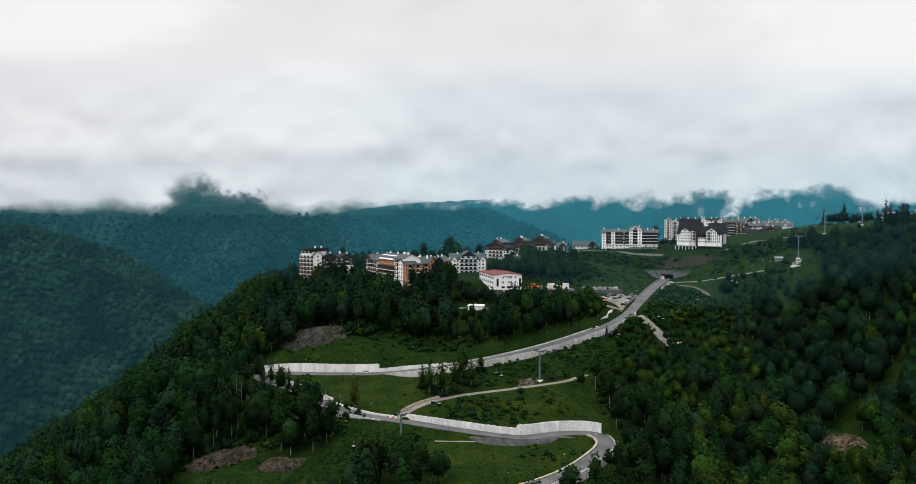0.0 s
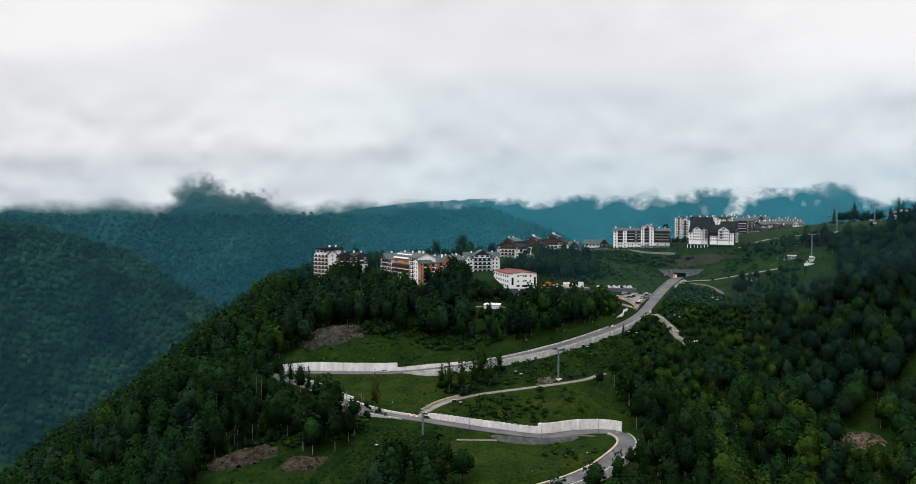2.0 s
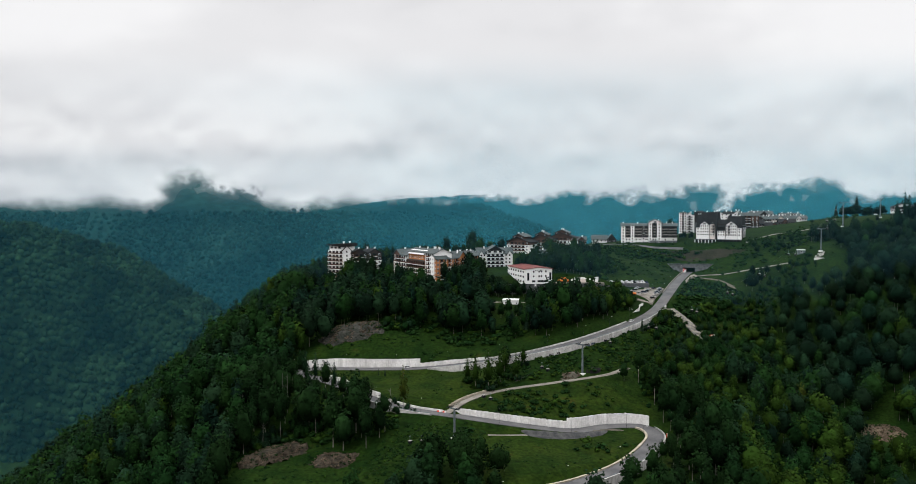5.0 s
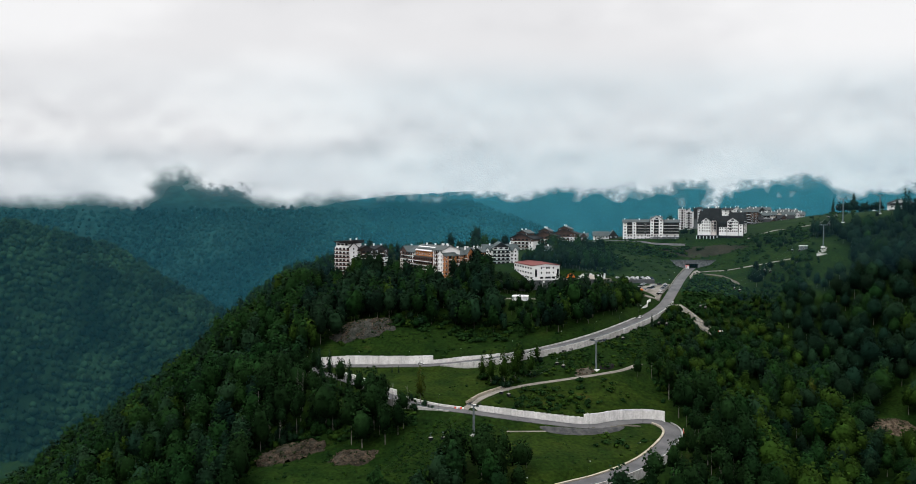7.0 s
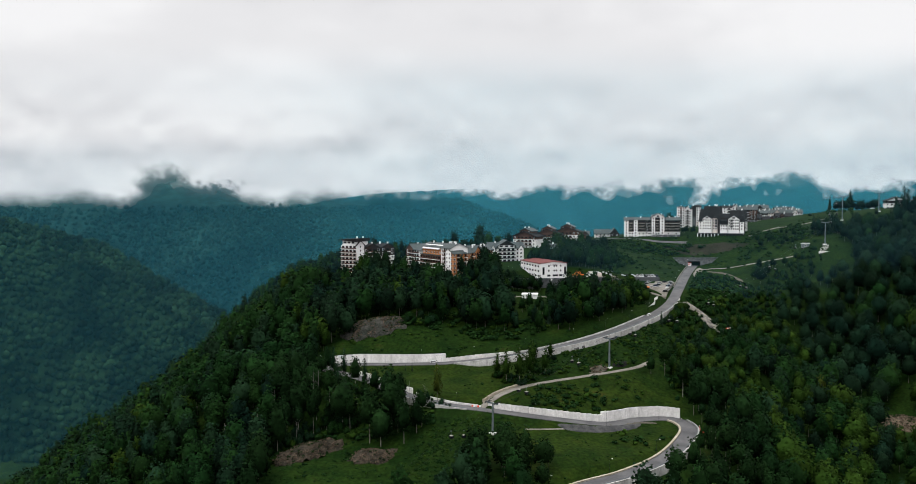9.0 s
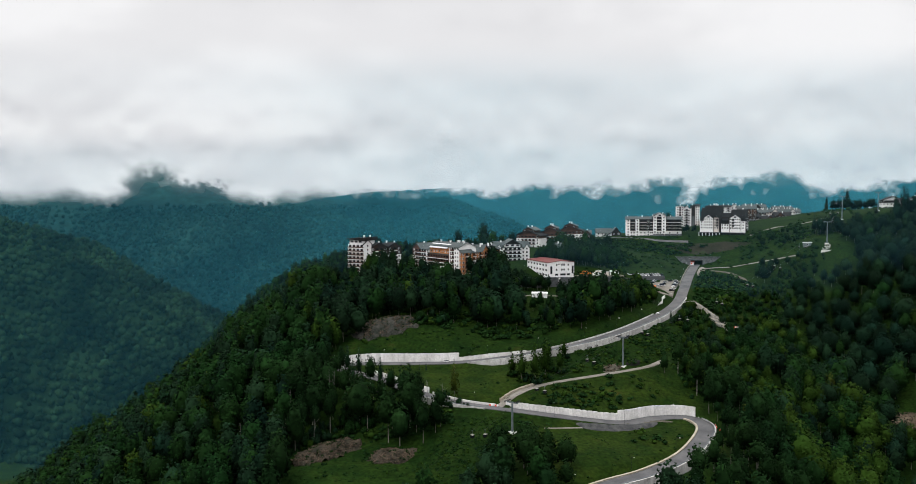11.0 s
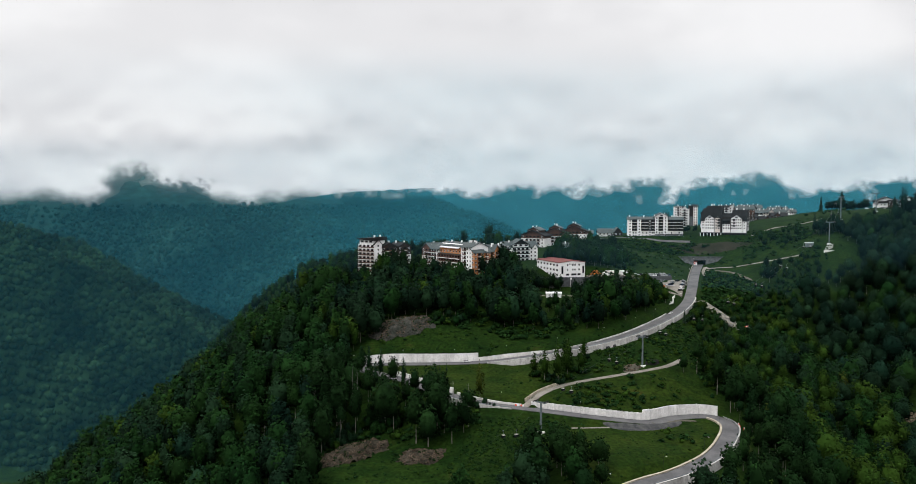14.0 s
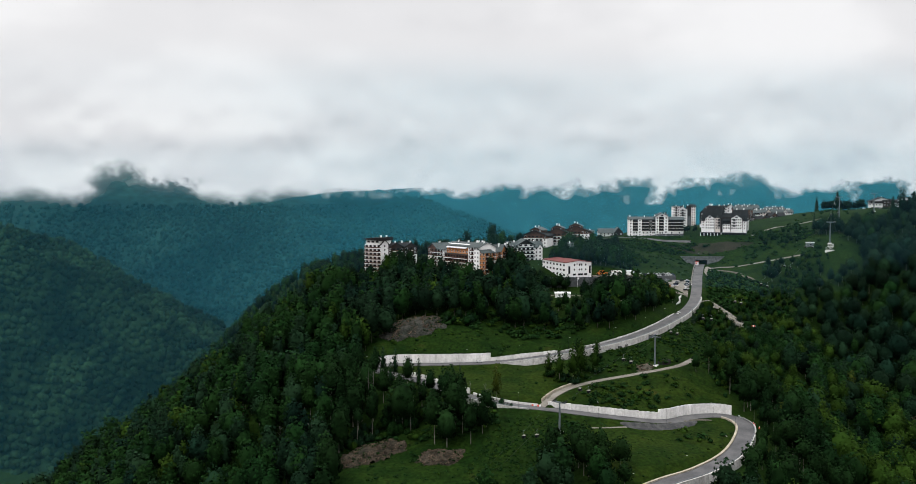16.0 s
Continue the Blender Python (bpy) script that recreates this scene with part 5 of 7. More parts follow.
# bare pale stems at the edge of the wood
for x, y, tall in ((-156, 466, 17), (-157.5, 466.5, 14), (-147.6, 475.6, 22), (-148.3, 451, 19), (-126.7, 486, 24), (-124.4, 486, 22), (-133.3, 460.3, 15), (-174.8, 476, 14), (-183.6, 489, 13), (-64, 462, 13), (-72, 463, 15)):
    g = Geo()
    h = tall
    lean = rng.uniform(-0.05, 0.05)
    g.tube((0, 0, -0.5), (lean * h, 0, h), 0.17, 0.06, 6)
    for k in range(5):
        z, a = h * rng.uniform(0.55, 0.95), rng.uniform(0, 6.28)
        l_ = rng.uniform(1.2, 2.6)
        g.tube((lean * z, 0, z), (lean * z + math.cos(a) * l_, math.sin(a) * l_, z + l_ * 0.8), 0.06, 0.02, 4)
    stem = new("dead_tree", g.mesh("dead_tree", PALE_BARK))
    stem.matrix_basis = pose(x, y, ground_z(x, y))
    tagged(stem, "tall bare pale dead tree at the wood's edge", "tree", "dead trees")

# crowns of the wood across the valley
r = np.random.default_rng(5)


def on_slope(name):
    me = bpy.data.objects[name].data
    co = np.empty(len(me.vertices) * 3, np.float32)
    me.vertices.foreach_get("co", co)
    return co.reshape(-1, 3)


def far_crown(seed):
    """A small distant crown: one uneven lump."""
    v = ICO_V * np.random.default_rng(seed).uniform(0.6, 1.0, (12, 1))
    n = v + (0, 0, 0.15)
    return [(v * (0.52, 0.52, 0.56) + (0, 0, 0.35), ICO_F, n / np.linalg.norm(n, axis=1)[:, None])]


co = np.vstack([on_slope("mountain_near"), on_slope("mountain_spur")])
co = co[(co[:, 1] < 1830) & (co[:, 0] > -1250) & (co[:, 2] > -262)]
co = co[(co[:, 0] > -0.60 * co[:, 1] - 40)]
co = np.vstack([co, co + r.uniform(-4, 4, co.shape) * (1, 1, 0.3)])
co = co[r.random(len(co)) < 0.8]
n = len(co)
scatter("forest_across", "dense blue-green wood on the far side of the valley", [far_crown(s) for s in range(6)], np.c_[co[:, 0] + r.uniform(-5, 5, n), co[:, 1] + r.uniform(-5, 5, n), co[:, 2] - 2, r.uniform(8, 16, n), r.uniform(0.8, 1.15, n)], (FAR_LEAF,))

# and on the long mountainside behind it, as far as it is clear of the cloud
co = on_slope("mountain_middle")
co = co[(co[:, 0] > -0.62 * co[:, 1] - 100) & (co[:, 0] < 700) & (co[:, 2] > -215) & (co[:, 1] > 2450)]
level = (co[:, 2] - 150) / co[:, 1] * 4000 - np.where(co[:, 0] > -250, 30, 0)
co = co[r.random(len(co)) < np.clip((-46 - level) / 20, 0, 0.92)]
n = len(co)
scatter("forest_far", "haze-tinted blue-green wood on the long mountainside", [far_crown(s) for s in range(6)], np.c_[co[:, 0] + r.uniform(-8, 8, n), co[:, 1] + r.uniform(-8, 8, n), co[:, 2] - 3, r.uniform(12, 22, n), r.uniform(0.8, 1.2, n)], (FAR_FOREST,))


# ---- buildings ----
def window_mesh(w, h, frame):
    g = Geo()
    t, d = 0.14, 0.12
    g.box(-w / 2, w / 2, -d, 0.02, 0, t, 0)
    g.box(-w / 2, w / 2, -d, 0.02, h - t, h, 0)
    g.box(-w / 2, -w / 2 + t, -d, 0.02, t, h - t, 0)
    g.box(w / 2 - t, w / 2, -d, 0.02, t, h - t, 0)
    g.box(-w / 2 + t, w / 2 - t, -0.05, 0.02, t, h - t, 1)
    return g.mesh("window", frame, GLASS)


WIN = {"small": window_mesh(1.5, 1.7, WHITE), "door": window_mesh(2.3, 2.3, DARK), "wide": window_mesh(2.6, 1.5, STEEL), "tall": window_mesh(1.7, 6.0, STEEL)}


def balcony_mesh(w, deep, rail, slab):
    g = Geo()
    g.box(-w / 2, w / 2, -deep, 0, -0.26, 0.08, 0)
    g.box(-w / 2, w / 2, -deep, -deep + 0.08, 0.2, 1.05, 1)
    g.box(-w / 2, -w / 2 + 0.08, -deep + 0.08, 0, 0.2, 1.05, 1)
    g.box(w / 2 - 0.08, w / 2, -deep + 0.08, 0, 0.2, 1.05, 1)
    n = max(1, int(w / 3))
    for k in range(n + 1):
        x = -w / 2 + 0.06 + (w - 0.12) * k / n
        g.box(x - 0.06, x + 0.06, -deep + 0.02, -deep + 0.14, 0.08, 1.1, 1)
    return g.mesh("balcony", slab, rail)


_balconies = {}


def balcony(b, x, y, z, w, rail, turn=0, deep=1.4, slab=WHITE):
    key = (round(w, 1), rail.name, deep, slab.name)
    if key not in _balconies:
        _balconies[key] = balcony_mesh(key[0], deep, rail, slab)
    part("balcony", _balconies[key], None, b, m=pose(x, y, z, 0, 0, turn))


def house(name, label, p0, p1, base, category="building", group=""):
    """The root of a building whose front runs from p0 to p1 on the plan; its own x runs along the front and y into the depth."""
    yaw = math.degrees(math.atan2(p1[1] - p0[1], p1[0] - p0[0]))
    b = root(name, pose(p0[0], p0[1], base, 0, 0, yaw), label, category, group)
    return b, math.hypot(p1[0] - p0[0], p1[1] - p0[1])


def gable_roof(b, x0, x1, y0, y1, z, rise, along, mat, over=0.9, thick=0.35, end=None, name="roof"):
    """A pitched roof with eaves; along: the axis of its ridge. end: the material of the gable walls."""
    g = Geo()
    if along == "x":
        m = (y0 + y1) / 2
        k = rise / (m - y0)
        a, c = x0 - over, x1 + over
        for ye, yr in ((y0 - over, m), (y1 + over, m)):
            ze = z - over * k
            pts = [(a, ye, ze), (c, ye, ze), (c, yr, z + rise), (a, yr, z + rise)]
            if ye > yr:
                pts = [pts[3], pts[2], pts[1], pts[0]]
            g.hexa(pts, [(p[0], p[1], p[2] + thick) for p in pts])
        tri = [[(x, y0 + 0.01, z), (x, y1 - 0.01, z), (x, m, z + rise)] for x in (x0, x1 - 0.3)]
        shift = (0.3, 0)
    else:
        m = (x0 + x1) / 2
        k = rise / (m - x0)
        a, c = y0 - over, y1 + over
        for xe, xr in ((x0 - over, m), (x1 + over, m)):
            ze = z - over * k
            pts = [(xe, a, ze), (xr, a, z + rise), (xr, c, z + rise), (xe, c, ze)]
            if xe > xr:
                pts = [pts[1], pts[0], pts[3], pts[2]]
            g.hexa(pts, [(p[0], p[1], p[2] + thick) for p in pts])
        tri = [[(x0 + 0.01, y, z), (x1 - 0.01, y, z), (m, y, z + rise)] for y in (y0, y1 - 0.3)]
        shift = (0, 0.3)
    roof = part(name, g, mat, b)
    if end is not None:
        for t in tri:
            e = Geo()
            low, high = t, [(p[0] + shift[0], p[1] + shift[1], p[2]) for p in t]
            e.face(low[::-1] if along == "x" else low)
            e.face(high if along == "x" else high[::-1])
            for i in range(3):
                j = (i + 1) % 3
                e.face([low[i], low[j], high[j], high[i]])
            part("gable", e, end, b)
    return roof


def chimneys(roof, spots_, h=2.0, mat=WHITE):
    for x, y, z in spots_:
        g = Geo()
        g.box(x - 0.48, x + 0.48, y - 0.48, y + 0.48, z - 1.5, z + h * 0.85)
        g.box(x - 0.6, x + 0.6, y - 0.6, y + 0.6, z + h * 0.85, z + h * 0.85 + 0.2)
        part("chimney", g, mat, roof)


def wing(b, x0, x1, y0, y1, z0, floors, fh=3.05, bands=((99, WHITE),), roof="x", rise=3.0, roof_mat=ROOF, gable=None, pitch=3.6, balconies=(), rail=BROWN, faces="fl", win="small", first=0, sink=4.0, stacks=0, over=0.9):
    """One block of a building: wall bands by storeys, windows on the chosen faces (front, left, right), balconies on the given bays, and a roof."""
    z, left = z0, floors
    for n, mat in bands:
        n = min(n, left)
        if n <= 0:
            continue
        g = Geo()
        g.box(x0, x1, y0, y1, z - (sink if z == z0 else 0), z + n * fh)
        # a string course at the top of each band
        g.box(x0 - 0.08, x1 + 0.08, y0 - 0.08, y1 + 0.08, z + n * fh - 0.25, z + n * fh - 0.004)
        part("wall", g, mat, b)
        z += n * fh
        left -= n
    top = z0 + floors * fh
    for face in faces:
        w = (x1 - x0) if face in "f" else (y1 - y0)
        n = max(1, int(w / pitch))
        for k in range(n):
            s = w * (k + 0.5) / n
            bay = face == "f" and k in balconies or face == "l" and ("l", k) in balconies or face == "l" and "l" in balconies
            if face == "f":
                x, y, turn = x0 + s, y0 - 0.02, 0
            elif face == "l":
                x, y, turn = x0 - 0.02, y1 - s, -90
            else:
                x, y, turn = x1 + 0.02, y0 + s, 90
            for f in range(first, floors):
                zz = z0 + f * fh
                if bay and f > 0:
                    part("window", WIN["door"], None, b, m=pose(x, y, zz + 0.12, 0, 0, turn))
                    balcony(b, x, y, zz, w / n * 0.94, rail, turn)
                else:
                    part("window", WIN[win], None, b, m=pose(x, y, zz + 0.85, 0, 0, turn))
    if roof == "flat":
        g = Geo()
        g.box(x0 - 0.4, x1 + 0.4, y0 - 0.4, y1 + 0.4, top, top + 0.5)
        r = part("roof", g, roof_mat, b)
        rise = 0
    elif roof:
        r = gable_roof(b, x0, x1, y0, y1, top, rise, roof, roof_mat, end=gable or bands[-1][1], over=over)
    if stacks and roof:
        if roof == "y":
            at = [((x0 + x1) / 2 + random.choice((-1, 1)) * random.uniform(0.8, 2.0), y0 + (y1 - y0) * (k + 0.5) / stacks, top + rise * 0.85) for k in range(stacks)]
        else:
            at = [(x0 + (x1 - x0) * (k + 0.5) / stacks + random.uniform(-1.5, 1.5), (y0 + y1) / 2 + random.uniform(-2, 1), top + rise * 0.85) for k in range(stacks)]
        chimneys(r, at)
    return top


# the tall white block at the edge of the plateau: two wings meeting at a corner
b, w = house("apartment_block", "tall white apartment block with dark balconies and brown gables", (-127.4, 688.6), (-115, 680.2), 85.5, group="village buildings")
wing(b, 0, w, 0, 16, 0, 8, bands=((2, WHITE), (4, CREAM), (99, WHITE)), roof=None, pitch=3.4, balconies=(0, 1, 2, 3), faces="fl")
g = Geo()
g.box(0.6, w, 0.8, 15, 24.4, 28.4)
part("wall", g, WHITE, b)
for k in range(3):
    part("window", WIN["wide"], None, b, m=pose(3.2 + 4.0 * k, 0.77, 25.6))
g = Geo()
g.hexa([(-1, -1.4, 28.2), (w + 1, -1.4, 27.0), (w + 1, 17, 27.0), (-1, 17, 28.2)], [(-1, -1.4, 28.8), (w + 1, -1.4, 29.8), (w + 1, 17, 29.8), (-1, 17, 28.8)])
r = part("roof", g, ROOF_DARK, b)
chimneys(r, [(w - 3, 5, 29.4), (w - 1, 10, 29.4)])
b, w = house("apartment_block", "white apartment wing with steep dark gables beside trees", (-115, 680.2), (-85.4, 698), 85.5, group="village buildings")
wing(b, 0.2, 7, 0, 14, 0, 8, bands=((99, WHITE),), roof="y", rise=3.2, roof_mat=ROOF_DARK, gable=WHITE, stacks=1, faces="f")
wing(b, 7, 22, 0.6, 14, 0, 7, bands=((5, WHITE), (99, UMBER)), roof="y", rise=3.6, roof_mat=ROOF_DARK, gable=UMBER, balconies=(1, 2), stacks=2, faces="f")
wing(b, 22, w, 0.1, 14, 0, 7, bands=((5, WHITE), (99, UMBER)), roof="y", rise=3.2, roof_mat=ROOF_DARK, gable=UMBER, balconies=(1,), stacks=2, faces="fr")

# the long ochre and white block
b, w = house("apartment_block", "long cream and brown apartment block with continuous balconies", (-76, 706), (-49, 659), 87, group="village buildings")
wing(b, 0, 13, 0, 16, 0, 6, bands=((4, CREAM), (99, BROWN)), roof="y", rise=4, roof_mat=ROOF, gable=BROWN, balconies=(1, 2), faces="fl", stacks=1)
wing(b, 13, 24, 0.4, 16, 0, 6, bands=((99, WHITE),), roof="x", rise=3.5, balconies=(0, 1), faces="f", stacks=1)
wing(b, 24, w, -0.4, 16, 0, 5, bands=((3, CREAM), (99, BROWN)), roof="flat", balconies=tuple(range(9)), faces="f")
wing(b, 25, w - 1, 1.2, 14, 15.8, 2, bands=((99, ORANGE),), roof="x", rise=2.6, faces="f", sink=0.0, stacks=2)
g = Geo()
g.hexa([(26, -0.4, 20.1), (w - 2, -0.4, 20.1), (w - 2, 3.6, 23.3), (26, 3.6, 23.3)], [(26, -0.4, 20.3), (w - 2, -0.4, 20.3), (w - 2, 3.6, 23.5), (26, 3.6, 23.5)])
part("skylight", g, CABIN_WHITE, b, "pale glazed roof strip")
b, w = house("apartment_block", "narrow white stair tower block with chimneys", (-48.8, 658.6), (-42, 645.5), 87.5, group="village buildings")
wing(b, 0, w, 0, 15, 0, 7, bands=((99, WHITE),), roof="x", rise=3.4, balconies=(1,), faces="f", stacks=4)
b, w = house("apartment_block", "ochre corner block with grey roofs and white chimneys", (-40.5, 643), (-31.8, 647.2), 86.5, group="village buildings")
wing(b, 0, w, 0, 13, 0, 6, fh=3.1, bands=((99, ORANGE),), roof="x", rise=3.8, faces="fl", balconies=(1,), pitch=3.0, stacks=2)
b, w = house("apartment_block", "ochre and white apartment wing with grey gabled roof", (-31.6, 647.5), (-6, 693), 86.5, group="village buildings")
wing(b, 0.2, 16, 0, 13, 0, 6, fh=3.05, bands=((4, WHITE), (99, ORANGE)), roof="x", rise=3.8, faces="f", balconies=(0, 3), stacks=4)
wing(b, 16, 28, -0.8, 13, 0, 6, fh=3.05, bands=((4, WHITE), (99, ORANGE)), roof="y", rise=4.5, gable=ORANGE, faces="f", balconies=(1,), rail=DARK, stacks=2)
wing(b, 28, w, -0.2, 13, 0, 6, bands=((4, CREAM), (99, ORANGE)), roof="x", rise=3.8, faces="f", balconies=tuple(range(8)), stacks=3)
b, w = house("chalet_hotel", "white chalet hotel with dark timber balconies and broad grey gable", (-6, 723), (24, 727), 88.5, group="village buildings")
wing(b, 0.2, w, 0.8, 16, 0, 5, bands=((99, WHITE),), roof="x", rise=4.5, balconies=(2, 3, 4, 5), rail=DARK, faces="fr", stacks=3)
wing(b, 8, 22, 0.2, 12, 15.2, 1, fh=2.4, bands=((99, WHITE),), roof="y", rise=4.2, roof_mat=ROOF, gable=DARK, faces="f", sink=0.0, win="wide", over=1.6)
for x in (1.5, w - 4.5):
    wing(b, x, x + 3.2, -0.9, 4, 0, 5, bands=((99, WHITE),), roof="y", rise=2.2, faces="f", over=0.5)

# white hall with the red roof
b, w = house("industrial_building", "white three-storey hall with red sheet roof", (27.7, 659.3), (49.6, 665), 84.3, group="village buildings")
wing(b, 0, w, 0, 40, 0, 3, fh=3.7, bands=((99, WHITE),), roof="y", rise=1.3, roof_mat=ROOF_RED, faces="l", pitch=5.5, win="wide", over=0.5, gable=WHITE)
for f in range(3):
    for x in (7.5, 12, 13.9, 17.5):
        part("window", WIN["wide" if f == 0 else "small"], None, b, m=pose(x, -0.02, f * 3.7 + 1.0))
for x in (3.0, w - 1.4):
    part("window", WIN["tall"], None, b, m=pose(x, -0.02, 2.4))
g = Geo()
for k in range(5):
    g.box(8.6 + 1.3 * k, 9.4 + 1.3 * k, -0.12, -0.02, 9.6, 10.3)
part("sign", g, DARK, b, "dark unreadable sign below the eaves")
b, w = house("shed", "low white flat-roofed shed among trees", (7, 605), (17.5, 603), 74.6)
wing(b, 0, w, 0, 8, 0, 1, fh=3.4, bands=((99, WHITE),), roof="flat", roof_mat=WHITE, faces="", stacks=0)
chimneys(b, [(2, 2, 3.9), (5, 2.5, 3.9), (8, 2, 3.9)], h=0.7)
b, w = house("shed", "small white cabin beside a gravel yard", (35, 605), (45, 605), 76)
wing(b, 0, 3, 0, 4, 0, 1, fh=2.8, bands=((99, WHITE),), roof="flat", roof_mat=ROOF, faces="f")
wing(b, 5, w, 0.5, 4, 0, 1, fh=2.4, bands=((99, CREAM),), roof="flat", roof_mat=CREAM, faces="")

# chalets on the terrace behind
for p0, p1, base, h, lab in (((26, 826), (46, 812), 97, 4, "timber chalet with white lower storeys and broad brown gable"), ((48, 830), (70, 822), 98.5, 4, "dark timber chalet with grey roof"), ((68, 840), (92, 832), 100, 4, "timber chalet with brown gable and white chimneys")):
    b, w = house("chalet", lab, p0, p1, base, group="timber chalets")
    wing(b, 0, w, 0, 16, 0, h, bands=((3, WHITE), (99, BROWN)), roof="y", rise=4.6, roof_mat=ROOF_DARK, gable=BROWN, balconies=(1, 2, 3, 4), faces="fl", over=1.8, stacks=2)
    wing(b, w * 0.25, w * 0.75, 2, 15, h * 3.05 + 2.2, 1, fh=2.6, bands=((99, BROWN),), roof="y", rise=2.6, roof_mat=ROOF, gable=BROWN, faces="f", sink=1, over=1.2, stacks=2)
b, w = house("chalet", "white house half hidden by trees", (44, 742), (58, 738), 91, group="timber chalets")
wing(b, 0, w, 0, 10, 0, 4, bands=((99, WHITE),), roof="x", rise=2.6, balconies=(2,), faces="f", rail=DARK, stacks=1)
b, w = house("chalet", "small white house with brown gable", (96, 890), (112, 886), 101, group="timber chalets")
wing(b, 0, w, 0, 12, 0, 2, bands=((99, WHITE),), roof="x", rise=3.2, faces="f", over=1.2, stacks=2)
wing(b, w * 0.55, w, -0.6, 10, 0, 2, bands=((99, BROWN),), roof="y", rise=3.2, gable=BROWN, faces="f", over=1.2)
b, w = house("chalet", "low white house beside the terrace road", (86, 868), (97, 864), 100.5, group="timber chalets")
wing(b, 0, w, 0, 9, 0, 2, bands=((1, WHITE), (1, DARK)), roof="y", rise=2.6, gable=DARK, faces="f", over=1.2, stacks=1)
b, w = house("chalet", "white house with black glazed gable", (120, 893), (146, 889), 101.5, group="timber chalets")
wing(b, 0, w * 0.6, 0, 14, 0, 2, bands=((99, WHITE),), roof="x", rise=4, roof_mat=ROOF, faces="f", over=1.0)
wing(b, w * 0.6, w * 0.95, -1.2, 14, 0, 2, bands=((99, DARK),), roof="y", rise=5.5, roof_mat=ROOF, gable=DARK, faces="f", over=0.8)

# the seven-storey hotel: white piers between dark recessed bays of balconies
b, w = house("hotel", "seven-storey white and dark brown hotel with long balconies", (147.8, 879), (202.5, 866.5), 104, group="village buildings")
for x0, x1, y0, floors, mat, bays, stacks in ((0, 4.2, 0, 6, WHITE, False, 1), (4.2, 9.6, 1.0, 6, DARK, True, 0), (9.6, 13.4, 0, 6, WHITE, False, 0), (13.4, 21, 1.0, 6, DARK, True, 1), (21, 24.2, 0.6, 6, DARK, False, 0),
                                              (24.2, 27.6, 1.0, 6, DARK, True, 0), (27.6, 31, -0.4, 7, WHITE, False, 0), (31, 36, 0.6, 7, DARK, True, 0), (36, 40.4, -0.4, 7, WHITE, False, 1), (40.4, w, 0.6, 6, DARK, True, 2)):
    wing(b, x0, x1, y0, 16, 0, floors, fh=2.95, bands=((1, STONE if x0 > 26 else WHITE), (1, WHITE), (99, mat)), roof="x", rise=2.6, roof_mat=ROOF, pitch=3.4 if bays else 2.4, faces="" if bays else ("fl" if x0 == 0 else "f"), stacks=stacks, over=0.9 if x0 in (0, 40.4) else 0.02)
    if bays:
        for f in range(floors):
            part("window", WIN["door" if f > 1 else "small"], None, b, m=pose((x0 + x1) / 2 - (x1 - x0) * 0.25, y0 - 0.02, f * 2.95 + 0.12))
            part("window", WIN["door" if f > 1 else "small"], None, b, m=pose((x0 + x1) / 2 + (x1 - x0) * 0.25, y0 - 0.02, f * 2.95 + 0.12))
            if f > 1:
                balcony(b, (x0 + x1) / 2, y0, f * 2.95, x1 - x0 - 0.1, DARK, deep=1.3, slab=CREAM)
gable_roof(b, 27.2, 40.8, -0.6, 16, 20.7, 4.0, "y", ROOF, over=1.0, end=WHITE)
part("window", WIN["wide"], None, b, m=pose(34, -0.64, 21.2))
# the terraced hotel with the dark mansard roofs
b, w = house("hotel", "white hotel with dark mansard roofs above a glazed base", (221, 866), (259, 841.5), 107.3, group="village buildings")
k_ = w / 50.2
g = Geo()
g.box(0, w, 3.2, 18, -8, 17)
part("wall", g, DARK, b)
for x0, x1, z1 in ((0, 5, 26), (4, 23, 28.5), (22, 34, 21), (33, 50.2, 24.5)):
    x0, x1 = x0 * k_, x1 * k_
    g = Geo()
    g.hexa([(x0 - 0.3, 2.0, 13.5), (x1 + 0.3, 2.0, 13.5), (x1 + 0.3, 18.4, 13.5), (x0 - 0.3, 18.4, 13.5)], [(x0 + 0.8, 6.6, z1), (x1 - 0.8, 6.6, z1), (x1 - 0.8, 17, z1), (x0 + 0.8, 17, z1)])
    part("roof", g, ROOF_DARK, b, "steep dark shingled mansard")
for x0, x1, y0, n, rf, rs, wall_mat in ((0.3, 4.4, 1.2, 3, "flat", 0, WHITE), (5.0, 15.0, 0, 4, "y", 3.2, WHITE), (16.0, 21.2, 0.5, 4, "y", 2.4, CREAM), (24.2, 32.4, 0.8, 2, "flat", 0, WHITE), (33.6, 45.2, 0, 4, "y", 3.4, WHITE), (46.0, 50.0, 1.0, 3, "flat", 0, WHITE)):
    x0, x1 = x0 * k_, x1 * k_
    wing(b, x0, x1, y0, 6, 4.2, n, fh=2.9, bands=((99, wall_mat),), roof=rf, rise=rs, roof_mat=ROOF_DARK, gable=wall_mat, pitch=2.0, faces="fr" if x1 > 42 else "f", sink=8, over=0.5, balconies=(1,) if n == 4 and x0 > 14 else (), rail=DARK)
    if n == 4:
        part("window", WIN["wide"], None, b, m=pose((x0 + x1) / 2, y0 - 0.02, 16.2))
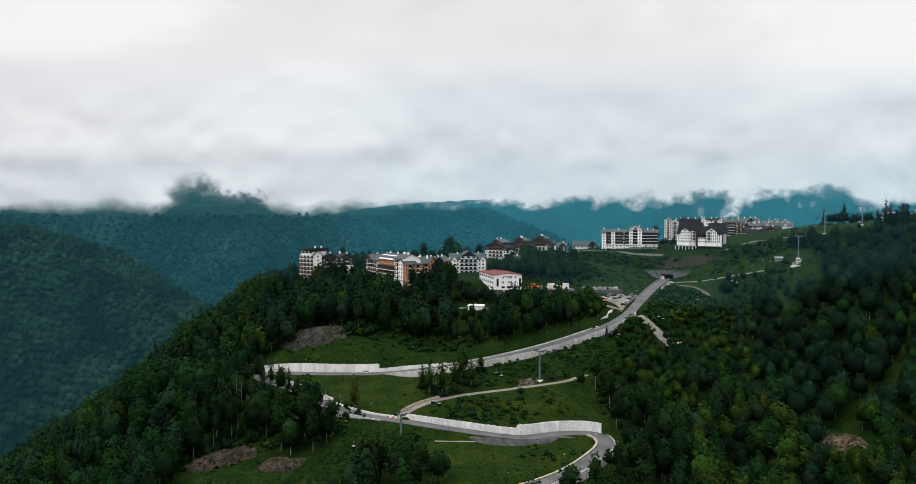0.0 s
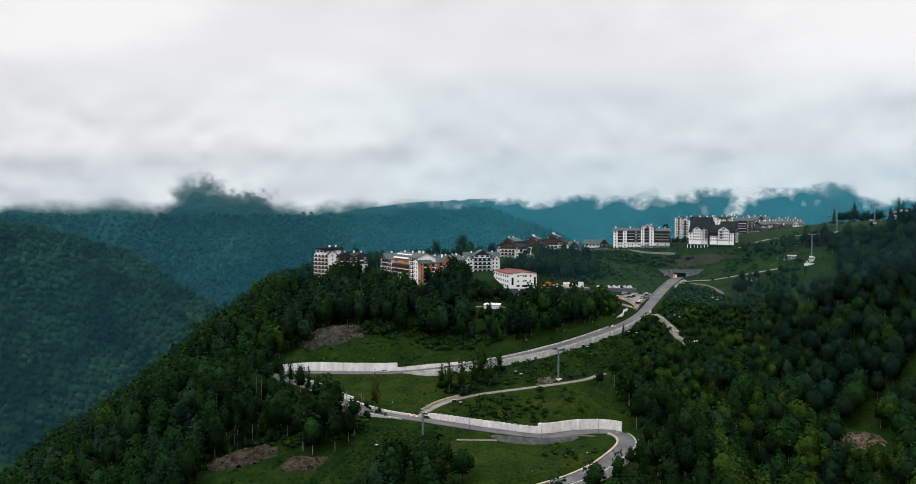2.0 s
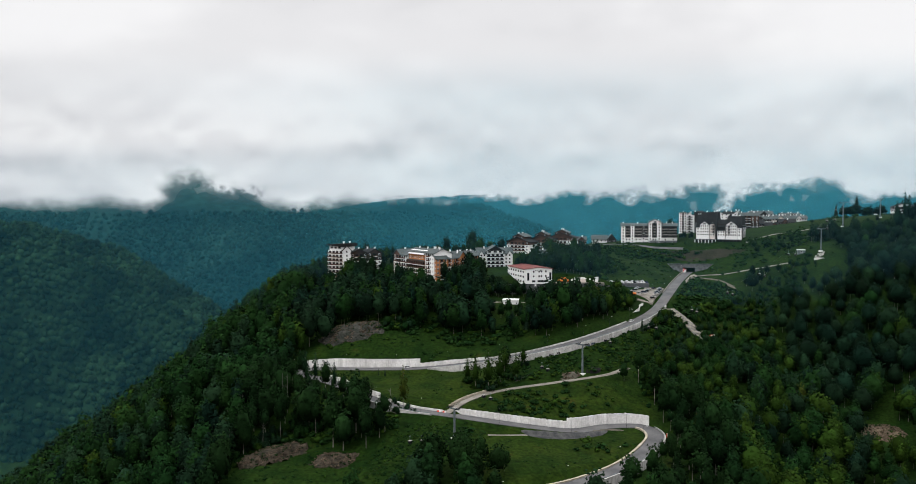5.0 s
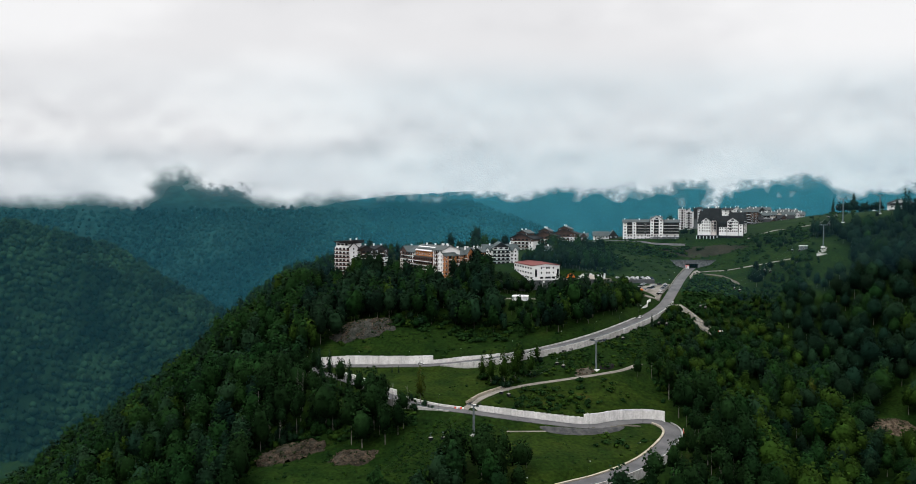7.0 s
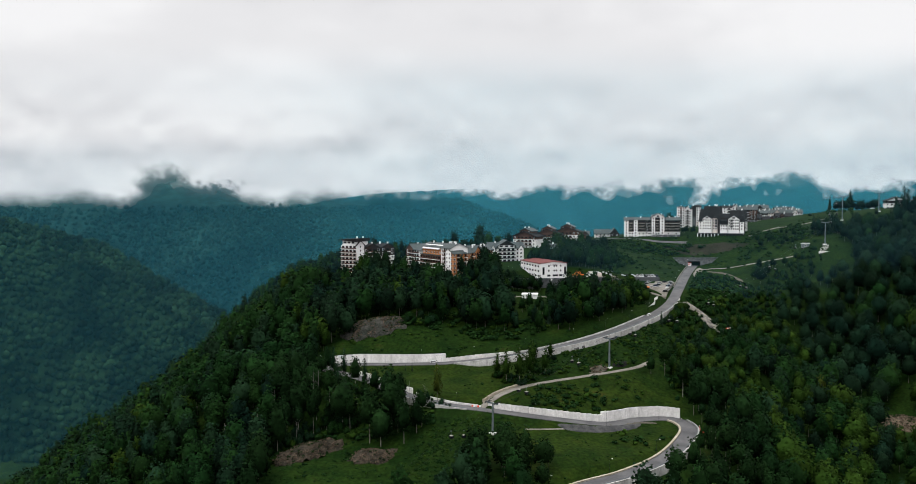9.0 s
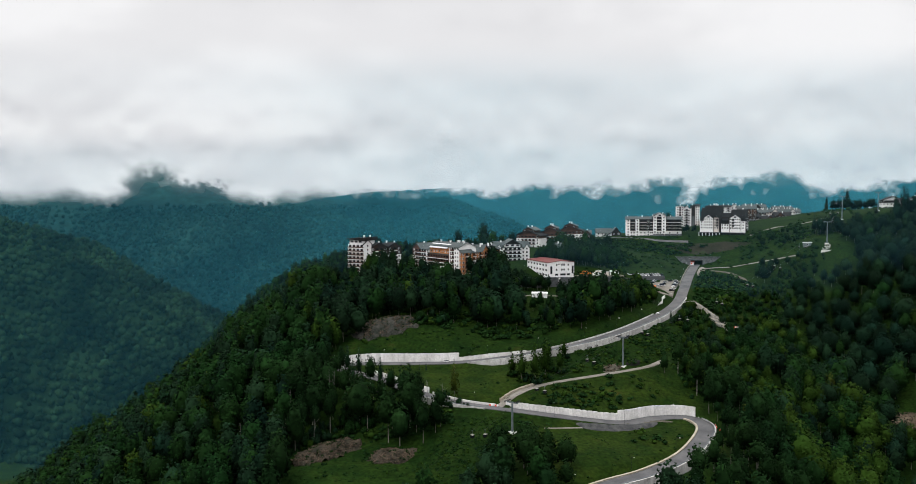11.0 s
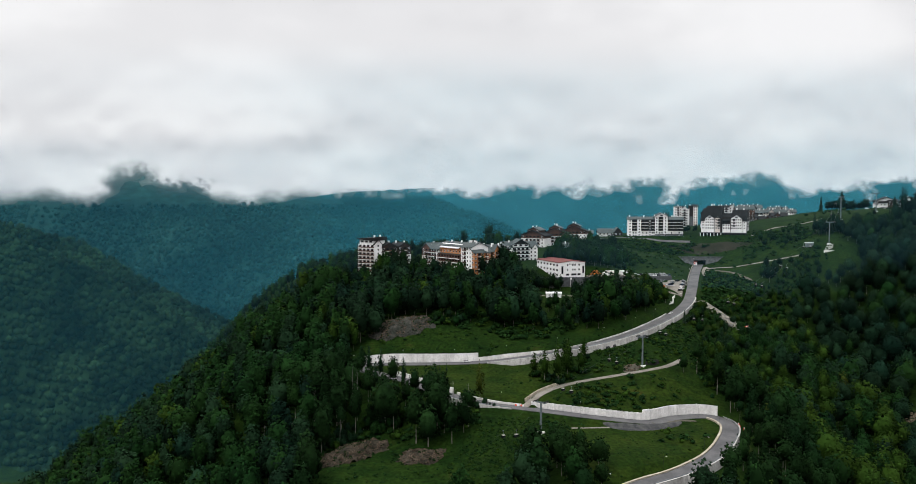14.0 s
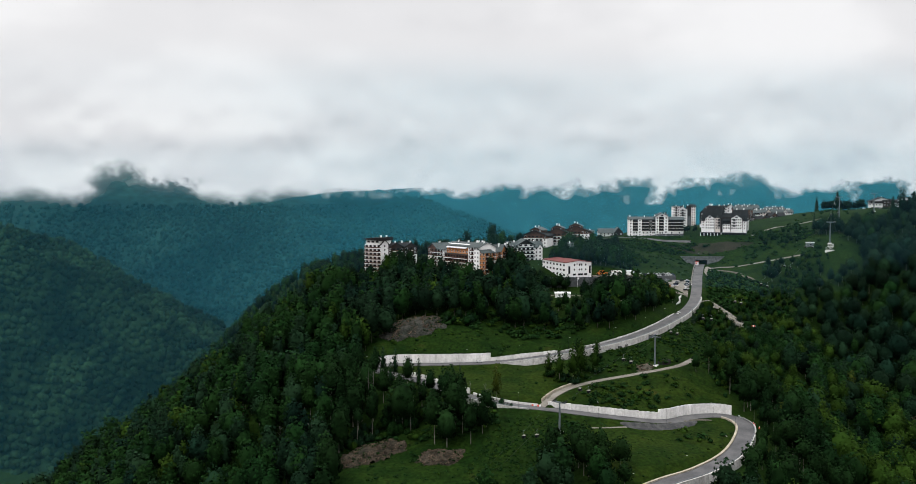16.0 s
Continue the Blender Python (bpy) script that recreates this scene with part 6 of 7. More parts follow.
wing(b, w - 4, w, 6.2, 17.8, 4.2, 4, fh=2.9, bands=((99, WHITE),), roof=None, faces="r", sink=8)
for x in (20.4, 29.6, 41.0):
    g = Geo()
    g.box(x - 0.9, x + 0.9, 1.4, 3.3, 4.2, 16.5)
    part("cladding", g, DARK, b, "dark timber cladding strip")
for x, z in ((8.5, 28.3), (16, 28.3), (26, 20.8), (34, 24.3), (41, 24.3)):
    chimneys(b, [(x, 11, z)], h=1.6)
g = Geo()
g.box(-1, w + 1, -3, 0.2, 0.9, 1.5)
part("canopy", g, STONE, b)
for k in range(14):
    g = Geo()
    x = 0.2 + k * (w - 0.4) / 13
    g.box(x - 0.3, x + 0.3, -2.8, -2.2, -3, 0.9)
    part("pillar", g, WHITE if k < 7 else DARK, b)
g = Geo()
g.box(0, w, -1.0, -0.4, -3, 0.88)
part("glazing", g, GLASS, b, "dark glazed ground floor")
b, w = house("hotel", "tall white hotel tower with a dark cladding strip", (243, 1006), (269, 1000), 106.5, group="village buildings")
wing(b, 0, 8, 0, 14, 0, 9, fh=2.95, bands=((99, WHITE),), roof="flat", roof_mat=ROOF_DARK, faces="fl", balconies=(1,), rail=DARK, stacks=1, pitch=2.6)
wing(b, 8, 15, 0.7, 14, 0, 8, fh=2.95, bands=((99, WHITE),), roof="y", rise=3.2, roof_mat=ROOF_DARK, faces="f", balconies=(0, 1), rail=DARK, stacks=1)
wing(b, 15, 17, 0.2, 14, 0, 8, fh=2.95, bands=((99, WHITE),), roof="flat", roof_mat=ROOF_DARK, faces="")
wing(b, 17, 21.5, -0.5, 14, 0, 9, fh=3.0, bands=((5, STONE), (99, DARK)), roof="flat", roof_mat=ROOF_DARK, faces="", stacks=1)
wing(b, 21.5, w, -0.2, 14, 0, 9, fh=2.95, bands=((3, CREAM), (99, WHITE)), roof="x", rise=2.0, roof_mat=ROOF_DARK, faces="fr", pitch=2.4)
b, w = house("hotel", "white hotel block with brown attic among the roofs", (274, 978), (305, 970), 111, group="village buildings")
wing(b, 0, 12, 0, 14, 0, 7, bands=((99, WHITE),), roof="y", rise=2.5, roof_mat=ROOF, gable=WHITE, faces="f", stacks=3)
wing(b, 12, 22, -1, 14, 0, 7, bands=((99, WHITE),), roof="x", rise=2.0, roof_mat=ROOF_DARK, faces="f", stacks=2, balconies=(1,), rail=DARK)
wing(b, 22, w, 1, 14, 0, 7, bands=((99, WHITE),), roof="y", rise=3.0, roof_mat=ROOF_DARK, faces="f", stacks=2)
b, w = house("hotel", "dark brown hotel wing with steep shingled roof", (240, 916), (258, 908), 106, group="village buildings")
wing(b, 0, 9, 0, 12, 0, 7, bands=((3, WHITE), (99, DARK)), roof="y", rise=4.0, roof_mat=ROOF_DARK, gable=DARK, faces="f", rail=DARK)
wing(b, 9, w, 0.6, 12, 0, 7, bands=((99, UMBER),), roof="x", rise=3.4, roof_mat=ROOF_DARK, faces="f", stacks=1)
b, w = house("hotel", "brown timber hotel wing with grey roof beside the village", (295, 951), (315, 946), 113, group="village buildings")
wing(b, 0, w, 0, 12, 0, 6, fh=2.9, bands=((2, STONE), (2, UMBER), (99, BROWN)), roof="x", rise=3.2, roof_mat=ROOF, faces="f", balconies=(1, 2), rail=UMBER, stacks=3)

# the low village at the far end: timber houses in front, grey roofs with white chimneys behind
for p0, p1, base, n, bands, lab, rm, stacks in (((317, 976), (331, 973), 114.6, 2, ((1, CREAM), (9, UMBER)), "low brown timber house with dark roof", ROOF_DARK, 1), ((333, 977), (348, 973), 115.3, 1, ((9, BROWN),), "low timber house with pale ground floor and brown roof", ROOF_DARK, 2),
                                               ((350, 976), (367, 972), 116.0, 2, ((1, CREAM), (9, BROWN)), "dark timber house with broad brown gable", ROOF_DARK, 1), ((331, 1002), (349, 998), 119.2, 2, ((1, WHITE), (9, UMBER)), "white and brown village house with grey roof", ROOF, 5),
                                               ((349, 1004), (367, 1000), 119.6, 2, ((9, CREAM),), "cream village house with grey roof and white chimneys", ROOF, 6), ((367, 1003), (391, 998), 119.6, 2, ((9, WHITE),), "white village house with long grey roof", ROOF, 6),
                                               ((336, 1034), (362, 1028), 121.5, 3, ((2, CREAM), (9, DARK)), "tall house with dark gable behind the village roofs", ROOF, 4), ((372, 1030), (394, 1025), 122.0, 2, ((9, UMBER),), "brown house behind the village roofs", ROOF, 4)):
    b, w = house("village_house", lab, p0, p1, base, group="low village houses")
    wing(b, 0, w, 0, 13, 0, n, bands=bands, roof="x", rise=3.4, roof_mat=rm, faces="f", over=1.2, stacks=stacks, pitch=3.0)
    m_ = w * (0.15 if stacks % 2 else 0.5)
    wing(b, m_, m_ + 6.5, -1, 10, 0, n, bands=bands, roof="y", rise=3.2, roof_mat=rm, faces="f", over=1.0, pitch=3.0)
for p0, p1, base, lab in (((495, 1003), (519, 997), 132.5, "white chalet with dark gables on the hilltop"), ((525, 998), (545, 992), 133, "dark-roofed white chalet on the hilltop")):
    b, w = house("chalet", lab, p0, p1, base, group="timber chalets")
    wing(b, 0, w, 0, 12, 0, 2, bands=((1, WHITE), (9, DARK)), roof="y", rise=4.5, roof_mat=ROOF_DARK, gable=WHITE, balconies=(1, 2, 3), faces="fl", over=1.6, rail=DARK, stacks=1, sink=9)
    wing(b, w * 0.55, w, -2, 8, 0, 2, bands=((9, UMBER),), roof="x", rise=2.5, roof_mat=ROOF_DARK, faces="f", over=0.8, sink=9)

# the dark block wall below the white hall
panel_wall("wall_dark_terrace", "dark block retaining wall below the white hall", np.array([(2, 648, 77.2), (28, 650, 77), (55, 655, 76.6), (80, 662, 76.4), (96, 672, 77)], float), ramp_of((0, 8.2), (0.8, 7.6), (1, 4.5)), below=4, length=4, mat=DARK_WALL, step=False)

# tunnel mouth
portal = root("tunnel_portal", pose(198, 807.5, 78.2, 0, 0, -8), "grey stone tunnel mouth cut into the grassy hill", "tunnel", kind="structure")
for x0, x1, x2, x3 in ((-7, -5.6, -5.6, -20), (5.6, 7, 22, 5.6)):
    g = Geo()
    lo = [(min(x0, x1), 0, -3), (max(x0, x1), 0, -3), (max(x0, x1), 1.2, -3), (min(x0, x1), 1.2, -3)]
    hi = [(min(x2, x3), 0, 9.2), (max(x2, x3), 0, 9.2), (max(x2, x3), 1.2, 9.2), (min(x2, x3), 1.2, 9.2)]
    g.hexa(lo, hi)
    part("wing_wall", g, PORTAL, portal)
for nm, boxes, mt in (("lintel", ((-5.6, 5.6, -0.3, 1.2, 6.0, 9.2),), PORTAL), ("lining", ((-5.6, -5.2, 1.2, 22, -1, 6.0), (5.2, 5.6, 1.2, 22, -1, 6.0), (-5.6, 5.6, 21.6, 22, -1, 6.0), (-5.6, 5.6, 1.2, 22, 6.0, 6.4), (-5.6, 5.6, 1.2, 22, -0.6, 0.3)), HOLE),
                      ("coping", ((-20.3, 22.3, -0.5, 1.4, 9.2, 9.5),), STONE)):
    g = Geo()
    for bx_ in boxes:
        g.box(*bx_)
    part(nm, g, mt, portal)
hut = root("gatehouse", pose(191.5, 806.5, 80, 0, 0, -22), "small red and white barrier hut beside the tunnel", "hut")
g = Geo()
g.box(0, 3, 0, 2.4, -0.6, 2.5)
part("wall", g, CABIN_WHITE, hut)
g = Geo()
g.box(-0.3, 3.3, -0.3, 2.7, 2.5, 2.8)
g.box(0.4, 1.4, -0.06, 0, 0.6, 1.9)
part("roof", g, RED, hut)


# ---- bare ground, paths and stone work ----
brush = []


def mound(name, label, cx, cy, rx, ry, rise, mat, turn=0.0, category="mound", n=44, seed=0.0):
    """A hump of earth or rubble lying on the ground, its rim sunk into it."""
    g = Geo()
    c, s = math.cos(radians(turn)), math.sin(radians(turn))
    u = np.linspace(-1, 1, n)
    U, V = np.meshgrid(u, u)
    px_, py_ = U * rx, V * ry
    x, y = cx + px_ * c - py_ * s, cy + px_ * s + py_ * c
    r = np.hypot(U, V)
    wob = np.array([noise.fractal((a / 8 + seed, b / 8, seed), 1.0, 2.0, 4) for a, b in zip(x.ravel(), y.ravel())]).reshape(r.shape)
    z = land(x.ravel(), y.ravel()).reshape(r.shape) + rise * np.clip(1 - (r * (1 + 0.4 * wob)) ** 2, -1, 1) + 0.3 * wob - 0.3
    if rise > 1.5:
        pick = np.random.default_rng(int(rx * 10)).permutation(n * n)
        pick = [i for i in pick if r.ravel()[i] < 0.97 and noise.noise((x.ravel()[i] / 5, y.ravel()[i] / 5, 4)) > -0.2][:int(rx * ry * 2.2)]
        brush.extend((x.ravel()[i], y.ravel()[i], z.ravel()[i] - 0.1) for i in pick)
    k = (np.arange(n - 1)[:, None] * n + np.arange(n - 1)).ravel()
    ob = new(name, big_mesh(name, np.c_[x.ravel(), y.ravel(), z.ravel()], np.c_[k, k + 1, k + n + 1, k + n], mat))
    return tagged(ob, label, category, kind="structure")


mound("bank_soil_low", "bare reddish earth bank at the meadow's edge", -126, 450, 18, 11, 6.5, SOIL, 24)
mound("bank_soil_brush", "low bank of earth and dry brush", -92, 433, 13, 7.5, 3.4, SOIL, -12, seed=3.0)
mound("mound_scree", "grey overgrown rubble mound above the meadow", -97, 573, 22, 12, 6.0, SCREE, 5, seed=5.0)
mound("bank_ravine", "bare earth slip in the wooded ravine", 238, 524, 15, 13, 3.0, mottled("sandy slipped earth", (0.045, 0.034, 0.022), (0.105, 0.080, 0.056), 4, fine=0.5, fine_size=1.2, bump=0.8, third=(0.0150, 0.0226, 0.0088)), 20, seed=7.0)
mound("bank_tunnel", "bare dark earth above the tunnel", 215, 835, 46, 11, 1.0, mottled("thin grass on dark earth", (0.013, 0.015, 0.009), (0.022, 0.021, 0.015), 12, fine=0.25, fine_size=1.2, bump=0.1, third=(0.018, 0.028, 0.011)), -22, seed=9.0)
mound("bank_pad", "earth platform at the foot of the pylon", 42, 512.5, 8, 3.5, 1.6, DIRT_DARK, 35, seed=11.0)
# a low black hump marks the dark oval beside the footing
mound("patch_pylon", "low black oval patch beside the pylon footing", 57, 520.5, 7.0, 3.2, 1.0, RUBBER, 25, category="sheeting", seed=12.0)

DRY = mottled("dry brush", (0.034, 0.026, 0.018), (0.090, 0.066, 0.046), 4, fine=0.3, island=0.4)
rs_ = np.random.default_rng(77)
scatter("bank_brush", "dry brush and low weeds on the earth banks", WEED, [(*p, rs_.uniform(0.3, 1.1), rs_.uniform(0.7, 1.5)) for p in brush], (LEAF_BUSH, DRY), "brush", tones=(0.3, 0.7))


def path(name, label, pts, half, mat=DIRT, lift=0.12, taper=0):
    """A worn strip that follows the ground, lengthwise and across."""
    p = curve([(*q, 0) for q in pts], 1.5)
    if taper:
        end = np.minimum(np.arange(len(p)), np.arange(len(p))[::-1]) / taper
        half = half * np.sqrt(np.clip(end + 0.02, 0, 1))
    across = np.linspace(-1, 1, 7)
    rows_ = []
    for k, u in enumerate(across):
        q = sides(p, half * u)
        wob = 0.25 * half * np.array([noise.noise((a / 4, b / 4, 2.0 + k)) for a, b in q[:, :2]]) if abs(u) == 1 else 0
        q = sides(p, half * u + wob)
        z = land(q[:, 0], q[:, 1]) + (lift if abs(u) < 1 else -0.25)
        rows_.append(np.c_[q[:, :2], z])
    n = len(p)
    k = (np.arange(len(across) - 1)[:, None] * n + np.arange(n - 1)).ravel()
    ob = new(name, big_mesh(name, np.vstack(rows_), np.c_[k, k + 1, k + n + 1, k + n], mat))
    return tagged(ob, label, "path", kind="structure")


path("path_hill", "pale dirt path from the tunnel across the hill", [(196, 786), (207, 786.5), (218, 780.5), (229, 777), (240, 773), (251, 769.5), (262, 767), (276, 763)], 1.5)
path("path_bank", "bare trodden earth on the bank beside the tunnel road", [(197, 780), (205, 773), (211, 761), (214.5, 742), (215, 728)], 2.6, DIRT_DARK, taper=6)
path("path_terrace", "pale terrace road behind the trees", [(80, 848), (96, 862), (112, 872), (136, 872), (172, 862), (205, 852)], 2.6, ASPHALT)
path("path_hotel", "pale path leading from the hotel over the grass", [(262, 836), (280, 846), (304, 862), (330, 872), (360, 880)], 1.6)
path("road_layby", "worn dark asphalt lay-by beside the lower road", [(54, 460), (43, 452.5), (30, 447), (15, 445), (6, 446)], 3.6, mottled("worn dark asphalt", (0.022, 0.024, 0.026), (0.055, 0.056, 0.055), 3, fine=0.3), 0.2, taper=8)
path("verge_low", "worn brown gravel verge inside the lower bend", [(30, 451), (42, 456.5), (54, 462.5), (64, 463.5)], 1.6, DIRT_DARK, 0.22, taper=6)
path("path_meadow", "short pale footpath in the low meadow", [(-12, 441), (-2, 442), (9, 444)], 0.7)
path("road_yard", "gravel lane below the dark wall", [(0, 612), (20, 612), (48, 610), (70, 622)], 1.6)

# car park: a sloping paved field beside the road, and a row of bays above it
g = Geo()
rows_ = [[(127.5, 662, 67.9), (111, 664, 72.3)], [(136, 684, 71.8), (117, 688, 73.8)], [(150, 713, 74.6), (128, 716, 75.4)]]
for (a, b_), (d, c) in zip(rows_, rows_[1:]):
    g.hexa([(*p[:2], p[2] - 3.2) for p in (a, d, c, b_)], [a, d, c, b_])
tagged(new("car_park_lower", g.mesh("car_park_lower", DIRT)), "sloping pale gravel car park beside the road", "car park", kind="structure")
g = Geo()
g.hexa([(96, 702, 74), (138, 716, 74), (136, 730, 76), (94, 716, 76)], [(96, 702, 79.6), (138, 716, 78.4), (136, 730, 79.2), (94, 716, 80.2)])
tagged(new("car_park_upper", g.mesh("car_park_upper", ASPHALT)), "long asphalt parking row below the grassy hill", "car park", kind="structure")
g = Geo()
g.hexa([(52, 660, 80), (92, 672, 80), (88, 684, 80), (50, 676, 80)], [(52, 660, 84.6), (92, 672, 83.6), (88, 684, 83.8), (50, 676, 84.8)])
tagged(new("yard", g.mesh("yard", DIRT)), "pale gravel works yard beside the white hall", "yard", kind="structure")

# stepped stone channel running down into the ravine
chan = curve([(139.5, 657, 64.6), (144, 640, 60), (150, 620, 53), (153, 608, 49)], 2.0)
channel = root("stone_channel", pose(0, 0, 0), "pale stepped stone channel running down the bank", "channel", kind="structure")
for k in range(len(chan) - 1):
    a, b_ = chan[k], chan[k + 1]
    for side in range(6):
        g = Geo()
        o = -3.9 + 1.3 * side
        g.box(o + 0.04, o + 1.14, -1.1, 1.1, -1.6, 0.25 + random.uniform(-0.12, 0.12))
        part("stone", g, CHANNEL if (k + side) % 4 else KERB, channel, m=pose(*(a + b_) / 2, 0, 0, math.degrees(math.atan2(b_[1] - a[1], b_[0] - a[0])) - 90))

# white stones on the bank below the upper pylon
for k in range(90):
    u, v = random.uniform(-4, 4), random.uniform(-8, 8)
    x, y = 299.5 + u + v * 0.35, 755 + v * 0.5
    g = Geo()
    r_ = random.uniform(0.22, 0.46)
    g.v = [tuple(p) for p in ICO_V * r_ * (1.2, 1, 0.7)]
    g.f = [tuple(f) for f in ICO_F]
    g.m = [0] * len(g.f)
    ob = new("boulder", g.mesh("boulder", CONCRETE_GREY))
    ob.matrix_basis = pose(x, y, ground_z(x, y) + 0.15, 0, 0, random.uniform(0, 360))
    tagged(ob, "white boulder on the bank below the pylon", "boulder", "white boulders")
g = Geo()
g.box(-4.5, 4.5, -0.6, 0.6, -1.5, 0.9)
ob = new("retaining_block", g.mesh("retaining_block", CONCRETE))
ob.matrix_basis = pose(296.5, 749, ground_z(296.5, 749), 0, 0, -12)
tagged(ob, "low white concrete block wall below the boulders", "wall")
b, w = house("hut", "small grey metal hut beside the hill path", (287, 773), (293.5, 771.5), ground_z(290, 773))
wing(b, 0, w, 0, 4, 0, 1, fh=3.2, bands=((99, STEEL),), roof="flat", roof_mat=CABIN_WHITE, faces="f", sink=2)


# ---- cable car ----
def pylon(x, y, base, top, turn, label, arm=3.0):
    p = root("lift_pylon", pose(x, y, base, 0, 0, turn), label, "pylon", "cable car pylons")
    h = top - base
    g = Geo()
    g.box(-1.6, 1.6, -1.6, 1.6, -2.0, 0.5)
    part("footing", g, CONCRETE, p, "pale concrete footing")
    g = Geo()
    g.tube((0, 0, 0.5), (0, 0, h), 0.62, 0.42, 10)
    part("mast", g, STEEL, p)
    g = Geo()
    g.box(-arm - 0.4, arm + 0.4, -0.28, 0.28, h - 0.3, h + 0.3)
    g.box(-arm - 0.4, arm + 0.4, -1.2, -1.05, h + 0.6, h + 0.7)
    for s in (-1, 1):
        g.box(s * arm * 0.6 - 0.06, s * arm * 0.6 + 0.06, -1.2, 0.1, h + 0.2, h + 0.65)
    part("crossarm", g, STEEL, p)
    for s in (-1, 1):
        g = Geo()
        g.box(s * arm - 0.15, s * arm + 0.15, -2.6, 2.6, h + 0.3, h + 0.6)
        for k in range(6):
            g.tube((s * arm - 0.12, -2.3 + 0.92 * k, h + 0.75), (s * arm + 0.12, -2.3 + 0.92 * k, h + 0.75), 0.26, 0.26, 8)
        part("sheave_train", g, CABIN_GREY, p, "dark row of cable rollers")
    g = Geo()
    for k in range(int(h / 0.5)):
        g.box(-0.22, 0.22, 0.66, 0.7, 0.8 + 0.5 * k, 0.86 + 0.5 * k)
    g.box(-0.26, -0.22, 0.64, 0.72, 0.5, h)
    g.box(0.22, 0.26, 0.64, 0.72, 0.5, h)
    part("ladder", g, STEEL, p)
    return p


LIFT = [(-120, 345, 2), (-29.4, 435.4, 42.6), (49.6, 516.6, 61.2), (303.5, 762, 122), (366, 854, 144.5), (457, 1010, 153)]
pylon(-29.4, 435.4, ground_z(-29.4, 435.4), 42.3, -44, "grey steel cable car pylon beside the junction")
pylon(49.6, 516.6, 43.0, 60.9, -45, "tall grey steel cable car pylon on an earth platform")
pylon(303.5, 762, ground_z(303.5, 762), 121.8, -44, "tall grey cable car pylon above white boulders")
pylon(366, 854, ground_z(366, 854), 144.5, -38, "grey cable car pylon on the ski slope")
pylon(399.5, 846, ground_z(399.5, 846), 148, -20, "thin cable car pylon on the hilltop")


def rope_point(a, b, s, side):
    a, b = Vector(a), Vector(b)
    d = (b - a).xy.to_3d().normalized()
    p = a.lerp(b, s) + Vector((d.y, -d.x, 0)) * 3.0 * side
    p.z += 0.9 - 4 * s * (1 - s) * (b - a).length ** 2 * 0.00011
    return p


for side in (-1, 1):
    g = Geo()
    for a, b_ in zip(LIFT, LIFT[1:]):
        n = max(8, int((Vector(b_) - Vector(a)).length / 14))
        for k in range(n):
            g.tube(rope_point(a, b_, k / n, side), rope_point(a, b_, (k + 1) / n, side), 0.03, 0.03, 4)
    tagged(new("cable", g.mesh("cable", CABIN_GREY)), "thin steel haul rope of the cable car", "cable", "cable car ropes")

cabin = None
for seg, s, side in ((0, 0.46, 1), (0, 0.50, -1), (0, 0.8, 1), (0, 0.78, -1), (1, 0.22, 1), (1, 0.23, -1), (1, 0.66, 1), (1, 0.68, -1), (2, 0.07, 1), (2, 0.08, -1), (2, 0.22, 1), (2, 0.22, -1), (2, 0.37, 1), (2, 0.38, -1), (2, 0.52, 1), (2, 0.53, -1), (2, 0.67, 1), (2, 0.68, -1), (2, 0.83, 1), (2, 0.83, -1), (3, 0.1, 1), (3, 0.4, -1), (3, 0.45, 1), (3, 0.8, -1)):
    p = rope_point(LIFT[seg], LIFT[seg + 1], s, side)
    m = pose(p.x, p.y, p.z, 0, 0, -44)
    if cabin is None:
        cabin = root("gondola_cabin", m, "small dark gondola cabin with white roof hanging from the cable", "gondola", "gondola cabins")
        g = Geo()
        g.hexa([(-0.6, -0.7, -3.7), (0.6, -0.7, -3.7), (0.6, 0.7, -3.7), (-0.6, 0.7, -3.7)], [(-0.78, -0.88, -2.95), (0.78, -0.88, -2.95), (0.78, 0.88, -2.95), (-0.78, 0.88, -2.95)])
        part("shell", g, CABIN_GREY, cabin)
        g = Geo()
        g.hexa([(-0.78, -0.88, -2.945), (0.78, -0.88, -2.945), (0.78, 0.88, -2.945), (-0.78, 0.88, -2.945)], [(-0.7, -0.8, -2.3), (0.7, -0.8, -2.3), (0.7, 0.8, -2.3), (-0.7, 0.8, -2.3)])
        part("glazing", g, GLASS, cabin)
        g = Geo()
        g.hexa([(-0.75, -0.9, -2.29), (0.75, -0.9, -2.29), (0.75, 0.9, -2.29), (-0.75, 0.9, -2.29)], [(-0.5, -0.6, -2.0), (0.5, -0.6, -2.0), (0.5, 0.6, -2.0), (-0.5, 0.6, -2.0)])
        part("roof", g, CHANNEL, cabin, "pale roof cap")
        g = Geo()
        g.tube((0, 0, -2.0), (0, 0, 0), 0.06, 0.06, 5)
        g.box(-0.1, 0.1, -0.5, 0.5, -0.1, 0.1)
        part("hanger", g, STEEL, cabin)
    else:
        copy_thing(cabin, m)


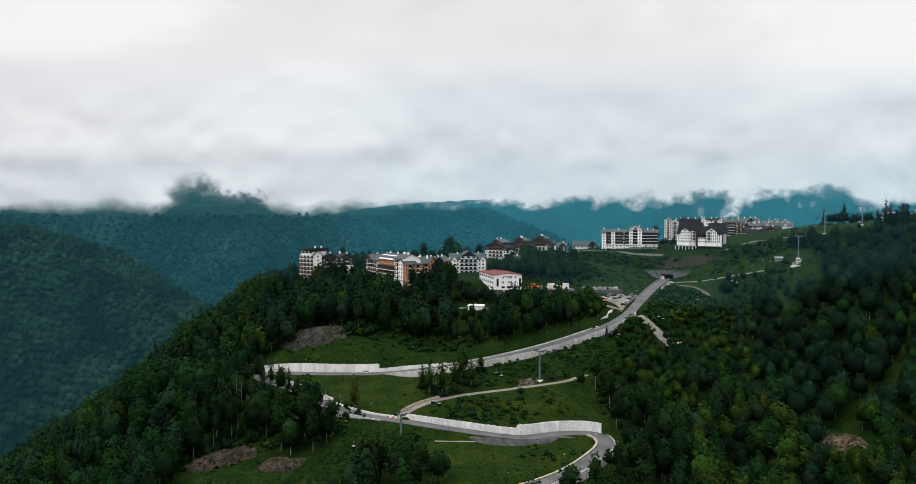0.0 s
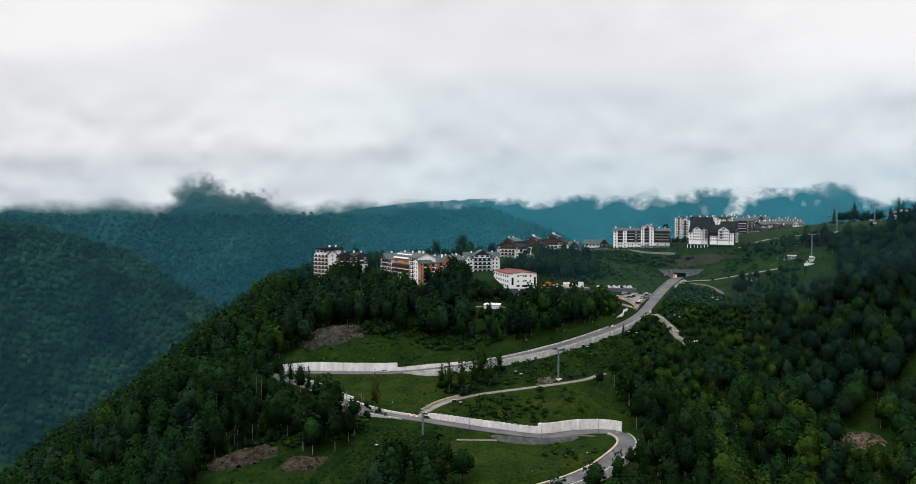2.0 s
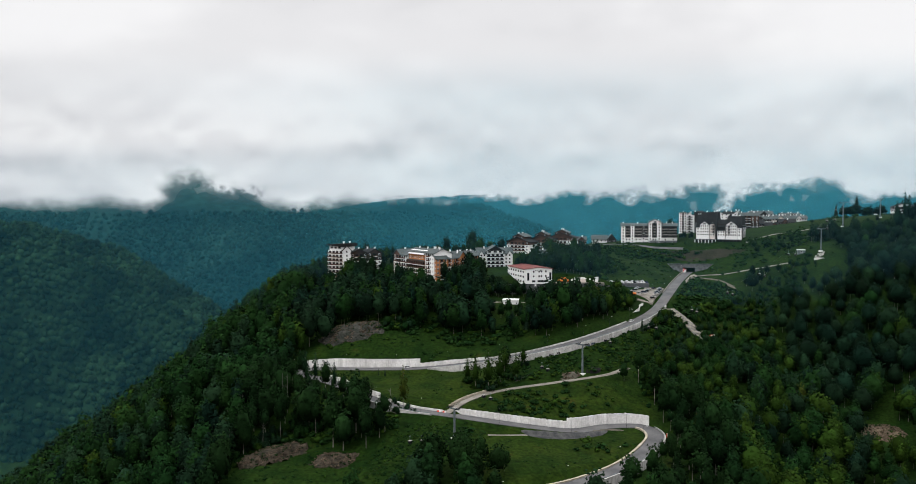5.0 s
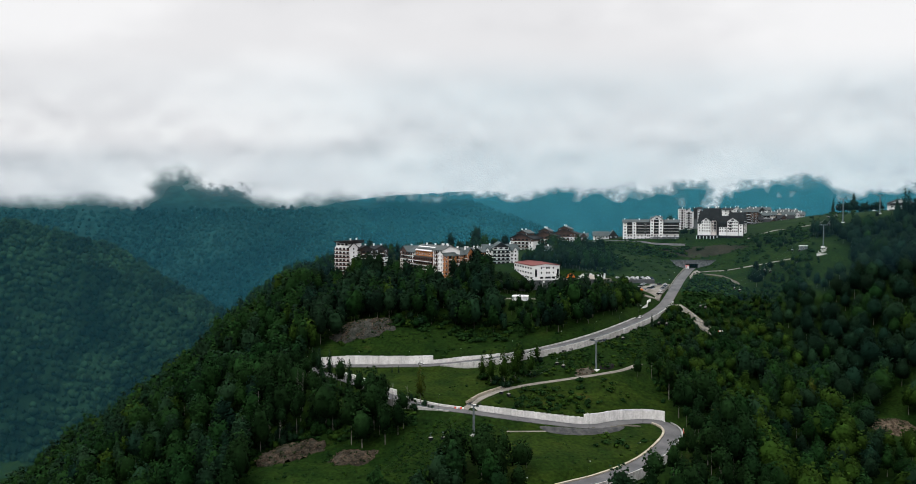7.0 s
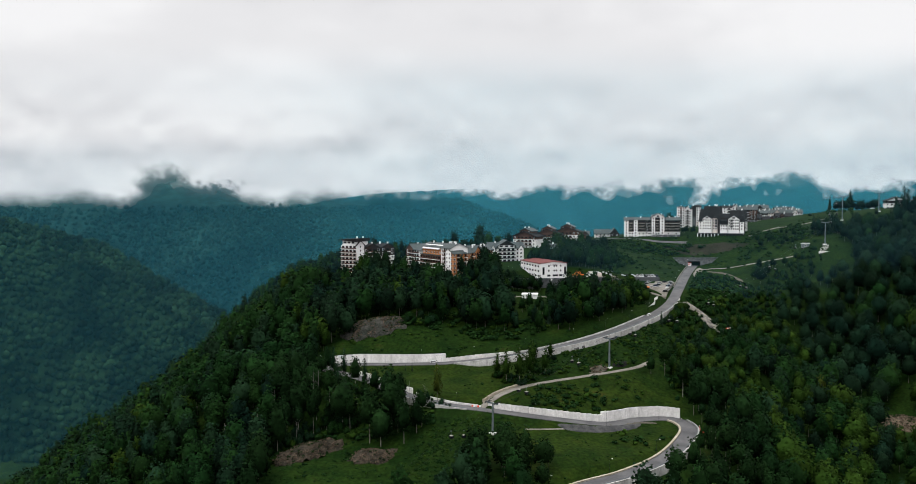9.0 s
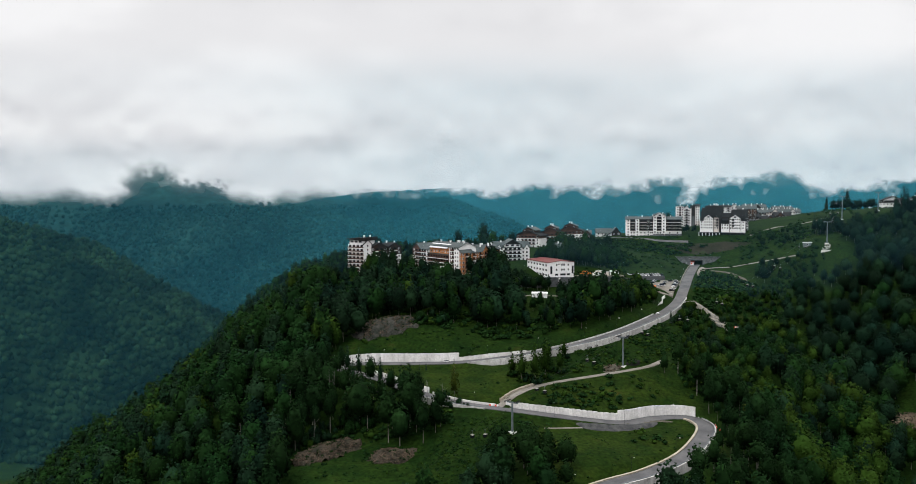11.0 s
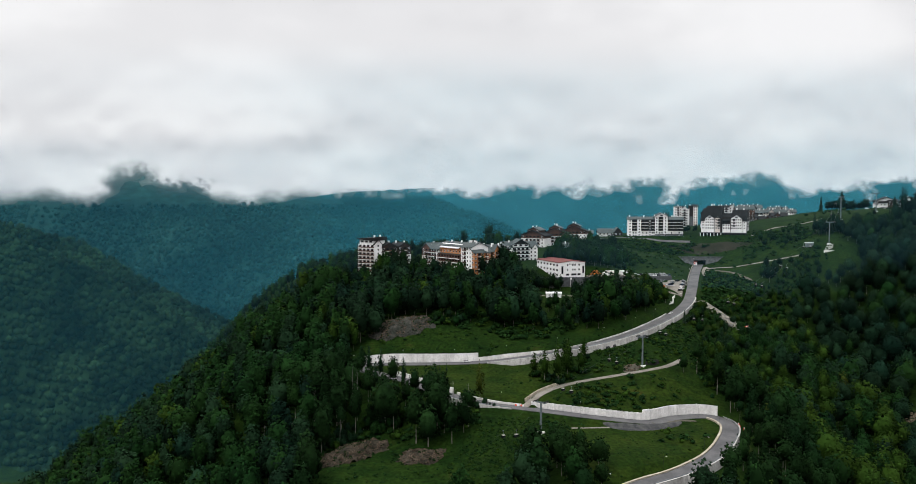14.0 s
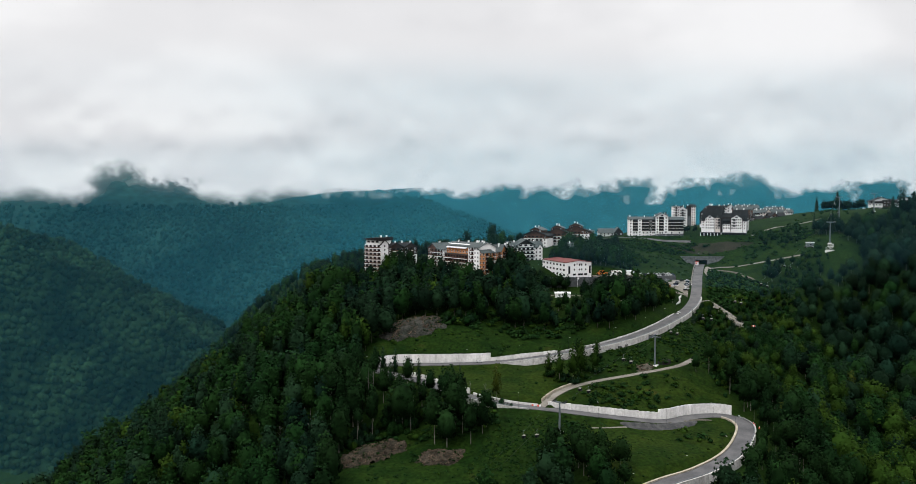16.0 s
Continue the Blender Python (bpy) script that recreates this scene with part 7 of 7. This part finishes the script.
# ---- vehicles ----
def make_car(paint, m, tall=0.0, label="parked car"):
    c = root("car", m, label, "car", "cars on the plateau roads")
    g = Geo()
    L, W = 2.15, 0.88
    g.hexa([(-L, -W, 0.35), (L, -W, 0.35), (L, W, 0.35), (-L, W, 0.35)], [(-L + 0.05, -W, 0.85), (L - 0.1, -W, 0.78), (L - 0.1, W, 0.78), (-L + 0.05, W, 0.85)])
    g.hexa([(-1.55, -W + 0.12, 1.34 + tall), (0.55, -W + 0.12, 1.34 + tall), (0.55, W - 0.12, 1.34 + tall), (-1.55, W - 0.12, 1.34 + tall)], [(-1.4, -W + 0.2, 1.46 + tall), (0.4, -W + 0.2, 1.46 + tall), (0.4, W - 0.2, 1.46 + tall), (-1.4, W - 0.2, 1.46 + tall)])
    part("body", g, paint, c)
    g = Geo()
    g.hexa([(-1.95, -W + 0.04, 0.84), (1.15, -W + 0.04, 0.8), (1.15, W - 0.04, 0.8), (-1.95, W - 0.04, 0.84)], [(-1.56, -W + 0.13, 1.35 + tall), (0.56, -W + 0.13, 1.35 + tall), (0.56, W - 0.13, 1.35 + tall), (-1.56, W - 0.13, 1.35 + tall)])
    part("glazing", g, GLASS, c)
    for x in (-1.35, 1.35):
        for s in (-1, 1):
            g = Geo()
            g.tube((x, s * 0.68, 0.33), (x, s * 0.9, 0.33), 0.33, 0.33, 10)
            part("wheel", g, RUBBER, c)
    return c


models = []


def parked(kind, x, y, z, turn, slope=0.0):
    m = pose(x, y, z, 0, slope, turn)
    if kind >= len(models):
        names = ("white car", "black car", "silver car", "dark blue car", "light grey car")
        models.append(make_car(PAINT[kind], m, 0.12 * (kind % 2), names[kind] + " standing on the plateau"))
        models[-1]["label"] = names[kind] + " parked in the gravel car park"
    else:
        copy_thing(models[kind], m)


for n_, (x, y) in enumerate(((118, 690), (121, 696), (124.5, 703), (139, 694), (141.5, 698.5), (137, 689), (131, 676), (127, 708), (143.5, 703), (122, 681), (129.5, 692), (132, 698), (134.5, 704), (126, 686), (145, 708), (134, 681), (140, 708))):
    u = (y - 664) / 50
    z = (68.5 + 6.6 * u) if x > 128 else (72.4 + 3.0 * u)
    parked(n_ % 5, x, y, z + 0.25, 25 + 9 * (n_ % 3))
for n_ in range(15):
    u = n_ / 14
    parked((n_ * 3 + 1) % 5 if n_ % 3 else 0, 98 + 38 * u, 706 + 13 * u, 79.75 - 1.2 * u, 108 + (n_ % 4))
for n_ in range(9):
    u = n_ / 8
    parked((n_ * 2) % 5 if n_ % 2 else 0, 96 + 38 * u, 711.5 + 13 * u, 80.05 - 1.1 * u, 108 + (n_ % 3))
c = roads["top"]
for n_, (p, kind, side) in enumerate((((101, 607), 0, 1.9), ((-58, 533), 0, 1.8))):
    j = int(np.hypot(c[:, 0] - p[0], c[:, 1] - p[1]).argmin())
    q = sides(c, side)[j]
    d = c[j + 1] - c[j - 1]
    parked(kind, q[0], q[1], q[2] + 0.02, math.degrees(math.atan2(d[1], d[0])), -math.degrees(math.atan2(d[2], math.hypot(d[0], d[1]))))


# orange loader in the car park and the works yard
def digger(x, y, z, turn, label):
    d = root("excavator", pose(x, y, z, 0, 0, turn), label, "excavator", "orange machines")
    for nm, bx_, mt in (("track", (-1.9, 1.9, -1.35, -0.75, 0, 0.8), RUBBER), ("track", (-1.9, 1.9, 0.75, 1.35, 0, 0.8), RUBBER), ("body", (-2.0, 1.2, -1.2, 1.2, 0.9, 2.0), YELLOW), ("cab", (0.2, 1.6, -1.2, -0.1, 2.0, 3.0), GLASS)):
        g = Geo()
        g.box(*bx_)
        part(nm, g, mt, d)
    g = Geo()
    g.tube((1.2, 0.3, 1.6), (3.6, 0.3, 4.0), 0.28, 0.22, 6)
    g.tube((3.6, 0.3, 4.0), (5.4, 0.3, 1.6), 0.22, 0.18, 6)
    part("boom", g, YELLOW, d)
    g = Geo()
    g.hexa([(4.9, -0.3, 0.7), (5.9, -0.3, 0.9), (5.9, 0.9, 0.9), (4.9, 0.9, 0.7)], [(5.0, -0.3, 1.7), (5.7, -0.3, 1.7), (5.7, 0.9, 1.7), (5.0, 0.9, 1.7)])
    part("bucket", g, YELLOW, d)


digger(115.5, 674, 73.4, 150, "orange excavator standing in the gravel car park")
digger(57, 667, 84.6, 20, "orange excavator in the works yard")
digger(62, 670, 84.4, 160, "orange excavator beside the site cabins")
for x, y, l_, h_, mt, lab in ((66, 668, 6, 2.6, CABIN_WHITE, "white site container in the works yard"), (73, 670.5, 6, 2.6, CREAM, "cream site container in the works yard"), (81, 673, 7, 3.4, CABIN_WHITE, "white site cabin beside parked cars"), (70, 676, 8, 3.0, CREAM, "pale stack of building boards")):
    cab = root("container", pose(x, y, 84.1, 0, 0, 16), lab, "container", "site containers")
    g = Geo()
    g.box(0, l_, 0, 2.5, -0.8, h_)
    part("body", g, mt, cab)
    g = Geo()
    for k in range(int(l_ / 0.5)):
        g.box(0.15 + 0.5 * k, 0.35 + 0.5 * k, -0.06, 0, 0.2, h_ - 0.2)
    part("ribs", g, mt, cab)
    g = Geo()
    g.box(-0.1, l_ + 0.1, -0.1, 2.6, h_, h_ + 0.15)
    part("roof", g, CABIN_WHITE, cab)
ob = root("roller_banner", pose(34.5, 650.6, 77), "white flag pole in front of the dark wall", "flag pole")
g = Geo()
g.tube((0, -1.2, -0.5), (0, -1.2, 8.0), 0.09, 0.06, 6)
part("pole", g, CABIN_WHITE, ob)
g = Geo()
g.box(0.08, 1.3, -1.24, -1.18, 6.4, 7.9)
part("flag", g, CABIN_WHITE, ob)

# red and white barriers at the junction and the bend
for x, y, z, turn in ((-37.6, 462.6, 33.9, -8), (-34.6, 462.2, 33.7, -6), (86.5, 459, 20.9, 70), (85.6, 455.5, 20.7, 72), (86, 451, 20.4, 60), (158, 612, 50.2, 20), (160, 613, 50.2, 15)):
    bar = root("barrier", pose(x, y, z, 0, 0, turn), "red and white plastic road barrier", "barrier", "road barriers")
    for s, mt in ((-0.9, RED), (0.1, CABIN_WHITE)):
        g = Geo()
        g.hexa([(s, -0.3, 0), (s + 0.98, -0.3, 0), (s + 0.98, 0.3, 0), (s, 0.3, 0)], [(s, -0.1, 0.95), (s + 0.98, -0.1, 0.95), (s + 0.98, 0.1, 0.95), (s, 0.1, 0.95)])
        part("block", g, mt, bar)

# street lamps
lamp = None
for key, side, start, gap in (("low", 5.6, 16, 14), ("mid", 5.2, 6, 13), ("top", 5.3, 6, 13)):
    c = roads[key]
    edge_ = sides(c, side)
    for j in range(start, len(c) - 4, gap):
        d = c[j + 1] - c[j - 1]
        x, y = edge_[j, :2]
        if nearest(np.array([x]), np.array([y]))[0][0] < 4.6:
            continue
        m = pose(x, y, edge_[j, 2] - 0.3, 0, 0, math.degrees(math.atan2(d[1], d[0])))
        if lamp is None:
            lamp = root("street_lamp", m, "slim grey street lamp beside the mountain road", "street lamp", "street lamps")
            g = Geo()
            g.tube((0, 0, -0.4), (0, 0, 8), 0.075, 0.045, 6)
            part("pole", g, CABIN_GREY, lamp)
            g = Geo()
            g.tube((0, 0, 8), (0, -1.6, 8.4), 0.05, 0.04, 5)
            part("arm", g, CABIN_GREY, lamp)
            g = Geo()
            g.hexa([(-0.14, -2.2, 8.3), (0.14, -2.2, 8.3), (0.14, -1.5, 8.34), (-0.14, -1.5, 8.34)], [(-0.1, -2.15, 8.45), (0.1, -2.15, 8.45), (0.1, -1.55, 8.5), (-0.1, -1.55, 8.5)])
            part("head", g, CABIN_WHITE, lamp)
        else:
            copy_thing(lamp, m)

# steel guard rails on the outer edges of the roads
def guard_rail(label, line):
    rail = root("guard_rail", pose(0, 0, 0), label, "guard rail", "guard rails")
    g = Geo()
    for a, b_ in zip(line, line[1:]):
        g.tube((*a[:2], a[2] + 0.75), (*b_[:2], b_[2] + 0.75), 0.13, 0.13, 5)
    part("beam", g, STEEL, rail)
    g = Geo()
    g.box(-0.08, 0.08, -0.08, 0.08, -0.4, 0.9)
    post = g.mesh("post", STEEL)
    for p in line:
        part("post", post, None, rail, m=pose(*p))


guard_rail("grey steel guard rail round the low bend", sides(stretch_of("low", (-10, 374), (80, 468)), -4.3)[::2])
guard_rail("grey steel guard rail along the upper road", sides(stretch_of("top", (-30, 532), (134, 662)), -4.2)[::2])
guard_rail("grey steel guard rail beside the middle road", sides(stretch_of("mid", (-42, 460), (-78, 480)), 4.1)[::2])

# trodden gravel beside the road to the tunnel
verge = sides(stretch_of("top", (174, 748), (195, 802)), -8.5)
path("verge_tunnel", "trodden pale gravel beside the road to the tunnel", [tuple(p[:2]) for p in verge[::7]], 3.6, taper=6)

# cars parked on the hilltop
for n_, (x, y) in enumerate(((425, 905), (431, 899), (437, 893), (446, 886), (452, 880), (441, 902))):
    parked((0, 2, 0, 1, 0, 3)[n_], x, y, ground_z(x, y) + 0.05, 20 + 15 * (n_ % 3))

# unreadable paint on the wall under the upper road
under = sides(roads["top"], -5.05)
for x0, n_, mt in ((30, 4, CABIN_GREY), (36, 3, CABIN_GREY), (56, 5, PAINT[3]), (62, 4, PAINT[3]), (97, 3, PAINT[2])):
    j = int(np.abs(under[:, 0] - x0).argmin())
    p, d = under[j], under[j + 1] - under[j]
    tag = root("graffiti", pose(p[0], p[1], p[2] - 3.2, 0, 0, math.degrees(math.atan2(d[1], d[0]))), "faded spray-painted bars on the concrete wall", "graffiti")
    for k in range(n_):
        g = Geo()
        g.box(0.9 * k, 0.9 * k + 0.6, -0.05, 0.0, 0, 1.5)
        part("bar", g, mt, tag)
